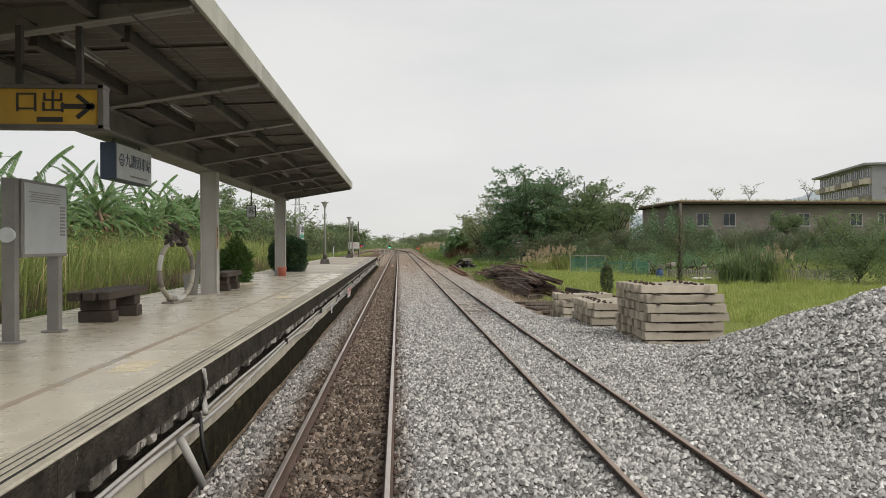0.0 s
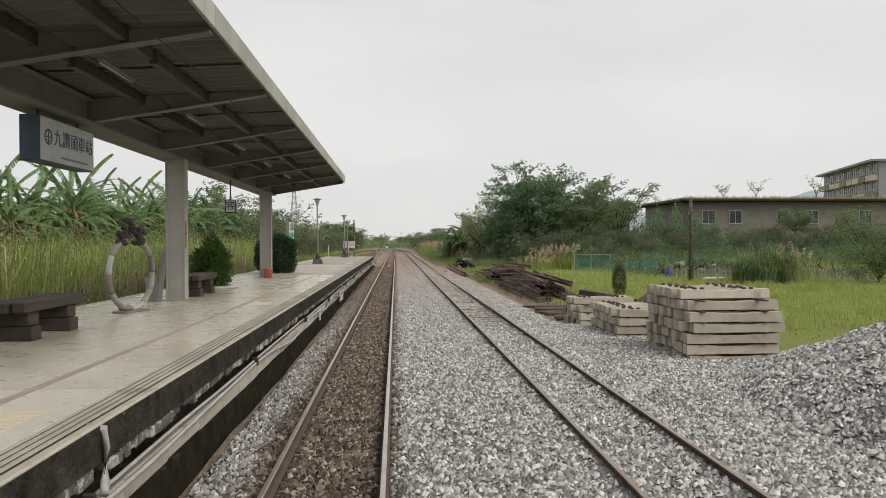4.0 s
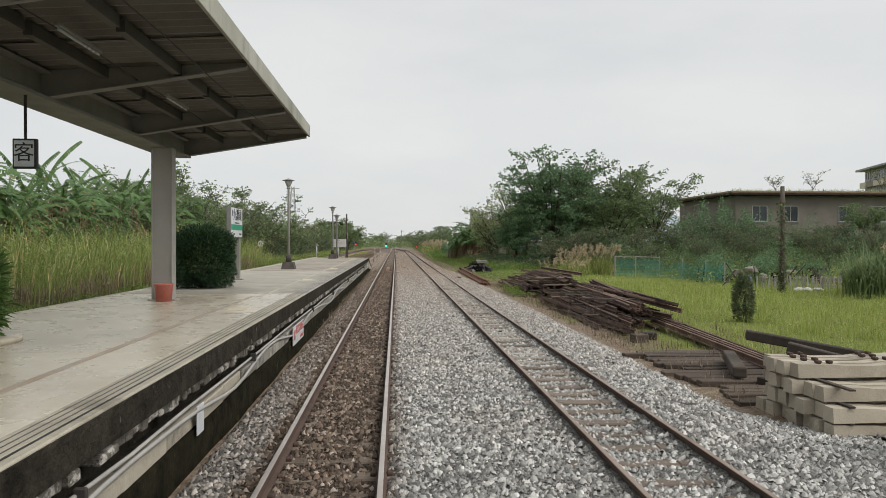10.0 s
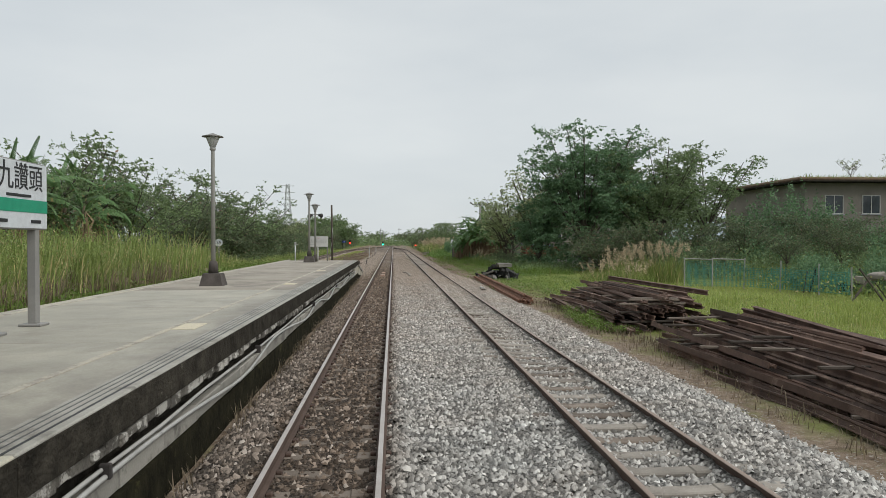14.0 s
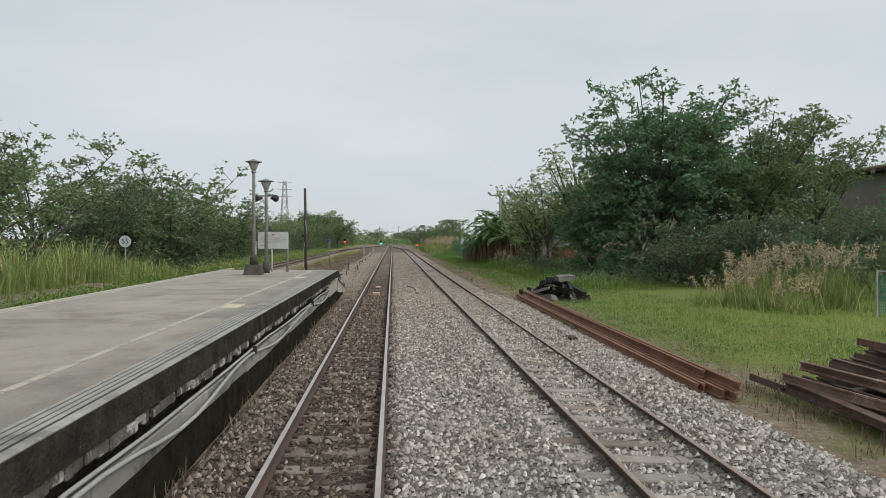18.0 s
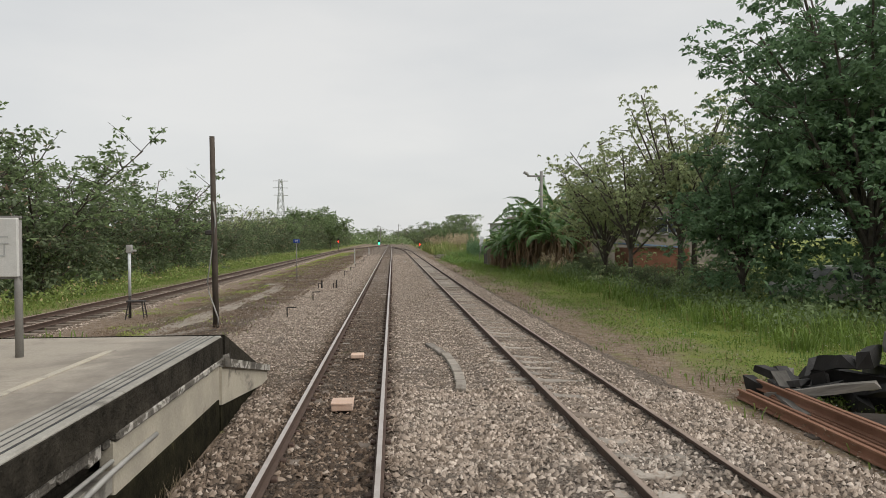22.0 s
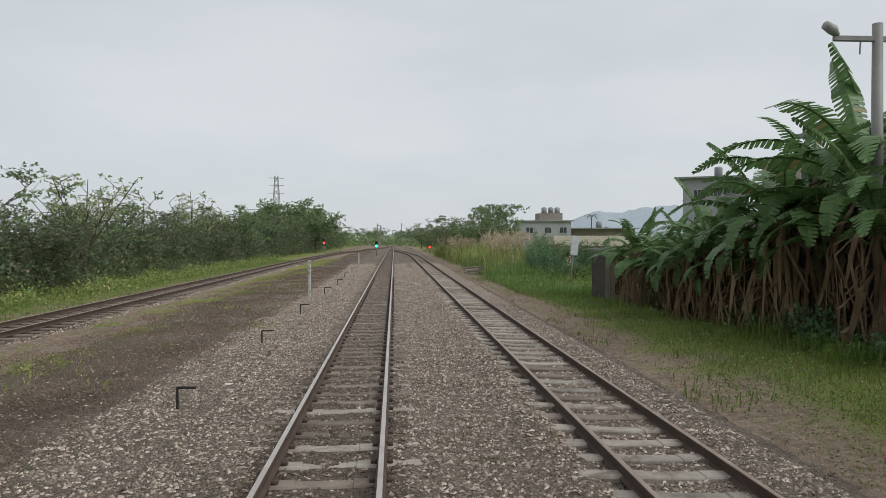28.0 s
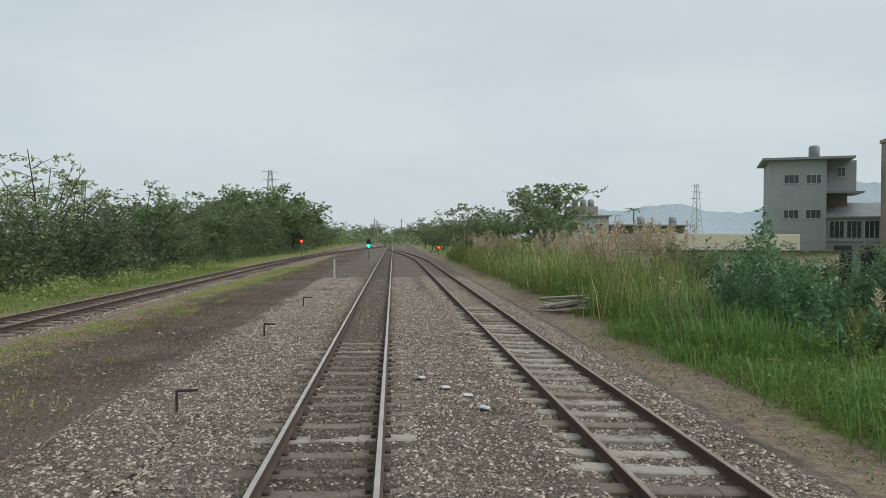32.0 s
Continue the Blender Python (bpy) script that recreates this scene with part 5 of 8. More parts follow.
def sleeper_stack(at, cols, layers, pitch, label, drop=()):
    s = thing("sleeper_stack", label, "sleeper stack", at, 0, "stacks of spare sleepers")
    for lay in range(layers):
        for c in range(cols):
            if (lay, c) in drop:
                continue
            ob = part("spare_sleeper", SPARE_MESH, None, s, at=pose(1.05 + r_stack.uniform(-0.07, 0.09), (c + 0.5) * pitch + r_stack.uniform(-0.01, 0.01), lay * 0.225, 0, 0, r_stack.uniform(-0.8, 0.8)))
            if lay == layers - 1:
                for x in (-0.64, -0.47, 0.47, 0.64):
                    part("fastening", FIX_MESH, None, ob, "rusted rail fastening", at=pose(x, 0, 0))
        if lay:
            for x in (0.35, 1.7):
                part("batten", Geo().box((x, cols * pitch / 2, lay * 0.225 - 0.012), (0.08, cols * pitch, 0.024)), M_OLD_WOOD, s)
    return s


sleeper_stack((6.78, 17.5, -0.24), 9, 7, 0.29, "tall stack of pale concrete sleepers beside the siding", {(6, 0), (6, 1), (5, 0)})
sleeper_stack((6.45, 21.4, -0.30), 9, 4, 0.29, "low stack of pale concrete sleepers")
sleeper_stack((6.42, 25.2, -0.34), 7, 4, 0.27, "low stack of dirty concrete sleepers with dry grass", {(3, 0), (3, 1), (3, 2), (2, 0)})
for k, (x, y, z, rz) in enumerate(((8.2, 29.2, -0.12, 35), (9.0, 28.6, 0.10, -30), (8.7, 29.6, 0.28, -22), (7.4, 29.9, -0.1, 70), (9.4, 27.6, 0.33, 48))):
    solo("old_timber", Geo().box((0, 0, 0), (2.2, 0.24, 0.19), bev=0.02), M_OLD_WOOD, "dark rotten timber sleeper lying askew", "timber", "loose timbers", at=pose(x, y, z, 0, (-6, 12, 9, 0, -14)[k], rz))

# ---- heaps of scrap rails ----
BAR = Geo().prism([(p * 1.05, q) for p, q in RAIL], -0.5, 0.5)


def bar_mesh(length, name="scrap_rail", material=None):
    me = BAR.mesh(name, material or M_OLD_RAIL)
    me.transform(Matrix.Diagonal((1, length, 1, 1)))
    return me


BARS = [bar_mesh(l) for l in (4.0, 6.5, 9.0, 11.0)]
BARL = (4.0, 6.5, 9.0, 11.0)


def rail_heap(label, y0, y1, x0, x1, layers, per, tilt, seed, lean=0.0):
    r = random.Random(seed)
    h = thing("scrap_rail_heap", label, "rail heap", ((x0 + x1) / 2, (y0 + y1) / 2, -0.36))
    for lay in range(layers):
        n = max(3, per - lay)
        for c in range(n):
            i = r.choice((0, 1, 1, 2, 2, 3)) if y1 - y0 > 11 else r.choice((1, 2, 2))
            half = max(0.0, (y1 - y0 - BARL[i]) / 2 - 0.25 * lay) + 0.3
            w = (x1 - x0) * (1 - 0.45 * lay / layers)
            yy = r.uniform(-half, half)
            x = -w / 2 + w * (c + r.uniform(0.1, 0.9)) / n + lean * yy + 0.10 * lay
            part("scrap_rail", BARS[i], None, h, at=pose(x, yy, 0.15 + 0.12 * lay + r.uniform(-0.03, 0.04), r.uniform(-1.3, 1.3), r.choice((0, 0, 90, 180, -90, 30, -25)) + r.uniform(-12, 12), r.gauss(0, tilt) - math.degrees(lean)))
        for _ in range(3 if lay else 1):
            part("wooden_spacer", Geo().box((r.uniform(-0.5, 0.2) * (1 - 0.08 * lay), r.uniform(-0.42, 0.42) * (y1 - y0), 0.09 + 0.12 * lay), (r.uniform(1.2, 2.0), 0.09, 0.05), rz=r.uniform(-12, 12), bev=0.008), M_SLEEPER if r.random() < 0.4 else M_OLD_WOOD, h)
    return h


rail_heap("long heap of dark rusted scrap rails beside the siding", 35.4, 49.4, 6.9, 9.2, 7, 14, 2.6, 41, 0.05)
rail_heap("layered heap of dark rusted rails with timber spacers", 49.4, 60.2, 6.9, 9.5, 8, 14, 3.4, 45, 0.03)
deck = thing("timber_deck", "old dark timber sleepers laid flat side by side", "timber deck", (7.4, 29.9, -0.36))
M_DECK_WOOD = surface("brown_weathered_timber", (0.070, 0.052, 0.040), (0.125, 0.096, 0.074), 2.2, 0.9, 0.6, 26.0, (0.060, 0.044, 0.034), 1.4, 0.5, 0.12, rnd=0.3, stretch=(0.2, 1, 1))
for k in range(22):
    part("deck_timber", Geo().box((0, 0, 0), (r_stack.uniform(1.9, 2.6), 0.235, 0.15), bev=0.012), M_DECK_WOOD, deck, at=pose(r_stack.uniform(-0.25, 0.25), -2.9 + 0.262 * k, 0.02 + r_stack.uniform(-0.025, 0.025), r_stack.uniform(-2, 2), r_stack.uniform(-1, 1), r_stack.uniform(-3, 3)))
for k in range(4):
    solo("long_rail", BARS[3], None, "long rusted rail lying beside the scrap heap", "rail", "long loose rails", at=pose(8.35 + 0.14 * k, 32.5 + 0.3 * k, -0.10 + 0.01 * k, 0.6, 0, -3 - 0.3 * k))
for x, y, rz in ((7.1, 34.6, 15), (7.5, 35.0, -20)):
    solo("timber_block", Geo().box((0, 0, 0), (0.4, 0.3, 0.24), bev=0.02), M_OLD_WOOD, "short dark timber block beside the scrap rails", "timber", "timber blocks", at=pose(x, y, -0.24, 0, 0, rz))
bundle = thing("rail_bundle", "neat bundle of red-rusted rails lying beside the siding", "rail bundle", (6.30, 69.4, -0.32), -1.1)
REDS = bar_mesh(20.0, "bundled_rail", M_RED_RAIL)
for lay, n in ((0, 6), (1, 2)):
    for c in range(n):
        part("bundled_rail", REDS, None, bundle, at=pose((c - (n - 1) / 2) * 0.112 + 0.06 * lay, r_stack.uniform(-0.7, 0.7), 0.16 + 0.15 * lay, 0, 0, r_stack.uniform(-0.05, 0.05)))
for yy in (-8.5, -5.2, -1.0, 3.5, 8.0):
    part("bearer", Geo().box((0.0, yy, -0.02), (0.9, 0.22, 0.10), bev=0.015), M_OLD_WOOD, bundle)
for x, y, rz in ((5.15, 66.5, 10), (5.05, 65.0, 0)):
    solo("concrete_chunk", Geo().box((0, 0, 0), (0.2, 0.24, 0.10), bev=0.03), M_PIPE if y > 66 else M_OLD_WOOD, "pale broken block lying on the ballast" if y > 66 else "dark block end lying on the ballast", "block", at=pose(x, y, -0.12, 4, 3, rz))

debris = thing("old_sleeper_heap", "stacked old grey and black timber sleepers on grass", "timber heap", (7.5, 78.6, -0.36))
r = random.Random(44)
M_CHAR = surface("charred_timber", (0.018, 0.017, 0.016), (0.045, 0.042, 0.04), 3.0, 0.75, 0.5, 30.0, (0.22, 0.21, 0.20), 1.8, 0.66, 0.06, rnd=0.4)
M_GREY_TIMBER = surface("grey_split_timber", (0.13, 0.12, 0.105), (0.27, 0.25, 0.22), 2.0, 0.9, 0.6, 28.0, (0.035, 0.03, 0.027), 1.3, 0.5, 0.12, rnd=0.3, stretch=(1, 0.12, 1))


def split_timber(length, wide, high):
    """A broken timber: uneven faces, splintered ends."""
    g, vs = Geo(), []
    for i in range(4):
        yy = length * (i / 3 - 0.5)
        for sx, sz in ((-1, -1), (1, -1), (1, 1), (-1, 1)):
            vs.append((sx * wide / 2 * r.uniform(0.7, 1.1), yy + (r.uniform(-0.16, 0.16) if i in (0, 3) else 0), sz * high / 2 * r.uniform(0.65, 1.1)))
    g.add(vs, [(4 * i + k, 4 * i + (k + 1) % 4, 4 * i + 4 + (k + 1) % 4, 4 * i + 4 + k) for i in range(3) for k in range(4)] + [(0, 1, 2, 3), (12, 13, 14, 15)])
    return g


for k in range(26):
    d, a = r.uniform(0.15, 1) ** 0.6, r.uniform(0, 6.28)
    part("charred_timber", split_timber(r.uniform(0.5, 1.5), r.uniform(0.10, 0.2), r.uniform(0.08, 0.17)), M_CHAR if k % 5 else M_GREY_TIMBER, debris, at=pose(0.2 + 1.25 * d * math.cos(a), 0.2 + 1.25 * d * math.sin(a), 0.10 + 0.62 * (1 - d) * r.uniform(0.4, 1.1), r.uniform(-22, 22), r.uniform(-30, 30), r.uniform(-60, 60)))
for k, (x, y, z, rz) in enumerate(((-0.75, -0.3, 0.08, -16), (-0.5, -0.9, 0.10, 14), (0.25, 0.5, 0.11, -25), (0.75, -0.4, 0.11, 23), (1.1, 0.3, 0.12, -34), (0.25, 0.0, 0.33, 27), (0.7, 0.5, 0.35, -23), (0.95, -0.3, 0.33, 12), (0.35, 0.3, 0.58, -38), (0.6, 0.1, 0.68, -32))):
    part("old_sleeper", split_timber(2.0 - 0.15 * (k % 3), 0.22, 0.19), M_GREY_TIMBER if k in (0, 1, 9) else M_CHAR, debris, at=pose(x, y, z, r.uniform(-7, 8), r.uniform(-15, 15), rz))

debris.scale = (1.08, 1.08, 1.4)

# ---- lineside things past the platform ----
pole = thing("wooden_pole", "dark leaning wooden pole with a white rope", "pole", (-4.16, 88.9, -0.3), 0)
part("shaft", Geo().tube([(0, 0, 0), (-0.03, 0, 2.8), (-0.06, 0, 5.4)], [0.085, 0.08, 0.07], 10), M_OLD_WOOD, pole, smooth=True)
part("rope", Geo().tube([(-0.02, -0.09, 3.6), (0.03, -0.1, 3.0), (-0.08, -0.1, 2.2), (-0.20, -0.1, 1.4), (-0.16, -0.1, 1.1), (0.08, -0.1, 0.4), (0.06, -0.1, 0.15)], 0.022, 6), M_PIPE, pole, smooth=True)
part("box", Geo().box((-0.16, 0, 2.75), (0.2, 0.16, 0.14), bev=0.03), M_DARK_IRON, pole)
phone = thing("white_phone_post", "thin white post with a grey box on top", "post", (-7.5, 91.8, -0.3))
part("shaft", Geo().tube([(0, 0, 0.8), (0, 0, 2.2)], 0.05, 8), M_SIGN_WHITE, phone, smooth=True)
part("stem", Geo().tube([(0, 0, 0), (0, 0, 0.82)], 0.045, 8), M_DARK_IRON, phone, smooth=True)
part("head_box", Geo().box((0, 0, 2.28), (0.17, 0.16, 0.26), bev=0.02), M_PIPE, phone)
part("spout", Geo().box((0.15, -0.02, 2.22), (0.14, 0.07, 0.07), bev=0.012), M_PIPE, phone)
stool = thing("iron_trestle", "small black iron trestle stool beside the white post", "stool", (-7.2, 91.5, -0.3))
part("top", Geo().box((0, 0, 0.66), (0.52, 0.3, 0.05), bev=0.01), M_DARK_IRON, stool)
for sx in (-1, 1):
    for sy in (-1, 1):
        part("leg", Geo().tube([(0.2 * sx, 0.1 * sy, 0.65), (0.3 * sx, 0.16 * sy, 0.0)], 0.022, 6), M_DARK_IRON, stool)
    part("rung", Geo().tube([(0.26 * sx, -0.14, 0.25), (0.26 * sx, 0.14, 0.25)], 0.016, 6), M_DARK_IRON, stool)


def hook(x, y, rz):
    h = thing("trackside_hook", "dark iron angle stake bent over at the top", "stake", (x, y, -0.28), rz, "iron stakes along the line")
    part("stem", Geo().box((0, 0, 0.2), (0.035, 0.03, 0.46), bev=0.006), M_DARK_IRON, h)
    part("arm", Geo().box((0.14, 0, 0.42), (0.28, 0.03, 0.035), bev=0.006), M_DARK_IRON, h)


for k, (x, y) in enumerate(((-2.55, 91.2), (-2.45, 97.6), (-2.4, 115.8), (-2.36, 122.2), (-2.33, 128.9), (-2.25, 143.2), (-2.4, 150.8), (-2.35, 137.2), (-2.4, 158.5))):
    hook(x, y, (0, 10, -8, 5)[k % 4])
for x, y in ((-2.05, 104.4), (-2.75, 104.2)):
    lever = thing("point_lever", "small black iron lever stand beside the line", "lever stand", (x, y, -0.28), 0, "lever stands")
    part("stand", Geo().tube([(0, 0, 0), (0.02, 0, 0.5)], [0.05, 0.03], 8), M_DARK_IRON, lever)
    part("handle", Geo().tube([(0.02, 0, 0.35), (-0.14, 0, 0.36), (-0.15, 0, 0.1)], 0.02, 6), M_DARK_IRON, lever)
wpost = thing("white_marker_post", "thin white concrete marker post beside the line", "post", (-2.73, 134.8, -0.3))
part("shaft", Geo().box((0, 0, 0.95), (0.11, 0.11, 1.5), bev=0.015), surface("chipped_white_post", (0.55, 0.54, 0.5), (0.45, 0.44, 0.4), 4.0, 0.8, 0.2, 50.0, (0.10, 0.085, 0.07), 7.0, 0.56, 0.05), wpost)
wpost2 = thing("white_marker_post", "thin white concrete marker post beside the line", "post", (-2.75, 176.0, -0.3))
part("shaft", Geo().box((0, 0, 0.6), (0.11, 0.11, 1.2), bev=0.015), M_WHITE, wpost2)
balise = thing("orange_block", "faded orange block lying between the rails", "block", (0.0, 78.8, -0.09), 0)
part("body", Geo().box((0, 0, 0), (0.30, 0.36, 0.09), bev=0.012), M_ORANGE, balise)
part("cover", Geo().box((0, 0, 0.055), (0.31, 0.37, 0.03), bev=0.008), M_ORANGE, balise)
part("bracket", Geo().box((0, 0, -0.09), (0.2, 0.2, 0.12)), M_DARK_IRON, balise)
small_block = thing("orange_block", "small pale orange block lying between the rails", "block", (0.0, 83.2, -0.10), 0)
part("body", Geo().box((0, 0, 0), (0.26, 0.3, 0.08), bev=0.012), M_ORANGE, small_block)
part("bracket", Geo().box((0, 0, -0.08), (0.18, 0.18, 0.10)), M_DARK_IRON, small_block)
for k in range(7):
    y = 80.2 + 0.72 * k
    x = 1.86 - 0.012 * (k - 2) ** 2 + (0.0 if k < 5 else -0.05 * (k - 4))
    solo("cable_cover", Geo().box((0, 0, 0), (0.17, 0.68, 0.07), bev=0.012), M_SLEEPER_PALE, "grey concrete cable cover lying on the ballast", "cable cover", "cable covers in a row", at=pose(x, y, -0.135, 0, 0, 2 + 2.5 * (k - 3)))
walkway = Geo()
px = [(-5.6, 82.0), (-5.5, 86.3), (-5.35, 88.5), (-5.25, 91.4), (-5.05, 94.0), (-4.92, 98.0), (-4.85, 102.5), (-5.0, 105.8), (-5.9, 107.5)]
wv, wf = [], []
for i, (x, y) in enumerate(px):
    for o, z in ((-0.40, -0.3), (-0.24, -0.11), (0.24, -0.11), (0.40, -0.3)):
        wv.append((x + o, y, z))
for i in range(len(px) - 1):
    wf += [(4 * i + k, 4 * i + k + 1, 4 * i + 5 + k, 4 * i + 4 + k) for k in range(3)]
walkway.add(wv, wf + [(0, 1, 2, 3), (32, 33, 34, 35)])
solo("footpath", walkway, M_PATH, "narrow trodden earth footpath curving beside the line", "footpath", kind="structure")
slab = thing("loose_kerb", "pale timber and concrete kerb lying in brown weeds", "kerb", (-4.6, 87.5, -0.18), -20)
part("beam", Geo().box((0, 0, 0), (0.22, 1.9, 0.16), bev=0.02), M_SLEEPER_PALE, slab)
part("plank", Geo().box((0.2, 0.3, -0.02), (0.14, 1.4, 0.1), bev=0.015), M_OLD_WOOD, slab)


def limit_sign(x, y, z, text, mat_face, mat_text, d):
    s = thing("speed_sign", "round white speed sign with black numerals on a thin post" if mat_face is M_SIGN_WHITE else "small dark blue distance plate on a post", "sign", (x, y, -0.3))
    part("disc", Geo().lathe([(d / 2, 0), (d / 2, 0.02)], 28), mat_face, s, at=facing_back(0, 0.0, z + 0.3) @ Matrix.Translation((0, 0, -0.01)))
    writing("numerals", text, d * 0.62, facing_back(0, -0.014, z + 0.3), mat_text, s)
    part("post", Geo().tube([(0, 0.04, 0), (0, 0.04, z + 0.3)], 0.03, 8), M_STEEL_PAINT, s, smooth=True)


limit_sign(-11.3, 81.2, 2.12, "55", M_SIGN_WHITE, M_BLACK, 0.52)
plate = thing("distance_plate", "small blue distance plate with white numerals on a thin post", "sign", (-4.6, 109.2, -0.3))
part("panel", Geo().box((0, 0, 2.43), (0.34, 0.02, 0.21), bev=0.006), plain("plate_blue", (0.02, 0.06, 0.30), 0.5), plate)
writing("numerals", "22", 0.19, facing_back(0, -0.014, 2.43), M_SIGN_WHITE, plate)
part("post", Geo().tube([(0, 0.03, 0), (0, 0.03, 2.4)], 0.02, 8), M_STEEL_PAINT, plate, smooth=True)


def glow(name, c, power):
    k = Nodes(name)
    e = k.n("ShaderNodeEmission", Color=(*c, 1), Strength=power)
    k.t.links.new(e.outputs[0], k.out.inputs["Surface"])
    return k.m


M_RED_LIGHT, M_GREEN_LIGHT = glow("red_signal_light", (1.0, 0.03, 0.02), 6.0), glow("green_signal_light", (0.05, 1.0, 0.55), 5.0)


def signal(x, y, z, light, label, mast=True):
    s = thing("signal", label, "railway signal", (x, y, -0.3), 0, "signals")
    part("mast", Geo().tube([(0, 0.1, 0), (0, 0.1, z + 0.3 if not mast else z + 0.75)], 0.06, 8), M_STEEL_PAINT, s, smooth=True)
    h = part("head", Geo().box((0, 0, z + 0.3 + (0.22 if mast else 0)), (0.42, 0.16, 0.95 if mast else 0.55), bev=0.05), M_BLACK, s)
    part("lamp", Geo().lathe([(0.17, 0), (0.15, 0.03), (0.04, 0.05)], 18), light, h, "lit lens", at=facing_back(0, -0.085, z + 0.3), smooth=True)
    part("hood", Geo().lathe([(0.19, -0.02), (0.19, 0.02)], 18), M_BLACK, h, at=facing_back(0, -0.07, z + 0.3))


signal(-10.9, 226.0, 1.6, M_RED_LIGHT, "railway signal showing a red light beside the loop")
signal(-1.85, 209.0, 1.25, M_GREEN_LIGHT, "railway signal showing a green light beside the line")
signal(6.8, 230.0, 0.8, M_RED_LIGHT, "low railway signal showing a red light", False)


# ---- plants ----
M_BARK = surface("grey_brown_bark", (0.075, 0.062, 0.05), (0.14, 0.12, 0.10), 5.0, 0.95, 0.6, 30.0)
# dark, mid and hedge greens are greyed and lifted: distance haze in their colour
M_LEAF_DARK = leaf("dark_tree_leaf", (0.090, 0.158, 0.090), (0.240, 0.385, 0.190), thin=0.4)
M_LEAF_MID = leaf("mid_green_leaf", (0.115, 0.170, 0.080), (0.290, 0.380, 0.175), thin=0.4)
M_LEAF_LIGHT = leaf("yellow_green_leaf", (0.235, 0.285, 0.140), (0.500, 0.570, 0.290), (0.560, 0.550, 0.280), 0.04, thin=0.45)
M_LEAF_HEDGE = leaf("hedge_leaf", (0.090, 0.125, 0.075), (0.220, 0.270, 0.138), (0.410, 0.290, 0.200), 0.05, thin=0.4)
M_GRASS_TALL = leaf("tall_grass_blade", (0.160, 0.219, 0.059), (0.386, 0.462, 0.140), (0.681, 0.554, 0.284), 0.14, 0.35)
M_GRASS_BRIGHT = leaf("bright_grass_blade", (0.095, 0.160, 0.032), (0.245, 0.345, 0.080), (0.323, 0.289, 0.121), 0.05, 0.35)
M_GRASS_LUSH = leaf("lush_green_blade", (0.098, 0.182, 0.046), (0.245, 0.385, 0.108), (0.400, 0.370, 0.160), 0.04, 0.4)
M_GRASS_MEADOW = leaf("meadow_grass_blade", (0.235, 0.305, 0.066), (0.450, 0.520, 0.145), (0.520, 0.480, 0.205), 0.1, 0.35)
M_GRASS_DRY = leaf("dry_weed_stalk", (0.160, 0.120, 0.080), (0.304, 0.240, 0.160), (0.416, 0.336, 0.208), 0.1, 0.2)
M_PLUME = leaf("cream_grass_plume", (0.515, 0.400, 0.257), (0.744, 0.629, 0.443), None, thin=0.4, rough=0.9)
M_LEAF_WEED = leaf("pale_weed_leaf", (0.120, 0.174, 0.048), (0.372, 0.468, 0.144), (0.600, 0.504, 0.264), 0.1, 0.35)
M_BANANA = leaf("banana_leaf", (0.085, 0.165, 0.058), (0.185, 0.310, 0.110), (0.300, 0.250, 0.105), 0.05, 0.35, 0.36)
M_FLOWER = leaf("white_petal", (0.55, 0.55, 0.52), (0.75, 0.75, 0.70), thin=0.3)
M_LITTER = leaf("dead_brown_weed", (0.160, 0.112, 0.078), (0.370, 0.275, 0.198), (0.34, 0.27, 0.19), 0.06, 0.1, 0.9)
M_BANANA_DRY = surface("dead_banana_leaf", (0.165, 0.105, 0.060), (0.275, 0.195, 0.122), 3.0, 0.9, 0.3, rnd=0.25)
M_BANANA_STEM = surface("banana_stem", (0.081, 0.073, 0.041), (0.125, 0.096, 0.055), 3.0, 0.7, 0.3, stretch=(1, 1, 0.2))
M_CYPRESS = leaf("dark_juniper_needle", (0.014, 0.036, 0.017), (0.041, 0.091, 0.033), thin=0.1)
M_PALM_BUSH = leaf("fresh_bush_leaf", (0.036, 0.081, 0.022), (0.125, 0.214, 0.053), thin=0.25)


def leaves(name, pos, size, r, material, aspect=0.45, droop=0.3, out=None):
    """Many small bent leaves at the given places."""
    n = len(pos)
    d = r.normal(size=(n, 3))
    if out is not None:
        d = d * 0.7 + out
    d[:, 2] -= droop * np.linalg.norm(d, axis=1)
    d /= np.linalg.norm(d, axis=1)[:, None] + 1e-9
    u = r.normal(size=(n, 3))
    u[:, 2] += 0.6
    s = np.cross(d, u)
    s /= np.linalg.norm(s, axis=1)[:, None] + 1e-9
    up = np.cross(s, d)
    L = (size * r.uniform(0.6, 1.35, n))[:, None]
    v = np.stack([pos, pos + d * L * 0.5 + s * L * aspect * 0.5 + up * L * 0.08, pos + d * L - up * L * 0.06, pos + d * L * 0.5 - s * L * aspect * 0.5 + up * L * 0.08], 1)
    return from_arrays(name, v.reshape(-1, 3), np.arange(4 * n).reshape(-1, 4), material)


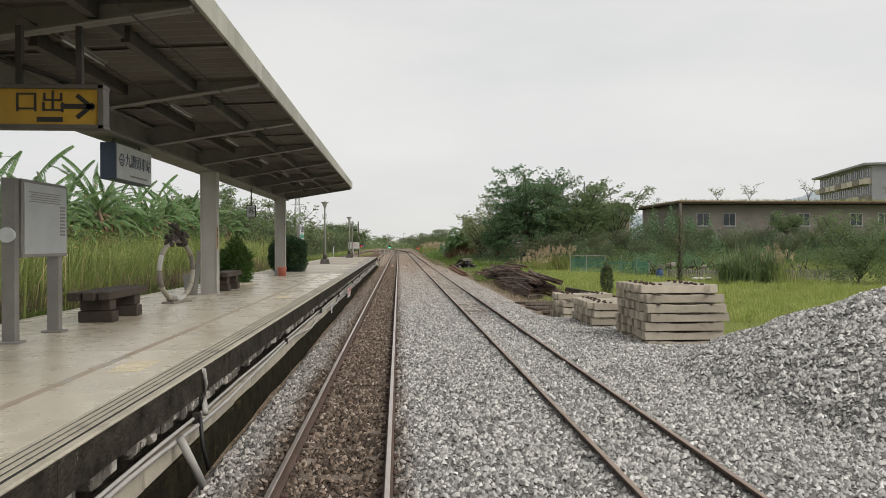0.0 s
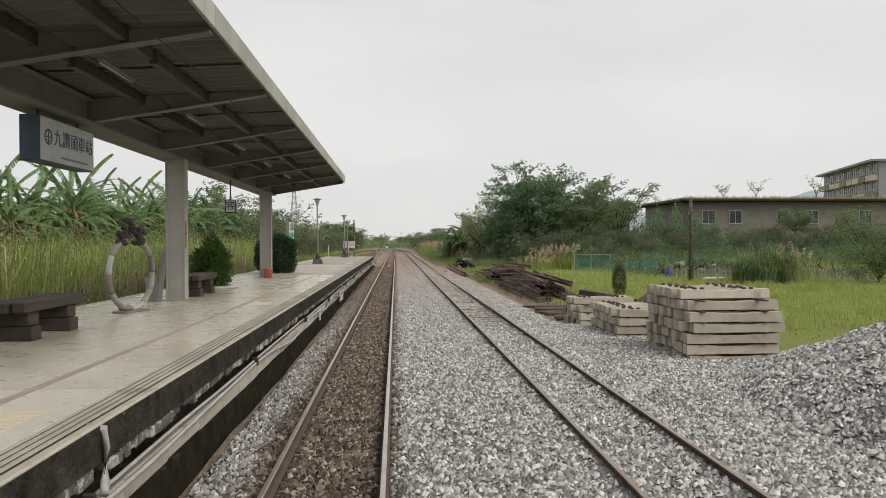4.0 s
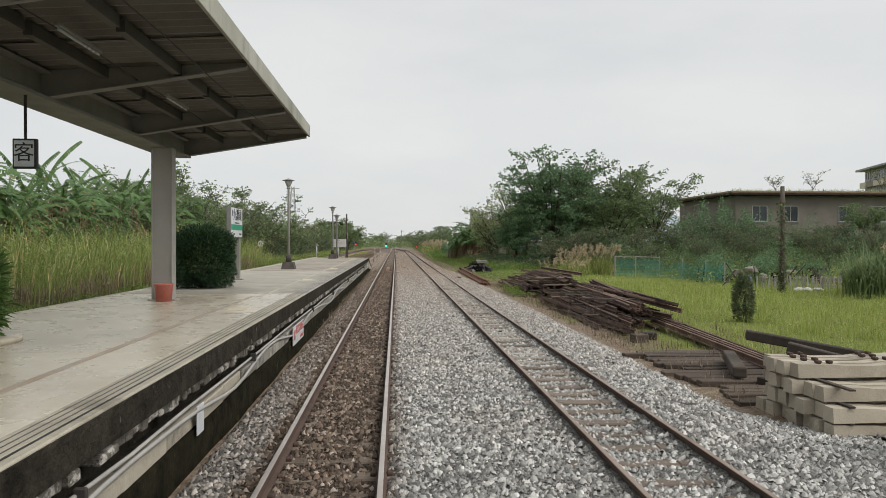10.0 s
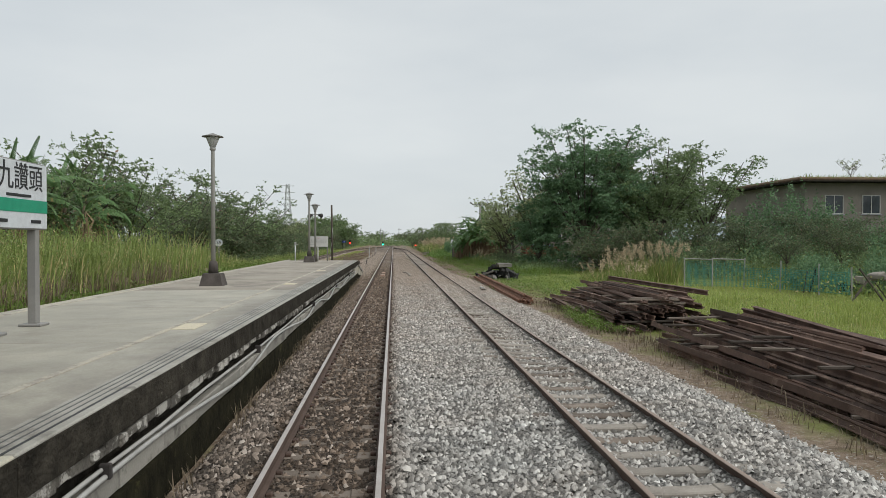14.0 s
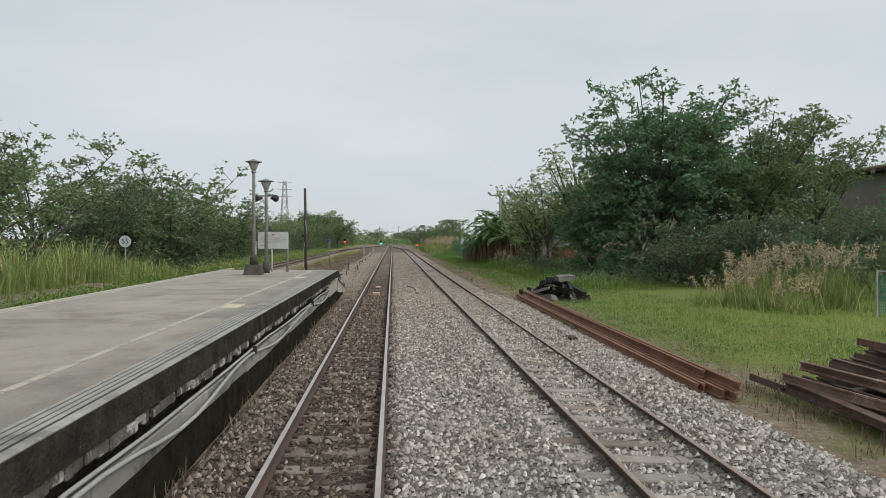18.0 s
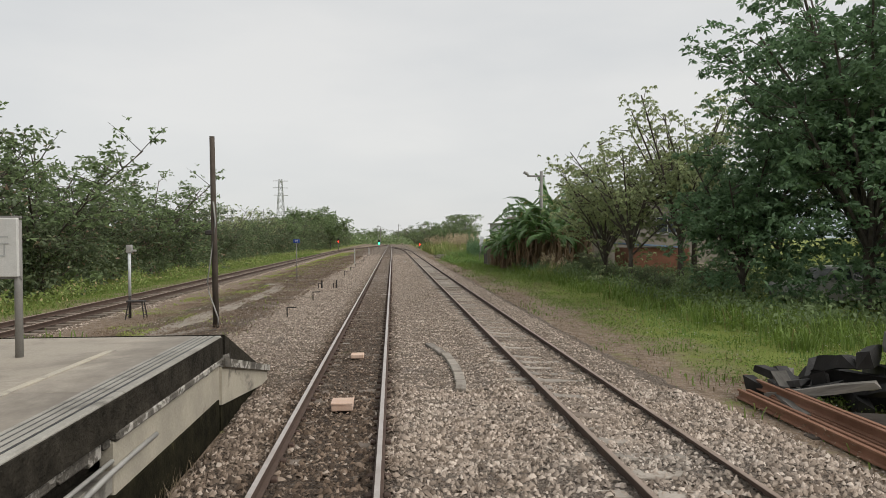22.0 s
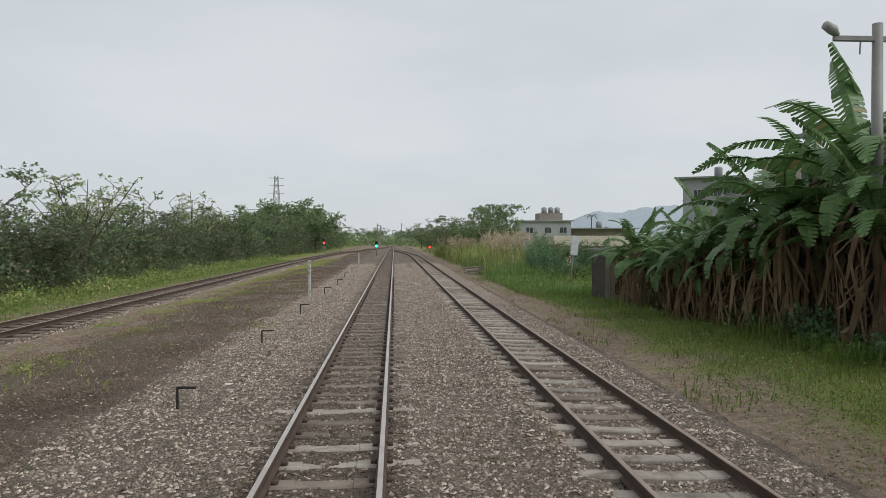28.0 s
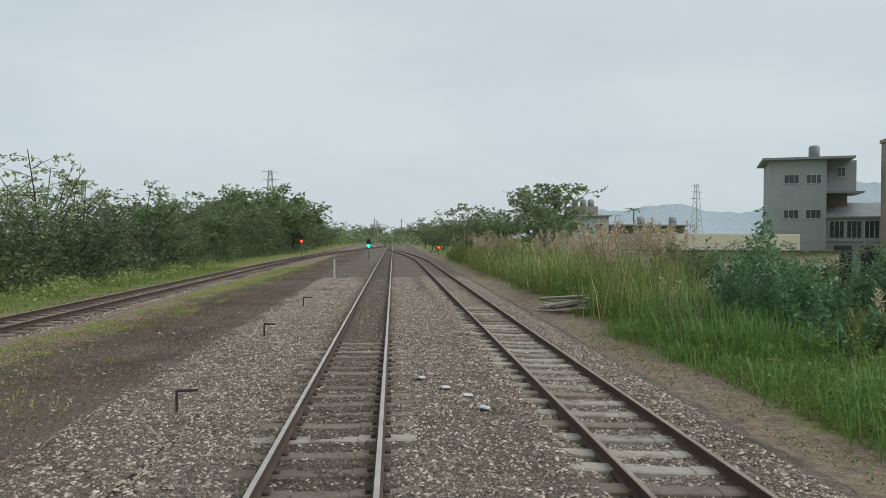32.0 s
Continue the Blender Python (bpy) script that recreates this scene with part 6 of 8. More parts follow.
def skeleton_of(seed, height, spread, trunk_to, limbs, twigs, lean=(0, 0), up=0.55):
    """Trunk, limbs and twigs as tapered tubes, and the twig points that carry leaves."""
    r = random.Random(seed)
    g, tips = Geo(), []
    base = Vector((0, 0, -0.2))
    top = Vector((lean[0], lean[1], height * trunk_to))
    g.tube([base, base.lerp(top, 0.5) + Vector((r.uniform(-0.1, 0.1), r.uniform(-0.1, 0.1), 0)), top], [0.035 * height * 0.55, 0.026 * height * 0.55, 0.017 * height * 0.55], 8)
    for k in range(limbs):
        a = 2 * math.pi * (k + r.uniform(-0.3, 0.3)) / limbs
        start = base.lerp(top, r.uniform(0.45, 1.0))
        reach = spread * r.uniform(0.6, 1.0)
        end = start + Vector((math.cos(a) * reach, math.sin(a) * reach, (height - start.z) * r.uniform(0.35, 1.0) * (0.6 + up * 0.7)))
        end.z = min(end.z, height)
        mid = start.lerp(end, 0.5) + Vector((0, 0, 0.08 * height * r.uniform(0, 1)))
        g.tube([start, mid, end], [0.012 * height * 0.6, 0.008 * height * 0.6, 0.003 * height], 6)
        for q in range(twigs):
            s = r.uniform(0.35, 1.0)
            p = start.lerp(mid, s * 2) if s < 0.5 else mid.lerp(end, s * 2 - 1)
            e = p + Vector((r.uniform(-1, 1), r.uniform(-1, 1), r.uniform(-0.15, 0.9))) * spread * 0.36
            e.z = min(e.z, height * 1.03)
            g.tube([p, p.lerp(e, 0.5) + Vector((0, 0, 0.05)), e], [0.02, 0.014, 0.006], 4, False)
            tips += [e, p.lerp(e, 0.55), p.lerp(e, 0.8)]
    return g, tips


def tree(name, label, at, seed, height, spread, n_leaf, leaf_size, mat, trunk_to=0.35, limbs=9, twigs=7, puff=0.5, aspect=0.45, droop=0.3, low=None, rz=0, group="", category="tree", up=0.55, flat=0.6, bunch=5):
    t = thing(name, label, category, at, rz, group)
    g, tips = skeleton_of(seed, height, spread, trunk_to, limbs, twigs, up=up)
    part("trunk", g, M_BARK, t)
    r = np.random.default_rng(seed)
    c = np.array([tuple(p) for p in tips])
    if low is not None:
        extra = np.stack([r.uniform(-spread, spread, low), r.uniform(-spread, spread, low), r.uniform(0.2, height * 0.5, low)], 1)
        c = np.concatenate([c, extra[np.hypot(extra[:, 0], extra[:, 1]) < spread]])
    n = n_leaf // bunch
    i = r.integers(0, len(c), n)
    pos = c[i] + np.clip(r.normal(size=(n, 3)), -1.5, 1.5) * puff * np.array([1, 1, flat])
    pos[:, 2] = np.maximum(pos[:, 2], 0.1)
    pos = np.repeat(pos, bunch, 0)
    a = r.uniform(0, 6.28, len(pos))
    out = np.stack([1.2 * np.cos(a), 1.2 * np.sin(a), r.uniform(-0.2, 0.6, len(pos))], 1)
    part("crown", leaves("crown", pos, np.full(len(pos), leaf_size), r, mat, aspect, droop, out), None, t)
    return t


def blades(name, x, y, z, height, width, bend_by, r, material):
    """Grass blades: two tapering sections each."""
    n = len(x)
    a = r.uniform(0, 6.28, n)
    dx, dy = np.cos(a), np.sin(a)
    w = (width * r.uniform(0.7, 1.3, n))[:, None]
    side = np.stack([-dy, dx, 0 * a], 1) * w
    fwd = np.stack([dx, dy, 0 * a], 1) * (bend_by * r.uniform(0.3, 1.2, n))[:, None]
    p = np.stack([x, y, z], 1)
    h = height[:, None] * np.array([[0, 0, 1.0]])
    v = np.stack([p - side, p + side, p + h * 0.55 + fwd * 0.35 + side * 0.75, p + h * 0.55 + fwd * 0.35 - side * 0.75, p + h + fwd], 1)
    base = 5 * np.arange(n)[:, None]
    f = np.concatenate([base + np.array([[0, 1, 2]]), base + np.array([[0, 2, 3]]), base + np.array([[3, 2, 4]])])
    return from_arrays(name, v.reshape(-1, 3), f, material)


def meadow(name, label, n, x0, x1, y0, y1, hmin, hmax, width, bend_by, mat, seed, ground=ground_height, clump=2.5, thin_out=0.35):
    r = np.random.default_rng(seed)
    x, y = r.uniform(x0, x1, n), r.uniform(y0, y1, n)
    field = lumps(x, y, clump, seed + 1)
    keep = field + r.uniform(-0.5, 0.5, n) > thin_out - 0.7
    x, y, field = x[keep], y[keep], field[keep]
    h = (hmin + (hmax - hmin) * r.uniform(0, 1, len(x))) * (0.8 + 0.25 * field)
    return solo(name, blades(name, x, y, ground(x, y) - 0.03, np.maximum(h, 0.05), width, bend_by, r, mat), None, label, "grass", kind="stuff")


def tussocks(name, label, clumps, per, x0, x1, y0, y1, hmin, hmax, width, mat, seed, ground=ground_height, spread=0.25, thin_out=-9.0, patch=4.0):
    """Clumps of arching blades, each blade in three tapering sections."""
    r = np.random.default_rng(seed)
    cx, cy = r.uniform(x0, x1, clumps), r.uniform(y0, y1, clumps)
    keep = lumps(cx, cy, patch, seed + 5) + r.uniform(-0.4, 0.4, clumps) > thin_out
    cx, cy = cx[keep], cy[keep]
    big = r.uniform(0.55, 1.0, len(cx)) * (1 + 0.25 * lumps(cx, cy, 7.0, seed + 3))
    i = np.repeat(np.arange(len(cx)), per)
    n = len(i)
    x, y = cx[i] + r.normal(0, spread, n), cy[i] + r.normal(0, spread, n)
    L = (hmin + (hmax - hmin) * r.uniform(0, 1, n)) * big[i]
    a = np.arctan2(y - cy[i], x - cx[i]) + r.normal(0, 0.6, n)
    lean = r.uniform(0.15, 1.0, n)
    d = np.stack([np.cos(a), np.sin(a), 0 * a], 1)
    s = np.stack([-np.sin(a), np.cos(a), 0 * a], 1) * (width * r.uniform(0.7, 1.3, n))[:, None]
    p = np.stack([x, y, ground(x, y) - 0.04], 1)
    up = np.array([[0, 0, 1.0]])
    q = [p, p + L[:, None] * (0.10 * lean[:, None] * d + 0.42 * up), p + L[:, None] * (0.32 * lean[:, None] * d + (0.78 - 0.12 * lean[:, None]) * up), p + L[:, None] * (0.72 * lean[:, None] * d + (1.0 - 0.5 * lean[:, None]) * up)]
    v = np.stack([q[0] - s, q[0] + s, q[1] - s, q[1] + s, q[2] - 0.7 * s, q[2] + 0.7 * s, q[3]], 1)
    b = 7 * np.arange(n)[:, None]
    f = np.concatenate([b + np.array([[0, 1, 3]]), b + np.array([[0, 3, 2]]), b + np.array([[2, 3, 5]]), b + np.array([[2, 5, 4]]), b + np.array([[4, 5, 6]])])
    return solo(name, from_arrays(name, v.reshape(-1, 3), f, mat), None, label, "grass", kind="stuff")


def scrub(name, label, n, x0, x1, y0, y1, height, size, mat, seed, ground=ground_height, patch=3.0, cut=-0.3, aspect=0.5):
    """Low leafy growth in uneven mounds."""
    r = np.random.default_rng(seed)
    x, y = r.uniform(x0, x1, n), r.uniform(y0, y1, n)
    field = lumps(x, y, patch, seed + 1) + 0.5 * lumps(x, y, patch / 3, seed + 2)
    keep = field + r.uniform(-0.25, 0.25, n) > cut
    x, y, field = x[keep], y[keep], field[keep]
    top = height * np.clip(0.45 + 0.6 * field, 0.12, 1.3)
    pos = np.stack([x, y, ground(x, y) + 0.04 + top * r.uniform(0, 1, len(x)) ** 0.55], 1)
    return solo(name, leaves(name, pos, np.full(len(x), size), r, mat, aspect, -0.1), None, label, "weeds", kind="stuff")


# ---- left: the grass bank and bananas behind the platform ----
tussocks("tall_grass", "tall green and straw-coloured wild grass behind the platform", 1250, 24, -14.5, -8.6, 5, 66, 0.9, 3.0, 0.013, M_GRASS_TALL, 61, spread=0.75)
tussocks("tall_grass", "tall green wild grass before dark shrubs", 330, 34, -15.0, -10.6, 62, 88, 0.7, 2.2, 0.012, M_GRASS_TALL, 62)
tussocks("dry_grass", "dry straw-coloured grass along the bank", 330, 26, -9.0, -7.7, 5, 62, 0.6, 1.4, 0.008, M_GRASS_DRY, 64)
tussocks("low_weeds", "low green weeds along the platform's back edge", 900, 16, -8.4, -6.65, 5, 86, 0.15, 0.5, 0.014, M_GRASS_BRIGHT, 63)

scrub("wild_weeds", "mixed leafy weeds among the tall grass", 110000, -14, -8.7, 5, 66, 2.5, 0.11, M_LEAF_WEED, 301, cut=-0.35, aspect=0.3)
scrub("banana_undergrowth", "dark leafy growth below the bananas", 30000, -20.5, -14.8, 14, 62, 3.4, 0.22, M_LEAF_MID, 326, cut=-0.7, patch=6.0)
scrub("clover_weeds", "low clover-like weeds behind the platform", 26000, -8.6, -6.5, 5, 86, 0.42, 0.075, M_GRASS_BRIGHT, 302, aspect=0.7)
scrub("hedge_weeds", "green weeds at the foot of the hedge", 16000, -15.0, -11.8, 84, 190, 0.8, 0.16, M_LEAF_WEED, 303, cut=-0.1)
scrub("hedge_mass", "dense tangled growth inside the hedge", 80000, -20.5, -15.2, 60, 235, 4.2, 0.22, M_LEAF_HEDGE, 310, cut=-0.6, patch=6.0)
scrub("underbrush", "dense dark underbrush between the trees", 5000, 17, 25, 98, 112, 1.6, 0.2, M_LEAF_MID, 311, cut=-0.35)
scrub("underbrush", "leafy underbrush below the slender trees", 6000, 12.6, 17, 97, 118, 1.2, 0.16, M_LEAF_MID, 312, cut=-0.1)
scrub("reed_bush", "dense dark green bush among the reeds", 42000, 9.3, 13.6, 147.5, 152.5, 2.9, 0.11, M_LEAF_DARK, 313, cut=-0.7, patch=6.0)
scrub("dry_litter", "brown dead weeds and litter beside the line", 120000, -7.2, -3.0, 81, 165, 0.09, 0.05, M_LITTER, 314, ground=side_height, cut=-0.15, patch=4.0, aspect=0.25)
scrub("moss_patches", "yellow-green moss and low weeds in patches", 90000, -7.7, -5.4, 84, 190, 0.10, 0.05, M_GRASS_MEADOW, 315, ground=side_height, cut=0.05, patch=7.0)
scrub("siding_litter", "brown dead weeds between the siding and the grass", 34000, 5.0, 8.8, 56, 165, 0.10, 0.06, M_LITTER, 316, cut=0.0, patch=5.0, aspect=0.25)
scrub("heap_foot_weeds", "bushy green weeds at the foot of the rail heap", 5000, 6.3, 7.6, 49.8, 54.2, 0.5, 0.06, M_GRASS_BRIGHT, 317, cut=-0.5)
scrub("white_flowers", "tiny white wild flowers in the lineside grass", 2200, 6.9, 11.5, 50, 92, 0.35, 0.025, M_FLOWER, 318, cut=-0.3, aspect=0.9)
scrub("white_flowers", "tiny white wild flowers beside the reeds", 1200, 7.0, 10.5, 112, 150, 0.35, 0.025, M_FLOWER, 319, cut=-0.3, aspect=0.9)
scrub("clover_weeds", "low leafy clover and weeds beside the siding", 80000, 6.5, 12.0, 62, 152, 0.20, 0.042, M_GRASS_BRIGHT, 322, cut=-0.2, aspect=0.7)
scrub("far_wood", "distant low wood beyond the station throat", 9000, -34, 34, 335, 420, 4.6, 0.9, M_LEAF_MID, 321, cut=-0.6, patch=25.0)
scrub("dark_underbrush", "dark underbrush at the foot of the bananas", 26000, 10.4, 14.5, 117, 133, 1.1, 0.12, M_LEAF_DARK, 304)
scrub("slope_vines", "dark green creepers covering the slope below the old house", 26000, 19, 66, 83, 92.2, 3.6, 0.24, M_LEAF_DARK, 325, cut=-0.8, patch=8.0)
scrub("garden_bushes", "dark leafy bushes in the plots behind the net fence", 20000, 23.4, 33, 67.2, 74, 2.1, 0.17, M_LEAF_DARK, 327, cut=-0.3, patch=4.0)
scrub("house_creepers", "thick dark creepers climbing to the old house", 9000, 31, 41.2, 89.5, 94.2, 6.6, 0.26, M_LEAF_DARK, 328, cut=-0.7, patch=7.0)
scrub("clover_weeds", "ragged clover patches on bare earth beside the siding", 26000, 5.5, 7.6, 84, 152, 0.13, 0.036, M_GRASS_BRIGHT, 329, cut=0.3, patch=3.5, aspect=0.7)
scrub("garden_vines", "tangled vines and weeds in the gardens", 30000, 21, 62, 76, 90, 2.6, 0.2, M_LEAF_MID, 305, cut=-0.2)
scrub("garden_vines", "bright weeds and vines among the garden plots", 14000, 21, 50, 62, 80, 1.2, 0.17, M_LEAF_WEED, 306, cut=0.1)
scrub("tree_foot_weeds", "leafy green weeds under the trees", 15000, 10.6, 15.5, 86, 123, 0.9, 0.16, M_LEAF_MID, 307, cut=-0.1)
scrub("tree_foot_weeds", "bright green weeds at the edge of the trees", 9000, 9.6, 12.8, 84, 140, 0.5, 0.11, M_GRASS_BRIGHT, 308, cut=0.0)
scrub("reed_weeds", "leafy weeds among the reeds", 14000, 6.8, 13.5, 138, 176, 0.9, 0.12, M_GRASS_BRIGHT, 309, cut=0.0)

BANANA_LEAVES = []
for k in range(4):
    r = random.Random(70 + k)
    g, n, ln, wd = Geo(), 30, 2.35, 0.23
    arch = (0.34, 0.58, 0.80, 0.98)[k]
    x, z, ang = 0.0, 0.0, (1.32, 1.08, 0.84, 0.60)[k]
    row = []
    for i in range(n + 1):
        s = i / n
        row.append((x, z, 0.015 if s < 0.1 else max(0.02, wd * math.sin(math.pi * min(1, (s - 0.06) / 0.94 * 0.93 + 0.05)) ** 0.55)))
        x += math.cos(ang) * ln / n
        z += math.sin(ang) * ln / n
        ang -= arch * (0.6 + 1.4 * s) * 1.7 / n
    for side in (-1, 1):
        sag = 0.10
        for i in range(n):
            (xa, za, wa), (xb, zb, wb) = row[i], row[i + 1]
            sag = min(0.9, max(-0.05, sag + r.uniform(-0.14, 0.16)))
            torn = r.random() < 0.7
            f = 0.62 if torn else 0.92
            bx, bz = xb - xa, zb - za
            g.add([(xa, 0, za), (xb, 0, zb), (xa + bx * f + 0.07, side * wb * math.cos(sag), za + bz * f - wb * math.sin(sag)), (xa + 0.07, side * wa * math.cos(sag), za - wa * math.sin(sag))], [(0, 1, 2, 3)])
    g.tube([(q[0], 0, q[1] - 0.012) for q in row[::3]], [0.03 - 0.003 * i for i in range(len(row[::3]))], 4, False)
    BANANA_LEAVES.append(g.mesh("leaf", M_BANANA, fix=False))
g = Geo()
rb = random.Random(75)
for k in range(120):
    a = rb.uniform(0, 6.28)
    z0 = rb.uniform(0.7, 2.25)
    w = rb.uniform(0.010, 0.042)
    rr = rb.uniform(0.15, 0.78)
    a2 = a + rb.uniform(-0.7, 0.7)
    p = [(0.10 * math.cos(a), 0.10 * math.sin(a), z0), (rr * math.cos(a), rr * math.sin(a), z0 - rb.uniform(0.2, 0.5)), (rr * 0.9 * math.cos(a2), rr * 0.9 * math.sin(a2), max(0.05, z0 - rb.uniform(1.0, 1.9)))]
    s = Vector((-math.sin(a), math.cos(a), rb.uniform(-0.3, 0.3))) * w
    g.add([Vector(p[0]) - s * 0.4, Vector(p[0]) + s * 0.4, Vector(p[1]) + s, Vector(p[1]) - s, Vector(p[2]) + s * 0.5, Vector(p[2]) - s * 0.5], [(0, 1, 2, 3), (3, 2, 4, 5)])
NARROW_LEAVES = []
for me in BANANA_LEAVES:
    thin_leaf = me.copy()
    thin_leaf.transform(Matrix.Diagonal((1.0, 0.55, 1.0, 1.0)))
    NARROW_LEAVES.append(thin_leaf)
DEAD_SKIRT = g.mesh("dead_leaves", M_BANANA_DRY, fix=False)
STEM_MESH = Geo().lathe([(0.12, -0.2), (0.10, 0.8), (0.08, 1.8), (0.05, 2.4)], 10).mesh("stem", M_BANANA_STEM, True)


def banana(seed, label, group, leaf_set):
    r = random.Random(seed)
    b = thing("banana_plant", label, "banana plant", group=group)
    part("stem", STEM_MESH, None, b)
    part("dead_leaves", DEAD_SKIRT, None, b, "hanging dead brown leaves")
    for k in range(15):
        i = (0, 1, 1, 2, 2, 2, 2, 3, 3, 3, 3, 2, 3, 3, 3)[k]
        part("leaf", leaf_set[i], None, b, at=pose(0, 0, 2.3 - 0.05 * k, r.uniform(-12, 12), r.uniform(-8, 14), 137 * k + r.uniform(-25, 25)) @ Matrix.Scale(r.uniform(0.68, 0.95), 4))
    return b


def grove(spots, label, group, seed, leaf_set):
    r = random.Random(seed)
    kinds = [banana(seed + i, label, group, leaf_set) for i in range(3)]
    for k, (x, y, z, s) in enumerate(spots):
        m = pose(x, y, z, r.uniform(-4, 4), r.uniform(-4, 4), r.uniform(0, 360))
        if k < 3:
            kinds[k].matrix_basis = m @ Matrix.Scale(s, 4)
        else:
            ob = copy_thing(kinds[k % 3], m)
            ob.scale = (s, s, s)


r = random.Random(80)
grove([(-16.0 - r.uniform(0, 4.0), 15.5 + 1.25 * k + r.uniform(-0.6, 0.6), 0.55, r.uniform(1.5, 1.85)) for k in range(51)] + [(-15.6 - r.uniform(0, 2.0), 17.5 + 2.6 * k + r.uniform(-0.8, 0.8), 0.55, r.uniform(1.1, 1.35)) for k in range(16)], "tall green banana plant above wild grass", "bananas behind the platform", 81, NARROW_LEAVES)
grove([(9.95, 131.9, -0.35, 1.0), (9.85, 133.0, -0.35, 1.0), (10.2, 129.4, -0.35, 0.88), (10.1, 127.8, -0.35, 0.95), (10.7, 126.0, -0.35, 1.05), (11.0, 131.5, -0.35, 0.9), (11.7, 130.0, -0.35, 1.0), (10.3, 130.6, -0.35, 0.95), (11.0, 128.6, -0.35, 1.0), (10.4, 127.0, -0.35, 1.2), (11.2, 125.2, -0.35, 1.4), (12.0, 124.4, -0.35, 1.8), (11.0, 123.2, -0.35, 1.5), (12.2, 121.8, -0.35, 1.9), (11.4, 120.4, -0.35, 1.45), (13.2, 123.4, -0.35, 2.0), (13.0, 119.8, -0.35, 1.55), (13.8, 126.5, -0.35, 1.4), (12.4, 128.6, -0.35, 1.0), (13.5, 130.5, -0.35, 1.0), (12.0, 118.4, -0.35, 1.35), (14.4, 121.2, -0.35, 1.95)], "tattered banana plant with dead brown skirts", "bananas beside the siding", 91, BANANA_LEAVES)

# ---- left: shrubs and trees along the loop ----
shrub_a = tree("hedge_tree", "dense dark green wild hedge tree", (-16.5, 92, -0.4), 101, 6.4, 3.6, 6600, 0.20, M_LEAF_HEDGE, 0.28, 12, 9, 0.34, low=60, flat=0.45, group="hedge beside the loop")
shrub_b = tree("hedge_tree", "dense wild hedge tree with feathery top", (-17.5, 98, -0.4), 102, 7.0, 3.7, 6000, 0.20, M_LEAF_MID, 0.3, 12, 9, 0.30, low=45, flat=0.4, group="hedge beside the loop")
shrub_c = tree("hedge_tree", "low dark tangled hedge shrub", (-15.8, 104, -0.4), 103, 4.2, 3.2, 6000, 0.21, M_LEAF_HEDGE, 0.2, 12, 9, 0.40, low=80, group="hedge beside the loop")
r = random.Random(104)
for k in range(54):
    y = 98 + 4.0 * k + r.uniform(-1.2, 1.2)
    far = max(0, y - 230) * 0.012
    src = (shrub_a, shrub_c, shrub_b, shrub_c)[k % 4]
    s = r.uniform(0.75, 1.05)
    s *= 1.2 if y < 128 else (0.9 if y < 200 else 0.98)
    ob = copy_thing(src, pose(-16.2 - r.uniform(0, 3.0) + far, y, -0.45, 0, 0, r.uniform(0, 360)))
    ob.scale = (s * 1.15, s * 1.15, s)
for x, y, s in ((-19, 71, 1.0), (-18.5, 75, 1.12), (-16, 77, 0.95), (-20, 80, 1.2), (-17, 85, 1.0), (-23, 88, 1.25)):
    ob = copy_thing(shrub_b if y % 2 else shrub_a, pose(x, y, 0.2, 0, 0, r.uniform(0, 360)))
    ob.scale = (s, s, s)
for x, y, h, sd in ((-14.0, 242, 8.6, 111), (-19.5, 236, 9.4, 115), (-24.5, 240, 9.2, 116), (-17.0, 256, 9.2, 117), (-28.0, 232, 6.5, 118)):
    tree("tree", "spreading roadside tree with a broad crown beyond the loop", (x, y, -0.4), sd, h, 4.6, 5000, 0.48, M_LEAF_MID, 0.35, 12, 9, 0.6, low=40, group="far trees")
tree("tree", "sparse pale-leaved tree rising above the hedge", (-16.6, 147, -0.4), 112, 6.2, 3.0, 1500, 0.2, M_LEAF_LIGHT, 0.35, 10, 8, 0.22, group="far trees", up=0.8)
tree("tree", "sparse pale-leaved tree rising above the hedge", (-17.5, 172, -0.4), 113, 6.8, 3.2, 1700, 0.2, M_LEAF_LIGHT, 0.35, 10, 8, 0.22, group="far trees", up=0.8)

# ---- bushes on the platform ----


def bush(name, label, at, radius, height, n, size, mat, seed, aspect, ragged=1.0, boxy=False):
    b = thing(name, label, "bush", at)
    part("stem", Geo().tube([(0, 0, 0), (0.05, 0, height * 0.6)], [0.07, 0.03], 7), M_BARK, b)
    r = np.random.default_rng(seed)
    d = r.normal(size=(n, 3))
    d /= np.linalg.norm(d, axis=1)[:, None]
    lum = 1 + ragged * (0.10 * np.sin(5 * d[:, 0] + 2 * d[:, 2]) + 0.08 * np.sin(7 * d[:, 1] + 1) + 0.05 * np.sin(13 * d[:, 2] + 9 * d[:, 0]))
    rad = r.uniform(0.35, 1.0, n) ** 0.4 * lum
    if boxy:
        rad = 0.92 * rad / (d ** 4).sum(1) ** 0.25
    pos = d * rad[:, None] * np.array([radius, radius, height / 2]) * np.array([1, 1, 1]) + np.array([0, 0, height / 2])
    pos[:, 2] = np.clip(pos[:, 2], 0.03, None)
    part("foliage", leaves("foliage", pos, np.full(n, size), r, mat, aspect, -0.25, d * 1.1), None, b)
    return b


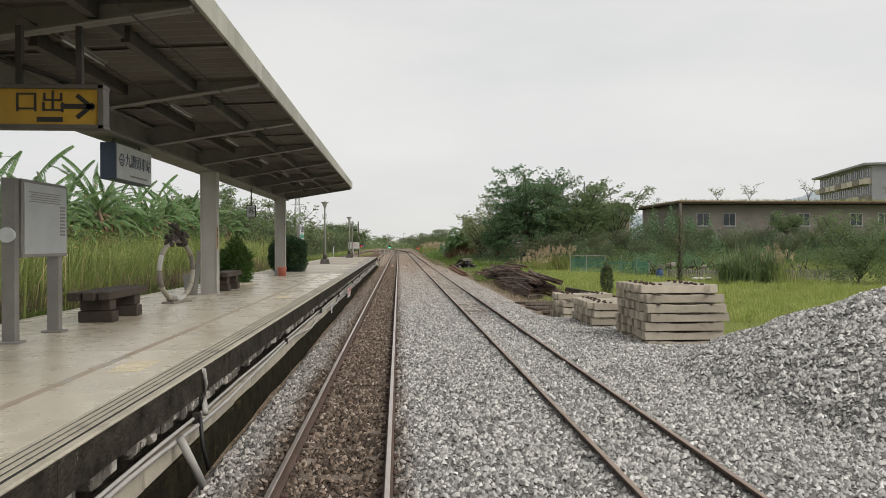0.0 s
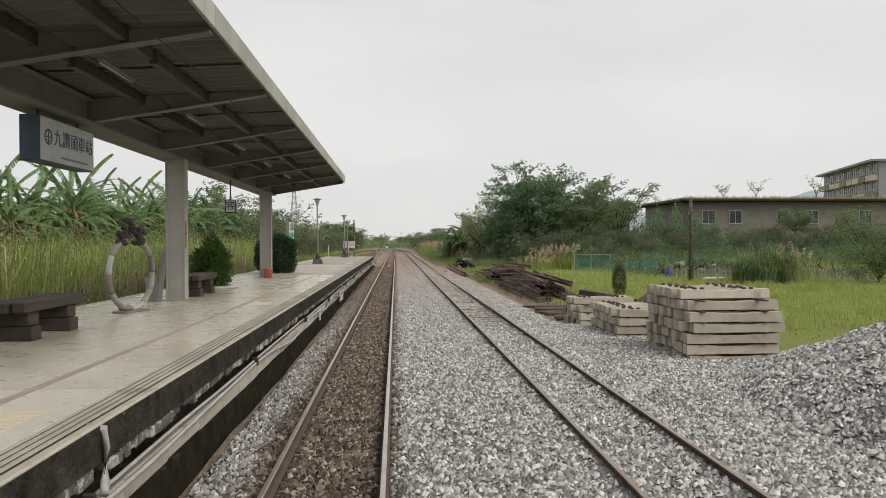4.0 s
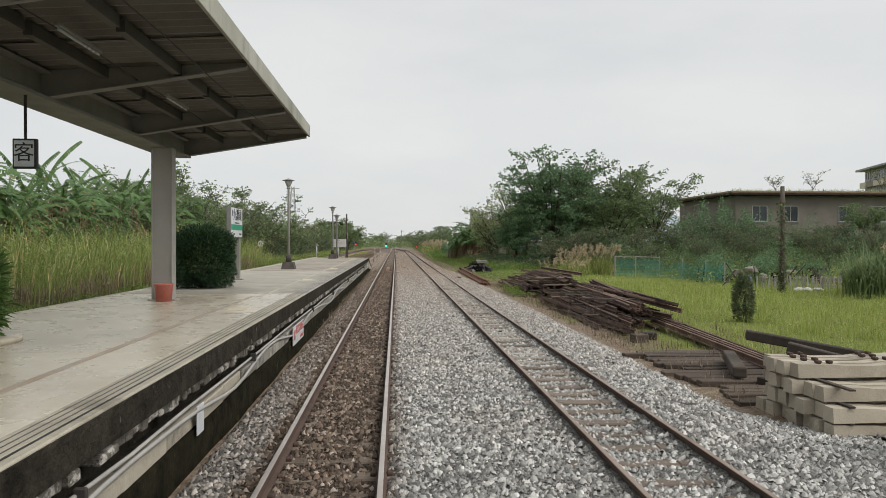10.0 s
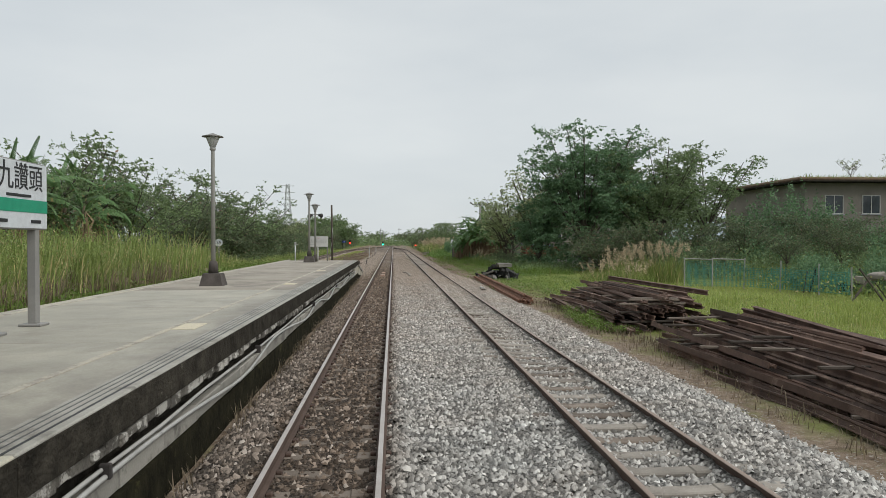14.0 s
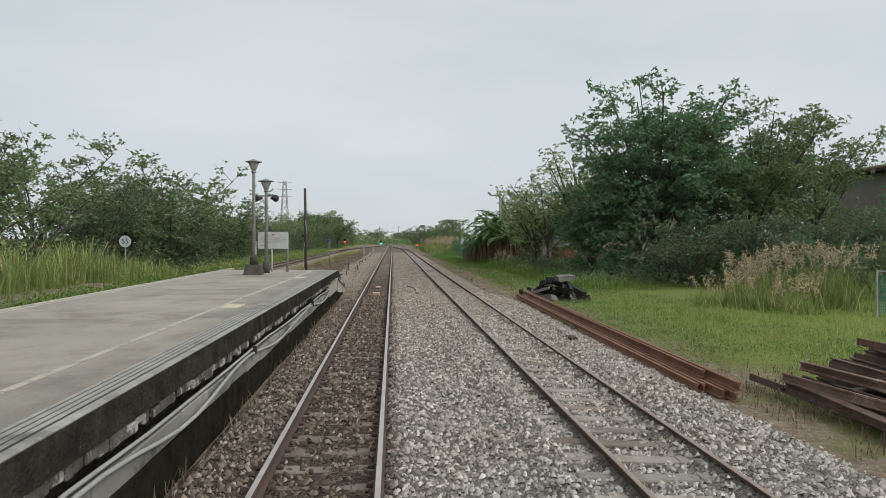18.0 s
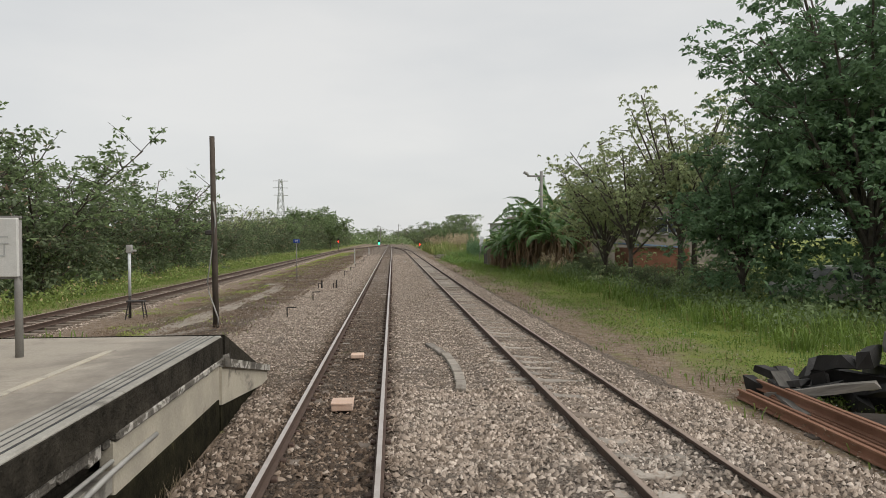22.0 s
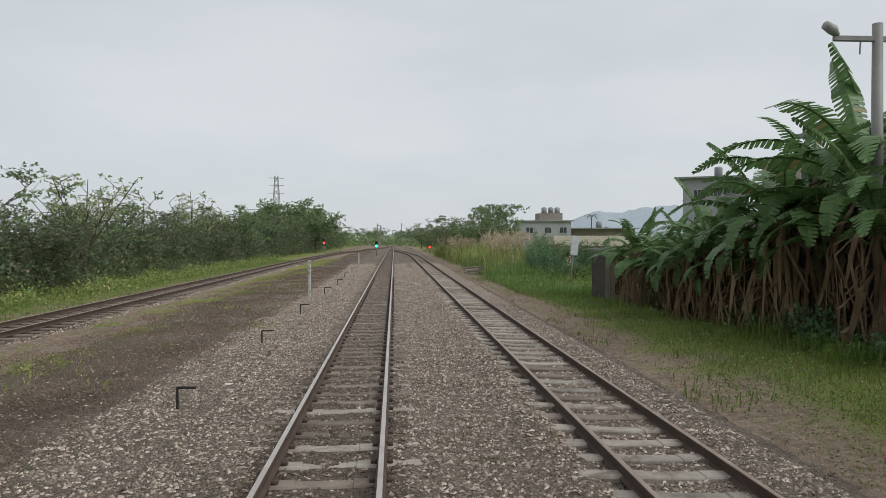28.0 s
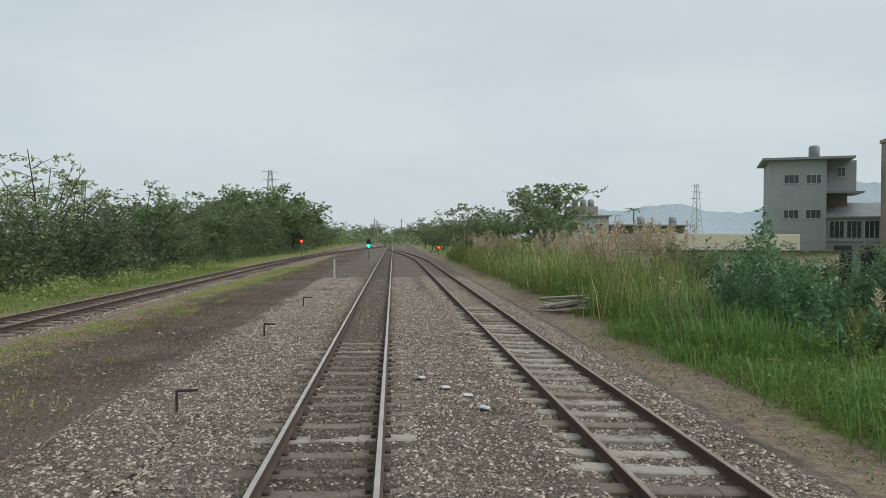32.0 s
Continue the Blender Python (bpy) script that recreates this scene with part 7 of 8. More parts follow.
bush("juniper_bush", "round clipped dark green bush on the platform", (-4.95, 37.6, P_Z), 0.95, 1.78, 24000, 0.14, M_CYPRESS, 121, 0.16, 0.7, True)
bush("fern_bush", "bushy dark green shrub beside the bench", (-5.05, 25.9, P_Z), 0.50, 1.40, 7000, 0.21, M_PALM_BUSH, 122, 0.14, 1.8)
part("planter_rim", Geo().lathe([(0.75, 0.0), (0.75, 0.07), (0.66, 0.09)], 20, (-5.05, 25.9, P_Z)), M_CONCRETE, platform, smooth=True)

# ---- right: trees and grass ----
tree("tree", "large dense dark green tree beside the siding", (17.6, 93.0, -0.4), 131, 12.4, 5.2, 62000, 0.23, M_LEAF_DARK, 0.30, 24, 14, 0.42, 0.42, 0.45, low=520, flat=0.4, bunch=8)
tree("tree", "dark drooping tree joined to the large one", (13.9, 95.0, -0.4), 135, 7.0, 2.5, 14000, 0.21, M_LEAF_DARK, 0.3, 14, 10, 0.36, 0.4, 0.5, low=160, flat=0.45, bunch=8)
tree("tree", "dark leafy tree joining the large one", (23.2, 92.0, -0.4), 132, 10.8, 5.2, 30000, 0.22, M_LEAF_MID, 0.35, 15, 11, 0.38, 0.4, 0.5, low=220, bunch=8, group="trees by the garden")
tree("tree", "tall leafy tree with open twiggy top", (25.0, 94.5, -0.4), 133, 10.8, 4.4, 12000, 0.22, M_LEAF_MID, 0.35, 12, 9, 0.36, 0.4, 0.5, bunch=7, group="trees by the garden", up=0.8)
tree("tree", "leafy tree with open twiggy top before the old house", (30.0, 96.0, 0.2), 134, 9.4, 4.2, 12000, 0.22, M_LEAF_MID, 0.35, 11, 9, 0.4, 0.4, 0.5, low=30, bunch=7, group="trees by the garden", up=0.8)
for k, (x, y, h, sd) in enumerate(((13.4, 106.4, 7.8, 141), (15.8, 105.5, 9.8, 142), (13.2, 110.4, 7.0, 143), (17.4, 107.5, 10.0, 144), (14.2, 113.6, 7.4, 145))):
    tree("tree", "slender tree with sparse olive-green drooping leaf tufts", (x, y, -0.4), sd, h * 1.08, 3.2, 9000, 0.20, M_LEAF_LIGHT, 0.36, 15, 11, 0.30, 0.36, 1.0, low=40, bunch=8, group="slender trees beside the siding", up=0.5)
for k, (x, y, s) in enumerate(((17.0, 86.5, 0.7), (21.0, 86.0, 0.75), (24.5, 88.0, 0.7), (29.0, 87.0, 0.7), (33.5, 88.5, 0.72), (38.0, 88.0, 0.7), (43.0, 88.0, 0.7), (48.0, 88.5, 0.7), (53.0, 88.0, 0.72), (59.0, 88.5, 0.75), (66.0, 89.0, 0.75), (23.0, 80.0, 0.5), (27.5, 78.0, 0.45), (33.0, 80.5, 0.55), (38.5, 77.0, 0.5), (45.0, 80.0, 0.6))):
    ob = copy_thing(shrub_c if k % 3 else shrub_a, pose(x, y, 0.3 if x > 26 else -0.5, 0, 0, 50 * k))
    ob.scale = (s * 1.25, s, s * (1.25 if k % 3 else 0.85))
    tagged(ob, "vine-covered shrub below the old house", group="vines below the house")
for x, y, s in ((12.2, 99.5, 0.32), (14.2, 98.0, 0.35), (21.5, 90.5, 0.35), (12.4, 106.0, 0.28), (13.0, 111.5, 0.32), (14.2, 116.5, 0.4), (13.8, 137.0, 0.6), (15.0, 143.0, 0.5)):
    ob = copy_thing(shrub_c, pose(x, y, -0.45, 0, 0, 30 * x))
    ob.scale = (s, s, s)
    tagged(ob, "low tangled undergrowth shrub beside the siding", group="undergrowth beside the siding")
tree("garden_tree", "bushy dark green garden tree", (36.0, 53.5, -0.8), 251, 5.4, 3.1, 22000, 0.14, M_LEAF_MID, 0.12, 14, 10, 0.34, low=260)
tree("garden_tree", "small round-headed fresh green tree on the bank", (49.6, 88.5, 2.0), 252, 4.2, 2.2, 5000, 0.2, M_LEAF_MID, 0.5, 12, 9, 0.3)
for x, y, s in ((20.5, 104.5, 1.15), (24.5, 103.0, 1.2), (28.5, 104.0, 1.2), (32.5, 103.5, 1.1)):
    ob = copy_thing(shrub_b, pose(x, y, -0.4, 0, 0, 41 * x))
    ob.scale = (s, s, s)
    tagged(ob, "leafy tree behind the parked car", "tree", group="trees behind the car")
scrub("clover_weeds", "low clover and weeds before the reeds", 32000, 6.6, 12.5, 134, 152, 0.28, 0.045, M_GRASS_BRIGHT, 323, cut=-0.5, aspect=0.7)
bush("upright_shrub", "slim soft green upright shrub in the grass", (12.1, 39.0, -0.45), 0.30, 1.75, 2600, 0.12, M_LEAF_HEDGE, 353, 0.3)

meadow("meadow_grass", "bright green meadow grass beside the scrap heaps", 52000, 9.3, 31, 24, 76, 0.12, 0.4, 0.008, 0.2, M_GRASS_MEADOW, 151)
meadow("lineside_grass", "short green grass and weeds beside the siding", 60000, 7.2, 15, 62, 124, 0.04, 0.13, 0.006, 0.1, M_GRASS_BRIGHT, 152)
tussocks("edge_weeds", "straggling weeds between the siding and the grass", 520, 14, 5.4, 9.5, 60, 130, 0.08, 0.35, 0.011, M_GRASS_BRIGHT, 169, thin_out=0.1, patch=6.0)
tussocks("edge_weeds", "straggling dry weeds between the siding and the grass", 420, 12, 5.0, 8.6, 70, 150, 0.06, 0.26, 0.007, M_GRASS_DRY, 171, thin_out=0.1)
tussocks("garden_reeds", "green reeds and weeds in the gardens", 170, 34, 24, 46, 64, 82, 0.5, 1.4, 0.016, M_GRASS_TALL, 172, thin_out=0.0)
tussocks("lawn_tufts", "soft green grass tufts beside the scrap timbers", 700, 16, 7.8, 15, 60, 96, 0.12, 0.36, 0.007, M_GRASS_LUSH, 355, thin_out=0.0, patch=5.0)
tussocks("cane_clump", "big arching clump of dark green cane beside the fence", 24, 60, 25.4, 29.0, 52.6, 55.0, 2.0, 3.6, 0.035, M_LEAF_MID, 354, spread=0.3)
tussocks("path_weeds", "mossy green weeds beside the footpath", 420, 16, -8.2, -3.0, 82, 150, 0.05, 0.22, 0.010, M_GRASS_MEADOW, 173, ground=side_height, thin_out=0.2, patch=7.0)
meadow("lineside_grass", "green weeds at the foot of the trees", 9000, 10.2, 14, 84, 122, 0.25, 0.8, 0.009, 0.3, M_GRASS_BRIGHT, 153)
meadow("green_weeds", "lush low weeds beside the siding", 16000, 7.2, 10.5, 112, 146, 0.05, 0.26, 0.009, 0.12, M_GRASS_BRIGHT, 154)
tussocks("lush_grass", "lush green grass mounds close beside the siding", 150, 52, 6.9, 8.8, 137, 152, 0.35, 1.0, 0.009, M_GRASS_LUSH, 353, spread=0.40, thin_out=0.2, patch=2.6)
tussocks("lush_grass", "lush green grass in arching clumps beside the siding", 110, 54, 7.9, 10.2, 138, 154, 0.35, 0.95, 0.008, M_GRASS_LUSH, 351, spread=0.28, thin_out=0.2, patch=4.0)
tussocks("lush_grass", "tall lush green grass mounds at the foot of the reeds", 260, 64, 7.7, 9.4, 146, 172, 0.6, 1.9, 0.009, M_GRASS_LUSH, 352, spread=0.45, thin_out=0.1, patch=4.5)
tussocks("tall_reeds", "tall bright green reed grass in arching clumps beside the siding", 210, 64, 8.2, 13.5, 148.5, 178, 0.6, 1.8, 0.008, M_GRASS_LUSH, 155, spread=0.5, thin_out=0.1, patch=5.0)
tussocks("tall_reeds", "straw-coloured dead reed blades among the green", 90, 40, 7.4, 13.5, 150, 178, 0.7, 1.7, 0.007, M_GRASS_DRY, 174, spread=0.35)
tussocks("tall_reeds", "reed grass turning straw-coloured further along", 340, 50, 7.4, 14, 162, 222, 1.3, 3.1, 0.013, M_GRASS_TALL, 156, spread=0.35)
tussocks("weed_tufts", "green weed tufts at the edge of the siding", 460, 20, 6.9, 9.4, 128, 172, 0.2, 0.65, 0.008, M_GRASS_BRIGHT, 165, thin_out=-0.2)
tussocks("weed_tufts", "green weed tufts under the trees", 420, 18, 9.6, 14.5, 84, 124, 0.3, 1.0, 0.016, M_GRASS_BRIGHT, 166)
tussocks("meadow_tufts", "soft yellow-green meadow grass", 2600, 24, 11.0, 33, 24, 62, 0.30, 0.85, 0.006, M_GRASS_MEADOW, 167, thin_out=0.0)
scrub("meadow_weeds", "leafy weeds scattered through the meadow", 22000, 10, 33, 20, 64, 0.35, 0.07, M_LEAF_WEED, 320, cut=0.0, patch=5.0)
meadow("green_weeds", "lush low weeds with tiny white flowers", 10000, 6.6, 9.5, 136, 150, 0.06, 0.35, 0.010, 0.12, M_GRASS_BRIGHT, 157)
meadow("loop_grass", "short green grass beyond the loop line", 60000, -15.2, -11.0, 84, 190, 0.05, 0.2, 0.009, 0.12, M_GRASS_BRIGHT, 158)
meadow("dry_weeds", "thin dry brown weeds between the tracks", 9000, -7.2, -2.2, 82, 150, 0.04, 0.2, 0.007, 0.12, M_GRASS_DRY, 159, clump=1.5, thin_out=0.8)
meadow("dry_weeds", "thin dry weeds between the running line and siding", 6000, 1.2, 2.8, 96, 150, 0.03, 0.14, 0.006, 0.08, M_GRASS_DRY, 160, ground=bed_height, clump=1.2, thin_out=0.8)
meadow("wall_weeds", "dry brown weeds at the foot of the platform", 2600, -1.75, -1.25, 36, 77, 0.08, 0.35, 0.006, 0.12, M_GRASS_DRY, 161, ground=bed_height, clump=1.5, thin_out=0.7)
tussocks("earth_weeds", "brown and green weeds round the scrap heaps", 420, 12, 6.6, 10.5, 24, 62, 0.1, 0.45, 0.008, M_GRASS_DRY, 168)
meadow("heap_weeds", "dry brown weeds along the scrap rails", 5000, 6.2, 7.4, 26, 62, 0.05, 0.3, 0.007, 0.15, M_GRASS_DRY, 162, clump=1.5, thin_out=0.6)


def pampas(label, at, n_blades, n_plumes, height, seed, lean=0.0):
    p = thing("plume_grass", label, "plume grass", at, 0, "plume grass clumps")
    r = np.random.default_rng(seed)
    x, y = r.normal(0, 0.55, n_blades), r.normal(0, 0.55, n_blades)
    part("blades", blades("blades", x, y, 0 * x - 0.1, r.uniform(0.5, 1.0, n_blades) * height * 0.75, 0.016, 0.9, r, M_GRASS_TALL), None, p)
    g, pts = Geo(), []
    for k in range(n_plumes):
        a, l = r.uniform(0, 6.28), r.uniform(0.25, 0.9)
        b = Vector((r.normal(0, 0.4), r.normal(0, 0.4), 0))
        e = b + Vector((math.cos(a) * l + lean, math.sin(a) * l, height * r.uniform(0.72, 1.0)))
        g.tube([b, b.lerp(e, 0.6) + Vector((0, 0, 0.1)), e], [0.008, 0.006, 0.004], 4, False)
        d = (e - b).normalized()
        for q in range(34):
            s = r.uniform(0, 0.5)
            pts.append(tuple(e - d * s + Vector((0.12 * s / 0.5 * lean, 0, -0.05 * s))))
    part("stalks", g, M_GRASS_DRY, p)
    pts = np.array(pts)
    pts = pts + r.normal(size=pts.shape) * np.array([0.035, 0.035, 0.03])
    part("plumes", leaves("plumes", pts, np.full(len(pts), 0.13), r, M_PLUME, 0.3, 0.4), None, p, "feathery cream plumes")


for k, (x, y, h, nb, npl) in enumerate(((15.6, 76.6, 2.5, 420, 22), (17.0, 75.8, 2.9, 420, 24), (18.2, 75.2, 2.9, 420, 24), (16.4, 78.0, 2.4, 300, 14), (15.5, 73.5, 1.7, 300, 12), (13.6, 75.6, 1.6, 300, 10), (14.8, 74.6, 2.0, 300, 12), (26.2, 54.2, 2.6, 120, 1), (28.3, 53.0, 2.5, 160, 8), (29.2, 52.6, 2.5, 160, 12), (33.5, 62, 3.0, 500, 8), (11.0, 114.7, 1.9, 420, 12))):
    pampas("clump of plume grass with cream feathery heads", (x, y, -0.55), nb, npl, h, 170 + k)
for k in range(20):
    r = random.Random(190 + k)
    pampas("straw-coloured plume grass beside the siding", (7.9 + r.uniform(0, 3.6), 155 + 3.4 * k + r.uniform(-1, 1), -0.4), 260, 34, 3.0 + r.uniform(-0.4, 0.5), 200 + k)
for x, y in ((8.6, 154.5), (10.0, 151.5), (9.6, 160.5), (11.6, 148.5)):
    pampas("lush green reed clump with few plumes", (x, y, -0.4), 500, 2, 1.9, int(220 + y))
for x, y, h, sd in ((10.8, 181.0, 6.0, 231), (13.0, 190.0, 6.2, 232), (9.8, 196.0, 5.6, 233)):
    tree("tree", "open branching tree with dark clustered leaves", (x, y, -0.4), sd, h, 3.2, 3600, 0.26, M_LEAF_MID, 0.3, 11, 8, 0.28, group="far trees", up=0.8, low=30)
for k, (x, y, s) in enumerate(((9.5, 205, 1.0), (10.5, 215, 1.05), (9.0, 226, 1.0), (10.0, 238, 1.0), (9.0, 252, 1.05), (8.0, 268, 1.0), (7.5, 285, 1.1), (17, 172, 0.6), (12.4, 151.6, 0.42), (13.6, 150.2, 0.45), (14.5, 152.5, 0.42), (12.6, 161.0, 0.42))):
    ob = copy_thing((shrub_a, shrub_c, shrub_b)[k % 3], pose(x, y, -0.45, 0, 0, 40 * k))
    ob.scale = (s, s, s * 0.85)


M_HOUSE = surface("weathered_brown_render", (0.235, 0.208, 0.178), (0.300, 0.268, 0.230), 0.5, 0.9, 0.2, 20.0, (0.150, 0.133, 0.112), 0.3, 0.55, 0.2)
M_GREY_HOUSE = surface("grey_tiled_wall", (0.33, 0.345, 0.36), (0.39, 0.40, 0.41), 0.6, 0.7, 0.1, 12.0, (0.27, 0.275, 0.28), 0.3, 0.6, 0.2)
M_CREAM = surface("cream_wall", (0.56, 0.50, 0.40), (0.62, 0.56, 0.46), 0.5, 0.8, 0.1, 12.0, (0.44, 0.40, 0.33), 0.4, 0.6, 0.2)
M_ROOF = surface("grey_sheet_roof", (0.24, 0.25, 0.255), (0.30, 0.31, 0.31), 0.5, 0.6, 0.1, 15.0)
M_DARK_GLASS = surface("dark_window_glass", (0.045, 0.055, 0.06), (0.08, 0.09, 0.10), 1.0, 0.12, 0.02)
M_BROWN_FLATS = surface("brown_flats_wall", (0.34, 0.285, 0.245), (0.40, 0.34, 0.295), 0.4, 0.85, 0.1, 12.0, (0.20, 0.17, 0.15), 0.3, 0.58, 0.2)

# ---- fences, poles and clutter in the gardens ----
M_NET = surface("green_netting", (0.05, 0.24, 0.20), (0.10, 0.32, 0.27), 2.0, 0.8, 0.2, 60.0)
net = thing("net_fence", "low green net fence on pale posts beside the garden", "fence")
NET_POSTS = ((18.2, 72.8), (19.75, 72.45), (21.5, 72.0), (22.4, 69.6), (23.2, 67.2), (23.7, 65.2))
for k, (ax, ay) in enumerate(NET_POSTS):
    lean = 0.05 * math.sin(7 * k)
    part("post", Geo().tube([(ax, ay, -0.8), (ax + lean, ay, 1.2 - 0.10 * max(0, k - 2))], 0.04, 7), M_PIPE, net)
    if k == 5:
        break
    bx2, by2 = NET_POSTS[k + 1]
    run = math.hypot(bx2 - ax, by2 - ay)
    turn = math.degrees(math.atan2(by2 - ay, bx2 - ax))
    drop = 0.0 if k < 2 else 0.30
    g = Geo()
    for i in range(24):
        f = (i + 0.5) / 24
        tall = 1.45 - 0.1 * (i % 3) - 1.2 * drop * math.sin(math.pi * f)
        g.box((ax + (bx2 - ax) * f, ay + (by2 - ay) * f, -0.52 + tall / 2), (0.018, 0.01, tall), rz=turn)
    for i in range(13 - int(10 * drop)):
        g.box(((ax + bx2) / 2, (ay + by2) / 2, -0.48 + 0.12 * i), (run, 0.01, 0.018), rz=turn)
    part("netting", g, M_NET, net, "green plastic netting")
    if k < 2:
        part("cross_rail", Geo().tube([(ax, ay, 1.15), (bx2, by2, 1.10)], 0.03, 6), M_PIPE, net)
fence = thing("picket_fence", "weathered grey-white picket fence before the garden", "fence")
M_PICKET = surface("weathered_white_picket", (0.26, 0.245, 0.22), (0.36, 0.34, 0.31), 4.0, 0.9, 0.3, 40.0, (0.18, 0.16, 0.14), 3.0, 0.6, 0.1, rnd=0.3)
PICKET = Geo().add([(-0.045, -0.012, 0), (0.045, -0.012, 0), (0.045, -0.012, 0.85), (0, -0.012, 0.93), (-0.045, -0.012, 0.85), (-0.045, 0.012, 0), (0.045, 0.012, 0), (0.045, 0.012, 0.85), (0, 0.012, 0.93), (-0.045, 0.012, 0.85)],
                   [(0, 1, 2, 3, 4), (9, 8, 7, 6, 5), (0, 5, 6, 1), (1, 6, 7, 2), (2, 7, 8, 3), (3, 8, 9, 4), (4, 9, 5, 0)]).mesh("picket", M_PICKET)
r = random.Random(301)
for k in range(88):
    part("picket", PICKET, None, fence, at=pose(23.6 + 0.17 * k, 60.5 - 0.03 * k, -0.75 + r.uniform(-0.05, 0.1), r.uniform(-4, 4), r.uniform(-5, 5), 0))
for z in (-0.45, -0.05):
    part("fence_rail", Geo().box((31.1, 60.0 - 0.8, z), (15.0, 0.03, 0.06), rz=-10), M_PICKET, fence)
garden_pole = thing("garden_pole", "grey weathered wooden pole wrapped in creepers", "pole", (23.4, 57.2, -0.8))
part("shaft", Geo().tube([(0, 0, 0), (0.05, 0, 3.4), (0.02, 0, 6.4)], [0.15, 0.14, 0.12], 9), M_BARK, garden_pole, smooth=True)
rg = np.random.default_rng(302)
cz = rg.uniform(0.3, 5.6, 500)
ca = rg.uniform(0, 6.28, 500)
part("creeper", leaves("creeper", np.stack([0.2 * np.cos(ca), 0.2 * np.sin(ca), cz], 1), np.full(500, 0.2), rg, M_LEAF_HEDGE, 0.5, 0.8), None, garden_pole)
tarp = thing("white_sack_heap", "heap of crumpled white sacks in the grass", "sack heap", (26.4, 58.6, -0.7))
for k in range(3):
    g = Geo().lathe([(0.05, 0.0), (0.42, 0.06), (0.45, 0.2), (0.25, 0.33), (0.04, 0.36)], 9)
    part("sack", g, M_WHITE, tarp, at=pose(0.55 * k - 1.1, r.uniform(-0.2, 0.2), 0.02, r.uniform(-10, 10), r.uniform(-10, 10), 60 * k) @ Matrix.Diagonal((0.8, 0.6, 0.6, 1)), smooth=True)
barrel = thing("blue_barrel", "blue plastic barrel beside the picket fence", "barrel", (23.0, 60.6, -0.75))
part("body", Geo().lathe([(0.24, 0.0), (0.28, 0.1), (0.29, 0.45), (0.28, 0.8), (0.22, 0.88)], 14), plain("barrel_blue", (0.05, 0.10, 0.24), 0.5), barrel, smooth=True)
part("lid", Geo().lathe([(0.23, 0.88), (0.23, 0.92), (0.04, 0.93)], 14), M_BLACK, barrel)
clutter = thing("garden_clutter", "grey heap of stakes, planks and rubble in the gardens", "rubble heap", (30.0, 66.0, -0.8))
for k in range(40):
    part("stake", Geo().box((0, 0, 0), (r.uniform(0.05, 0.12), 0.05, r.uniform(1.0, 2.2))), M_BARK if k % 3 else M_OLD_WOOD, clutter, at=pose(r.uniform(-7, 9), r.uniform(-3, 4), r.uniform(0.5, 1.0), r.uniform(-30, 30), r.uniform(-55, 55), r.uniform(0, 180)))
for k in range(26):
    part("rubble_block", Geo().box((0, 0, 0), (r.uniform(0.3, 0.9), r.uniform(0.3, 0.7), r.uniform(0.2, 0.6)), bev=0.06), M_HOUSE if k % 2 else M_BLACK_WALL, clutter, at=pose(r.uniform(-5, 9), r.uniform(-1, 4), r.uniform(0.2, 1.2), r.uniform(-15, 15), r.uniform(-15, 15), r.uniform(0, 180)))
logs = thing("log_heap", "small heap of grey boards at the foot of the reeds", "board heap", (6.6, 157.5, -0.3))
for k in range(9):
    part("board", Geo().box((0, 0, 0), (1.5, 0.16, 0.06), bev=0.01), M_SLEEPER_PALE, logs, at=pose(r.uniform(-0.2, 0.2), r.uniform(-0.4, 0.4), 0.08 + 0.05 * k, r.uniform(-6, 6), r.uniform(-6, 6), r.uniform(-25, 25)))
for x, y in ((2.54, 114.2), (-2.05, 117.5), (1.55, 144.6), (1.85, 144.0), (1.2, 145.4), (2.0, 143.2)):
    solo("litter", Geo().box((0, 0, 0), (0.16, 0.09, 0.035), bev=0.015), M_WHITE, "scrap of white litter on the ballast", "litter", "scraps of litter", at=pose(x, y, -0.14 if x > 0 else -0.17, 8, 5, 40 * y))

ppole = thing("utility_pole", "grey concrete utility pole with a crossarm above the bananas", "utility pole", (11.65, 121.0, -0.4))
part("shaft", Geo().tube([(0, 0, 0), (0, 0, 7.5)], [0.15, 0.11], 10), M_STEEL_PAINT, ppole, smooth=True)
part("crossarm", Geo().box((-0.38, 0, 7.15), (1.32, 0.10, 0.12), bev=0.012), M_STEEL_PAINT, ppole)
part("insulator", Geo().tube([(-0.95, 0, 7.22), (-1.08, -0.05, 7.32), (-1.3, -0.1, 7.42)], [0.06, 0.12, 0.10], 9), M_PIPE, ppole, smooth=True)
part("strut", Geo().tube([(-0.4, 0, 7.1), (-0.42, 0, 6.8)], 0.02, 6), M_STEEL_PAINT, ppole)

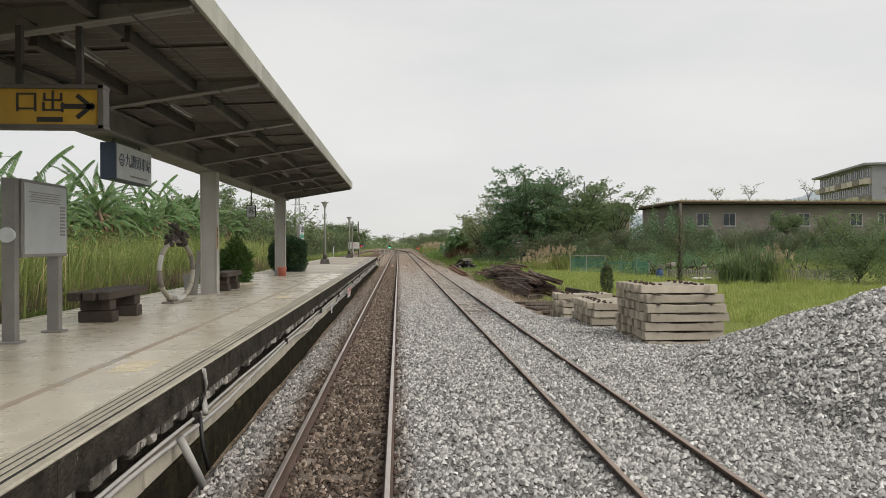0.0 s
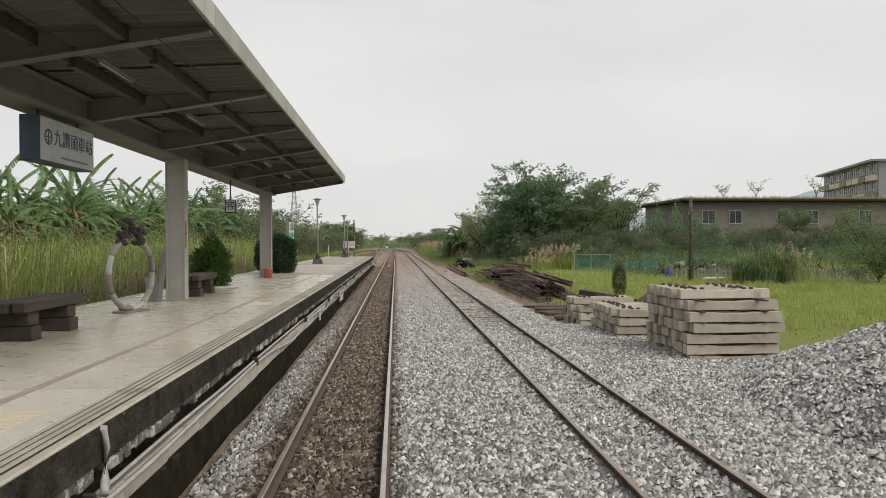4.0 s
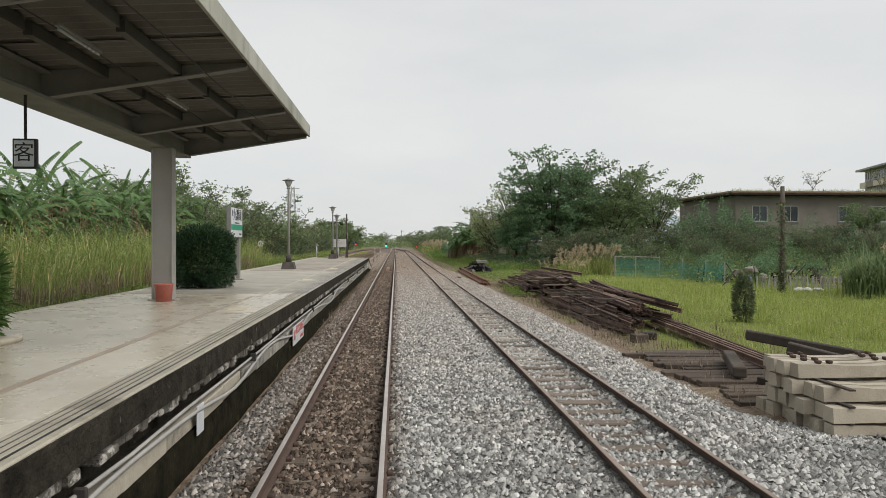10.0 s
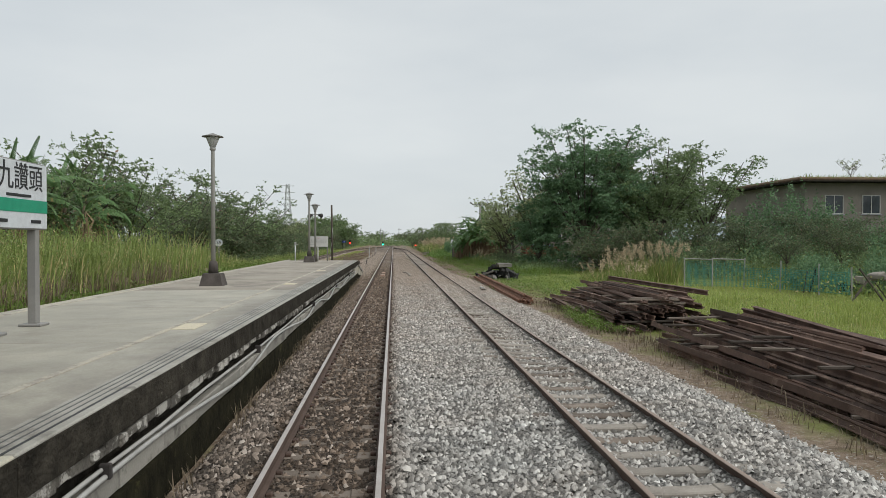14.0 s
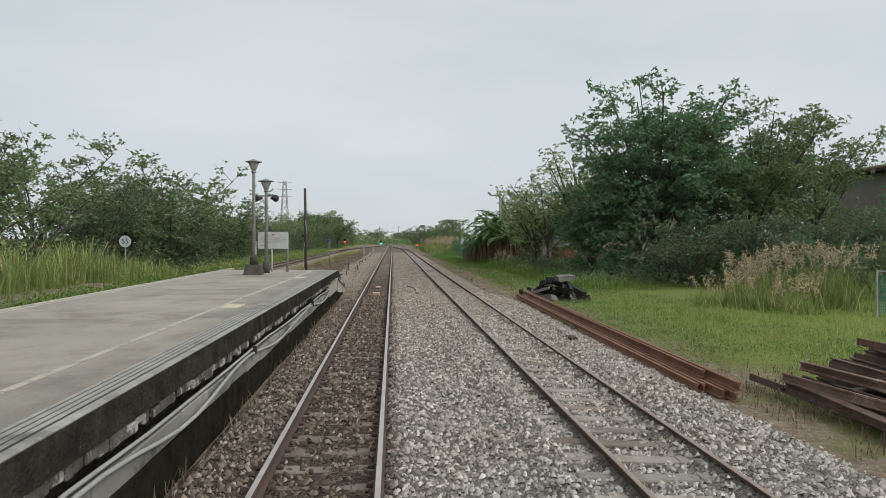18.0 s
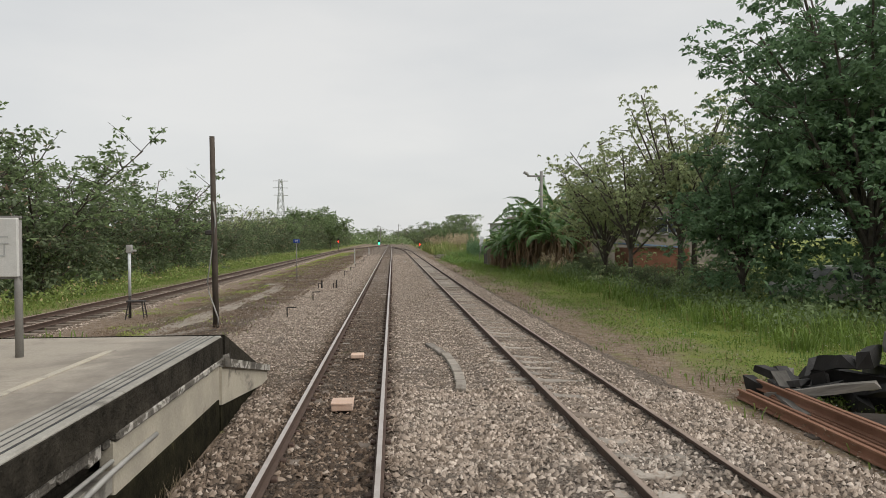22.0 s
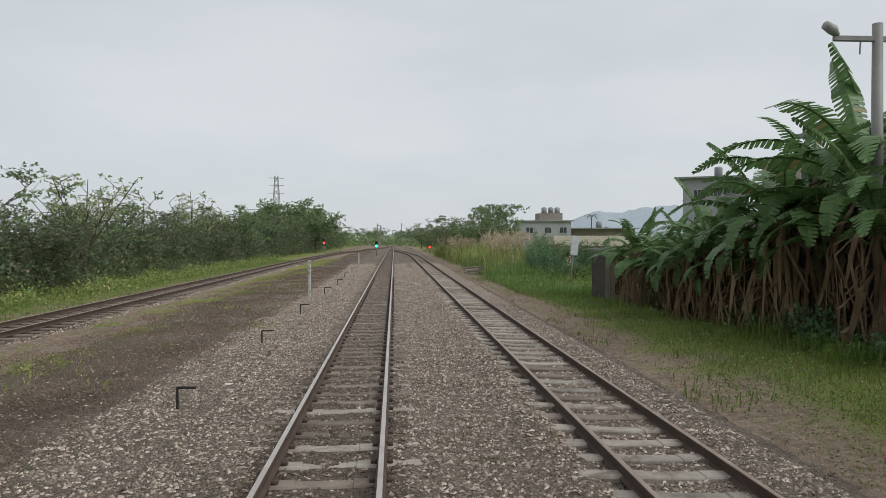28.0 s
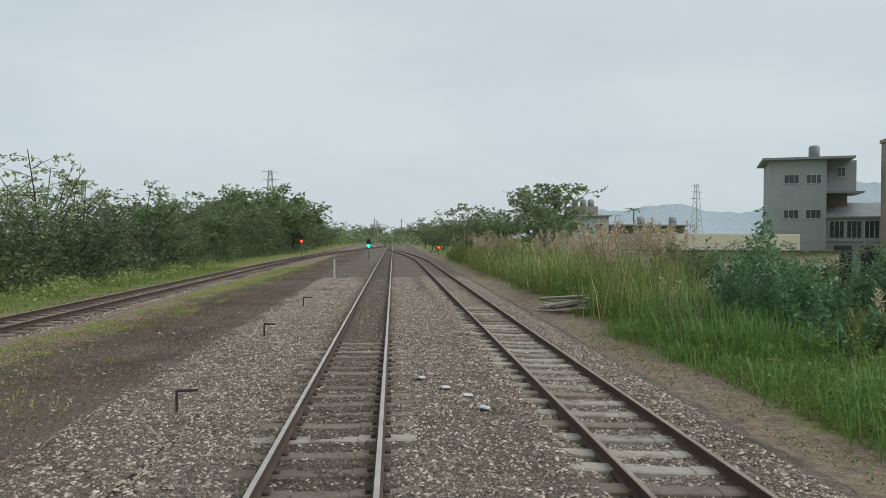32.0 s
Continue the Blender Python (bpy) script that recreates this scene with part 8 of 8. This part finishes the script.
# ---- buildings ----
def wall_window(parent, x, y, z, w, h, axis="y", bars=1, sill=True):
    """A window with frame, panes and sill, proud of a wall that looks towards -y (axis y) or -x (axis x)."""
    def bx(g, u, d, zz, su, sd, sz):
        return g.box((x + u, y + d, zz), (su, sd, sz)) if axis == "y" else g.box((x + d, y + u, zz), (sd, su, sz))
    win = new("window")
    win.parent = parent
    g = Geo()
    for s in (-1, 1):
        bx(g, s * (w / 2 - 0.03), -0.03, z, 0.06, 0.08, h)
        bx(g, 0, -0.03, z + s * (h / 2 - 0.03), w - 0.12, 0.08, 0.06)
    for k in range(bars):
        bx(g, -w / 2 + w * (k + 1) / (bars + 1), -0.03, z, 0.05, 0.07, h - 0.12)
    part("frame", g, M_WHITE, win)
    part("pane", bx(Geo(), 0, -0.008, z, w - 0.1, 0.016, h - 0.1), M_DARK_GLASS, win)
    if sill:
        part("sill", bx(Geo(), 0, -0.06, z - h / 2 - 0.05, w + 0.2, 0.12, 0.08), M_GREY_HOUSE, win)
    return win


old = thing("old_house", "long low brown house with weeds growing on its flat roof", "house")
part("wall", Geo().box((68.15, 103, 4.2), (58.7, 16, 7.0)), M_HOUSE, old)
part("roof_slab", Geo().box((68.4, 102.6, 7.62), (61.4, 18, 0.14), bev=0.03), M_BLACK_WALL, old, "overhanging dark roof slab")
part("roof_earth", Geo().box((68.4, 103, 7.9), (60.6, 16.5, 0.40), bev=0.15), M_BANANA_DRY, old, "brown weedy roof")
for x in (41.6, 45.2, 51.7, 55.6, 63.0, 67.0, 73, 78):
    wall_window(old, x, 94.99, 5.55, 1.75, 1.75)
rr = np.random.default_rng(311)
gx, gy = rr.uniform(38.3, 95, 6000), rr.uniform(94.2, 103, 6000)
tagged(part("dry_roof_grass", blades("dry_roof_grass", gx, gy, 0 * gx + 7.98, rr.uniform(0.12, 0.55, 6000), 0.025, 0.4, rr, M_GRASS_TALL), None, old), kind="stuff")
for x, y, h, sd in ((49.0, 97, 2.0, 321), (58.0, 98, 2.6, 322), (70.0, 98, 2.3, 323), (44.5, 97, 1.7, 324)):
    tree("roof_shrub", "bare twiggy shrub growing on the weedy roof", (x, y, 7.95), sd, h * 1.3, 1.4, 350, 0.13, M_LEAF_LIGHT, 0.3, 8, 7, 0.14, group="roof shrubs", category="shrub")
part("bank_wall", Geo().box((64, 92.5, 0.7), (62, 0.5, 3.6), bev=0.05), M_BLACK_WALL, old, "dark retaining wall")

flats = thing("old_flats", "distant block of old flats with stained balconies", "apartment building", (91.4, 134.4, 0), -105.5)
part("wall", Geo().box((0, 0, 8), (30, 9, 16)), M_GREY_HOUSE, flats)
part("roof", Geo().box((0, -0.5, 16.1), (31.5, 11, 0.35)), M_ROOF, flats)
for fl in range(3):
    for k in range(9):
        bal = part("balcony", Geo().box((-13.2 + 3.3 * k, -5.0, 7.2 + 3.0 * fl), (3.0, 1.1, 1.0)), M_CREAM if (k + fl) % 3 else M_HOUSE, flats)
        wall_window(flats, -13.2 + 3.3 * k, -4.51, 8.9 + 3.0 * fl, 2.2, 1.5)

grey = thing("grey_house", "grey four-storey house with a stair tower and water tank", "house", (48.3, 222, 0), -24)
part("wall", Geo().box((3.3, 5, 4.4), (6.5, 10, 15.4)), M_GREY_HOUSE, grey)
part("roof", Geo().box((4.4, 5, 12.15), (10.4, 11.5, 0.28)), M_ROOF, grey, "flat roof slab")
part("side_tower", Geo().box((8.4, 6.5, 10.0), (3.8, 7, 4.1)), M_GREY_HOUSE, grey)
# darker render than the house walls paints in the shade of the stair recess
part("side_wing", Geo().box((8.0, 7.2, 2.5), (3.0, 6, 11.0)), M_HOUSE, grey, "stair recess, its shade put into a darker render")
part("tank", Geo().lathe([(0.65, 12.3), (0.65, 13.9), (0.5, 14.15), (0.1, 14.2)], 14, (5.6, 4, 0)), M_ROOF, grey, "metal water tank", smooth=True)
for z in (9.6, 5.2):
    for x in (2.6, 5.1):
        wall_window(grey, x, -0.01, z, 1.75, 1.15, bars=2, sill=False)
wall_window(grey, 8.6, 2.99, 10.6, 1.0, 1.2)
part("step_roof", Geo().box((8.6, 5.0, 7.95), (4.6, 8, 0.2)), M_ROOF, grey)
wing = thing("sunroom_house", "low grey house with long window row and sheet roof", "house", (58.2, 220.0, 0), -24)
part("wall", Geo().box((3.2, 3, 0.7), (13, 7, 8.2)), M_GREY_HOUSE, wing)
part("roof", Geo().add([(-3.6, -0.9, 4.75), (10.2, -0.9, 4.75), (10.2, 3.2, 6.6), (-3.6, 3.2, 6.6), (-3.6, -0.9, 4.95), (10.2, -0.9, 4.95), (10.2, 3.2, 6.8), (-3.6, 3.2, 6.8)], [(0, 1, 2, 3), (4, 7, 6, 5), (0, 4, 5, 1), (1, 5, 6, 2), (2, 6, 7, 3), (3, 7, 4, 0)]), M_ROOF, wing)
for k in range(6):
    wall_window(wing, -1.9 + 1.95 * k, -0.51, 3.3, 1.7, 2.2, bars=2, sill=False)
for k in range(4):
    part("arch", Geo().box((-1.2 + 3.0 * k, -0.56, -1.0), (2.0, 0.12, 4.6), bev=0.3), M_DARK_GLASS, wing, "dark arched opening")
part("string_course", Geo().box((3.2, -0.58, 1.95), (13.2, 0.2, 0.25)), M_GREY_HOUSE, wing)
shed = thing("cream_wall_house", "low cream house with a pale parapet and thin dark eaves", "house", (24.0, 180, 0))
part("wall", Geo().box((0.05, 4.0, -0.6), (13.5, 8.0, 3.9)), M_CREAM, shed)
part("parapet", Geo().box((-1.4, 3.9, 1.95), (10.6, 8.2, 1.10), bev=0.02), M_CREAM, shed, "pale cream parapet")
part("eaves", Geo().box((0.05, 3.8, 1.375), (13.9, 8.8, 0.06)), M_DARK_IRON, shed, "thin dark eaves")
for x in (-3.6, 0.2, 4.6):
    wall_window(shed, x, -0.01, -0.2, 1.5, 1.2)
low = thing("grey_shed", "low dark-roofed workshop with rooftop tanks", "house", (44, 262, 0))
part("wall", Geo().box((2, 3, 0.6), (15, 8, 7.4)), M_HOUSE, low)
part("roof", Geo().box((2, 2.5, 4.4), (16, 10, 0.25)), M_ROOF, low)
for x, s in ((2.0, 1.0), (3.8, 0.8), (8.0, 1.0)):
    part("tank", Geo().lathe([(0.7 * s, 4.5), (0.7 * s, 5.9 * s), (0.3, 6.0 * s)], 12, (x, 1, 0)), M_ROOF, low, "metal water tank", smooth=True)
far_h = thing("flat_roofed_house", "distant flat-roofed house with tanks behind the reeds", "house", (33.0, 262, 0))
part("wall", Geo().box((0, 0, 1.4), (11, 8, 9.0)), M_GREY_HOUSE, far_h)
part("roof", Geo().box((0, 0, 6.0), (12, 9, 0.25)), M_ROOF, far_h)
part("penthouse", Geo().box((1.5, 0, 6.9), (5, 5, 1.6)), M_HOUSE, far_h)
for x in (0.5, 2.0, 3.4):
    part("tank", Geo().lathe([(0.6, 7.7), (0.6, 8.9), (0.2, 9.1)], 12, (x, 0, 0)), M_ROOF, far_h, smooth=True)
for x in (-3.5, 0.5, 3.8):
    wall_window(far_h, x, -4.01, 4.0, 1.6, 1.3)
tower = thing("brown_flats", "tall brown block of flats behind the bananas", "apartment building", (53.9, 203, 0), -19)
part("wall", Geo().box((6, 6, 5.0), (12, 12, 17.0)), M_BROWN_FLATS, tower)
part("parapet", Geo().box((6, 6, 13.5), (12.3, 12.3, 0.4)), M_BROWN_FLATS, tower)
for fl in range(4):
    for k in range(2):
        wall_window(tower, 4.0 + 4.6 * k, -0.01, 2.0 + 3.0 * fl, 1.7, 1.5)
        wall_window(tower, -0.01, 3.4 + 4.6 * k, 2.0 + 3.0 * fl, 1.9, 1.5, "x")
board_r = thing("leaning_white_board", "white sign board tilted on a thin post in the reeds", "sign", (9.5, 140.6, -0.4))
part("panel", Geo().box((0.14, 0, 2.30), (0.36, 0.03, 0.95), bev=0.01, m=Matrix.Rotation(radians(7), 3, "Y")), M_SIGN_WHITE, board_r)
part("post", Geo().tube([(-0.14, 0.03, 0), (0.10, 0.03, 2.2)], 0.035, 8), M_STEEL_PAINT, board_r, smooth=True)
lean_to = thing("lean_to_shed", "small grey board lean-to with a dark open front", "shed", (9.35, 134.4, -0.4))
for k in range(2):
    part("wall_board", Geo().box((0.10 + 0.2 * k, 0.02 * (k % 2), 1.02), (0.19, 0.06, 1.85 + 0.12 * k), bev=0.012), M_CONCRETE_OPEN, lean_to)
part("post", Geo().box((1.3, 0, 0.95), (0.11, 0.11, 1.9), bev=0.01), M_OLD_WOOD, lean_to)
part("back_wall", Geo().box((1.2, 2.0, 0.9), (2.4, 0.08, 1.8)), M_OLD_WOOD, lean_to)
part("side_wall", Geo().box((0.02, 1.0, 0.95), (0.06, 1.9, 1.9)), M_OLD_WOOD, lean_to)
part("roof", Geo().box((1.2, 0.95, 2.08), (2.8, 2.5, 0.06), bev=0.01, m=Matrix.Rotation(radians(5), 3, "Y")), M_ROOF, lean_to, "sloping grey sheet roof")
works = thing("brown_workshop", "plain brown-grey workshop behind the slender trees", "workshop", (21.8, 125.5, 0))
part("wall", Geo().box((0, 0, 2.4), (12.6, 8.6, 5.8)), M_HOUSE, works)
part("roof", Geo().add([(-6.8, -4.8, 5.2), (6.8, -4.8, 5.2), (6.8, 4.8, 5.8), (-6.8, 4.8, 5.8), (-6.8, -4.8, 5.35), (6.8, -4.8, 5.35), (6.8, 4.8, 5.95), (-6.8, 4.8, 5.95)], [(0, 3, 2, 1), (4, 5, 6, 7), (0, 1, 5, 4), (1, 2, 6, 5), (2, 3, 7, 6), (3, 0, 4, 7)]), M_ROOF, works, "grey sheet roof")
part("plinth", Geo().box((0, 0, -0.1), (12.7, 8.7, 0.8)), M_BROWN_FLATS, works)
for x in (-3.8, -0.6, 2.8):
    wall_window(works, x, -4.31, 3.1, 1.8, 1.2)
brick = thing("brick_shed", "low red brick shed with a blue tarpaulin roof", "shed", (18.6, 117.5, -0.4))
part("wall", Geo().box((0, 0, 0.95), (4.2, 3, 1.9)), surface("dull_red_brick", (0.20, 0.085, 0.055), (0.27, 0.125, 0.085), 3.0, 0.9, 0.2), brick)
part("roof", Geo().box((-0.4, 0, 2.08), (3.4, 3.4, 0.1), m=Matrix.Rotation(radians(4), 3, "Y")), surface("blue_tarpaulin", (0.12, 0.22, 0.42), (0.3, 0.38, 0.5), 2.0, 0.6, 0.2), brick)

# ---- the car under the trees ----
M_CAR = surface("cream_white_car_paint", (0.60, 0.585, 0.54), (0.52, 0.505, 0.465), 1.5, 0.3, 0.03, 60.0, (0.40, 0.375, 0.33), 0.8, 0.6, 0.2)
M_TYRE = plain("black_rubber", (0.025, 0.025, 0.025), 0.85)
car = thing("parked_car", "cream-white estate car parked under the large tree", "car", (17.3, 94.9, -0.36), 6)
LOWER = [(-2.1, 0.32), (-2.12, 0.62), (-1.95, 0.86), (-0.9, 0.95), (1.95, 0.97), (2.08, 0.75), (2.08, 0.32), (1.65, 0.22), (-1.7, 0.22)]
UPPER = [(-0.95, 0.94), (-0.25, 1.42), (0.0, 1.47), (1.5, 1.48), (1.92, 1.36), (2.0, 0.96)]


def car_shell(outline, w_low, w_top, z0, z1):
    n = len(outline)
    vs = []
    for s in (-1, 1):
        for x, z in outline:
            w = w_low + (w_top - w_low) * min(1, max(0, (z - z0) / (z1 - z0)))
            vs.append((x, s * w, z))
    return Geo().add(vs, [tuple(range(n - 1, -1, -1)), tuple(range(n, 2 * n))] + [(k, (k + 1) % n, n + (k + 1) % n, n + k) for k in range(n)])


body = part("body", car_shell(LOWER, 0.80, 0.84, 0.2, 0.95), M_CAR, car)
part("cabin", car_shell(UPPER, 0.82, 0.66, 0.95, 1.48), M_CAR, car)
for x0, x1, t0, t1 in ((-0.78, 0.28, -0.22, 0.28), (0.36, 1.1, 0.36, 1.1), (1.18, 1.86, 1.18, 1.72)):
    for s in (-1, 1):
        part("side_window", Geo().add([(x0, s * 0.822, 0.99), (x1, s * 0.822, 0.99), (t1, s * 0.695, 1.40), (t0, s * 0.695, 1.40)], [(0, 1, 2, 3)]), M_DARK_GLASS, car)
part("windscreen", Geo().add([(-0.93, -0.74, 1.0), (-0.93, 0.74, 1.0), (-0.35, 0.62, 1.385), (-0.35, -0.62, 1.385)], [(0, 1, 2, 3)]), M_DARK_GLASS, car)
part("bumper", Geo().box((-2.12, 0, 0.45), (0.14, 1.62, 0.2), bev=0.05), M_STEEL_PAINT, car)
for s in (-1, 1):
    part("headlight", Geo().box((-2.08, s * 0.6, 0.70), (0.08, 0.34, 0.15), bev=0.03), M_GLASSY, car)
    part("door_mirror", Geo().box((-0.6, s * 0.92, 1.0), (0.1, 0.16, 0.12), bev=0.03), M_CAR, car)
    for x in (-1.32, 1.28):
        wheel = part("wheel", Geo().lathe([(0.14, -0.09), (0.30, -0.09), (0.31, 0.0), (0.30, 0.09), (0.14, 0.09)], 20), M_TYRE, car, "black tyre", at=Matrix.Translation((x, s * 0.76, 0.31)) @ Matrix.Rotation(radians(90), 4, "X"), smooth=True)
        part("rim", Geo().lathe([(0.02, -0.095), (0.17, -0.092), (0.17, 0.092), (0.02, 0.095)], 16), M_STEEL_PAINT, wheel, "grey steel rim")

# ---- pylons and distance ----
M_PYLON = surface("galvanised_lattice", (0.42, 0.43, 0.44), (0.48, 0.49, 0.5), 1.0, 0.6, 0.05)


def pylon(x, y, h, w, label):
    p = thing("pylon", label, "pylon", (x, y, 0), 20, "far pylons")
    g = Geo()
    n = 10
    for i in range(n):
        z0, z1 = h * i / n, h * (i + 1) / n
        w0, w1 = w * (1 - 0.72 * i / n) / 2, w * (1 - 0.72 * (i + 1) / n) / 2
        c0, c1 = [(-w0, -w0), (w0, -w0), (w0, w0), (-w0, w0)], [(-w1, -w1), (w1, -w1), (w1, w1), (-w1, w1)]
        for k in range(4):
            a, b = c0[k], c1[k]
            q, e = c0[(k + 1) % 4], c1[(k + 1) % 4]
            g.tube([(*a, z0), (*b, z1)], 0.28, 4)
            g.tube([(*a, z0), (*e, z1)], 0.16, 4)
            g.tube([(*q, z0), (*b, z1)], 0.16, 4)
    part("lattice", g, M_PYLON, p)
    for z in (0.74, 0.86, 0.97):
        part("crossarm", Geo().tube([(-w * 0.75, 0, h * z), (w * 0.75, 0, h * z)], 0.3, 4), M_PYLON, p)


pylon(-103, 753, 58, 9, "distant grey lattice pylon in the haze")
pylon(330, 900, 60, 10, "distant grey lattice pylon before the hills")
pylon(-300, 1150, 60, 10, "very distant lattice pylon")
# distance haze is painted into this pale grey-blue base colour
M_HILL = surface("haze_tinted_hill", (0.36, 0.41, 0.445), (0.38, 0.43, 0.465), 0.01, 1.0, 0.0, 0.2, spec=0.0)


def ridge(name, label, pts, y, depth, mat):
    g = Geo()
    vs = [(x, y, -5) for x, z in pts] + [(x, y + depth * 0.3, z) for x, z in pts] + [(x, y + depth, -5) for x, z in pts]
    n = len(pts)
    g.add(vs, [(i, i + 1, n + i + 1, n + i) for i in range(n - 1)] + [(n + i, n + i + 1, 2 * n + i + 1, 2 * n + i) for i in range(n - 1)])
    solo(name, g, mat, label, "hills", kind="structure", smooth=True)


rr = random.Random(330)
ridge("backdrop_hills", "wooded hills tinted pale grey-blue to stand in for haze", [(300 + 12 * k, 18 + 44 * math.exp(-(((12 * k - 235) / 105) ** 2)) + 26 * math.exp(-(((12 * k - 90) / 70) ** 2)) + 92 * math.exp(-(((12 * k - 640) / 230) ** 2)) + 70 * math.exp(-(((12 * k - 1150) / 290) ** 2)) + 2.0 * math.sin(k * 0.9) + 1.0 * math.sin(k * 2.3 + 1) + rr.uniform(0, 1.5)) for k in range(128)], 1400, 400, M_HILL)
palm = thing("palm", "thin distant palm with a tufted head", "palm", (42.8, 257.7, -0.3))
part("trunk", Geo().tube([(0, 0, 0), (0.1, 0, 7.2)], [0.16, 0.1], 8), M_BARK, palm, smooth=True)
for k in range(10):
    part("frond", BANANA_LEAVES[2 + k % 2], None, palm, at=pose(0.1, 0, 7.1, 0, 0, 36 * k) @ Matrix.Diagonal((0.85, 0.7, 0.85, 1)))
for x, y, h in ((-4.5, 335, 7.5), (3.5, 380, 8.5), (-3.0, 300, 6.0)):
    m = thing("line_mast", "thin distant mast beside the line", "mast", (x, y, -0.3), 0, "far masts")
    part("shaft", Geo().tube([(0, 0, 0), (0, 0, h)], 0.12, 6), M_STEEL_PAINT, m)
    part("arm", Geo().box((0.3, 0, h - 0.7), (1.6, 0.1, 0.12)), M_STEEL_PAINT, m)
r = random.Random(340)
for k in range(16):
    x = (-1 if k % 2 else 1) * r.uniform(3.5, 40)
    ob = copy_thing((shrub_a, shrub_b)[k % 2], pose(x, r.uniform(400, 560), -0.4, 0, 0, 47 * k))
    ob.scale = (1.8, 1.8, 1.1)
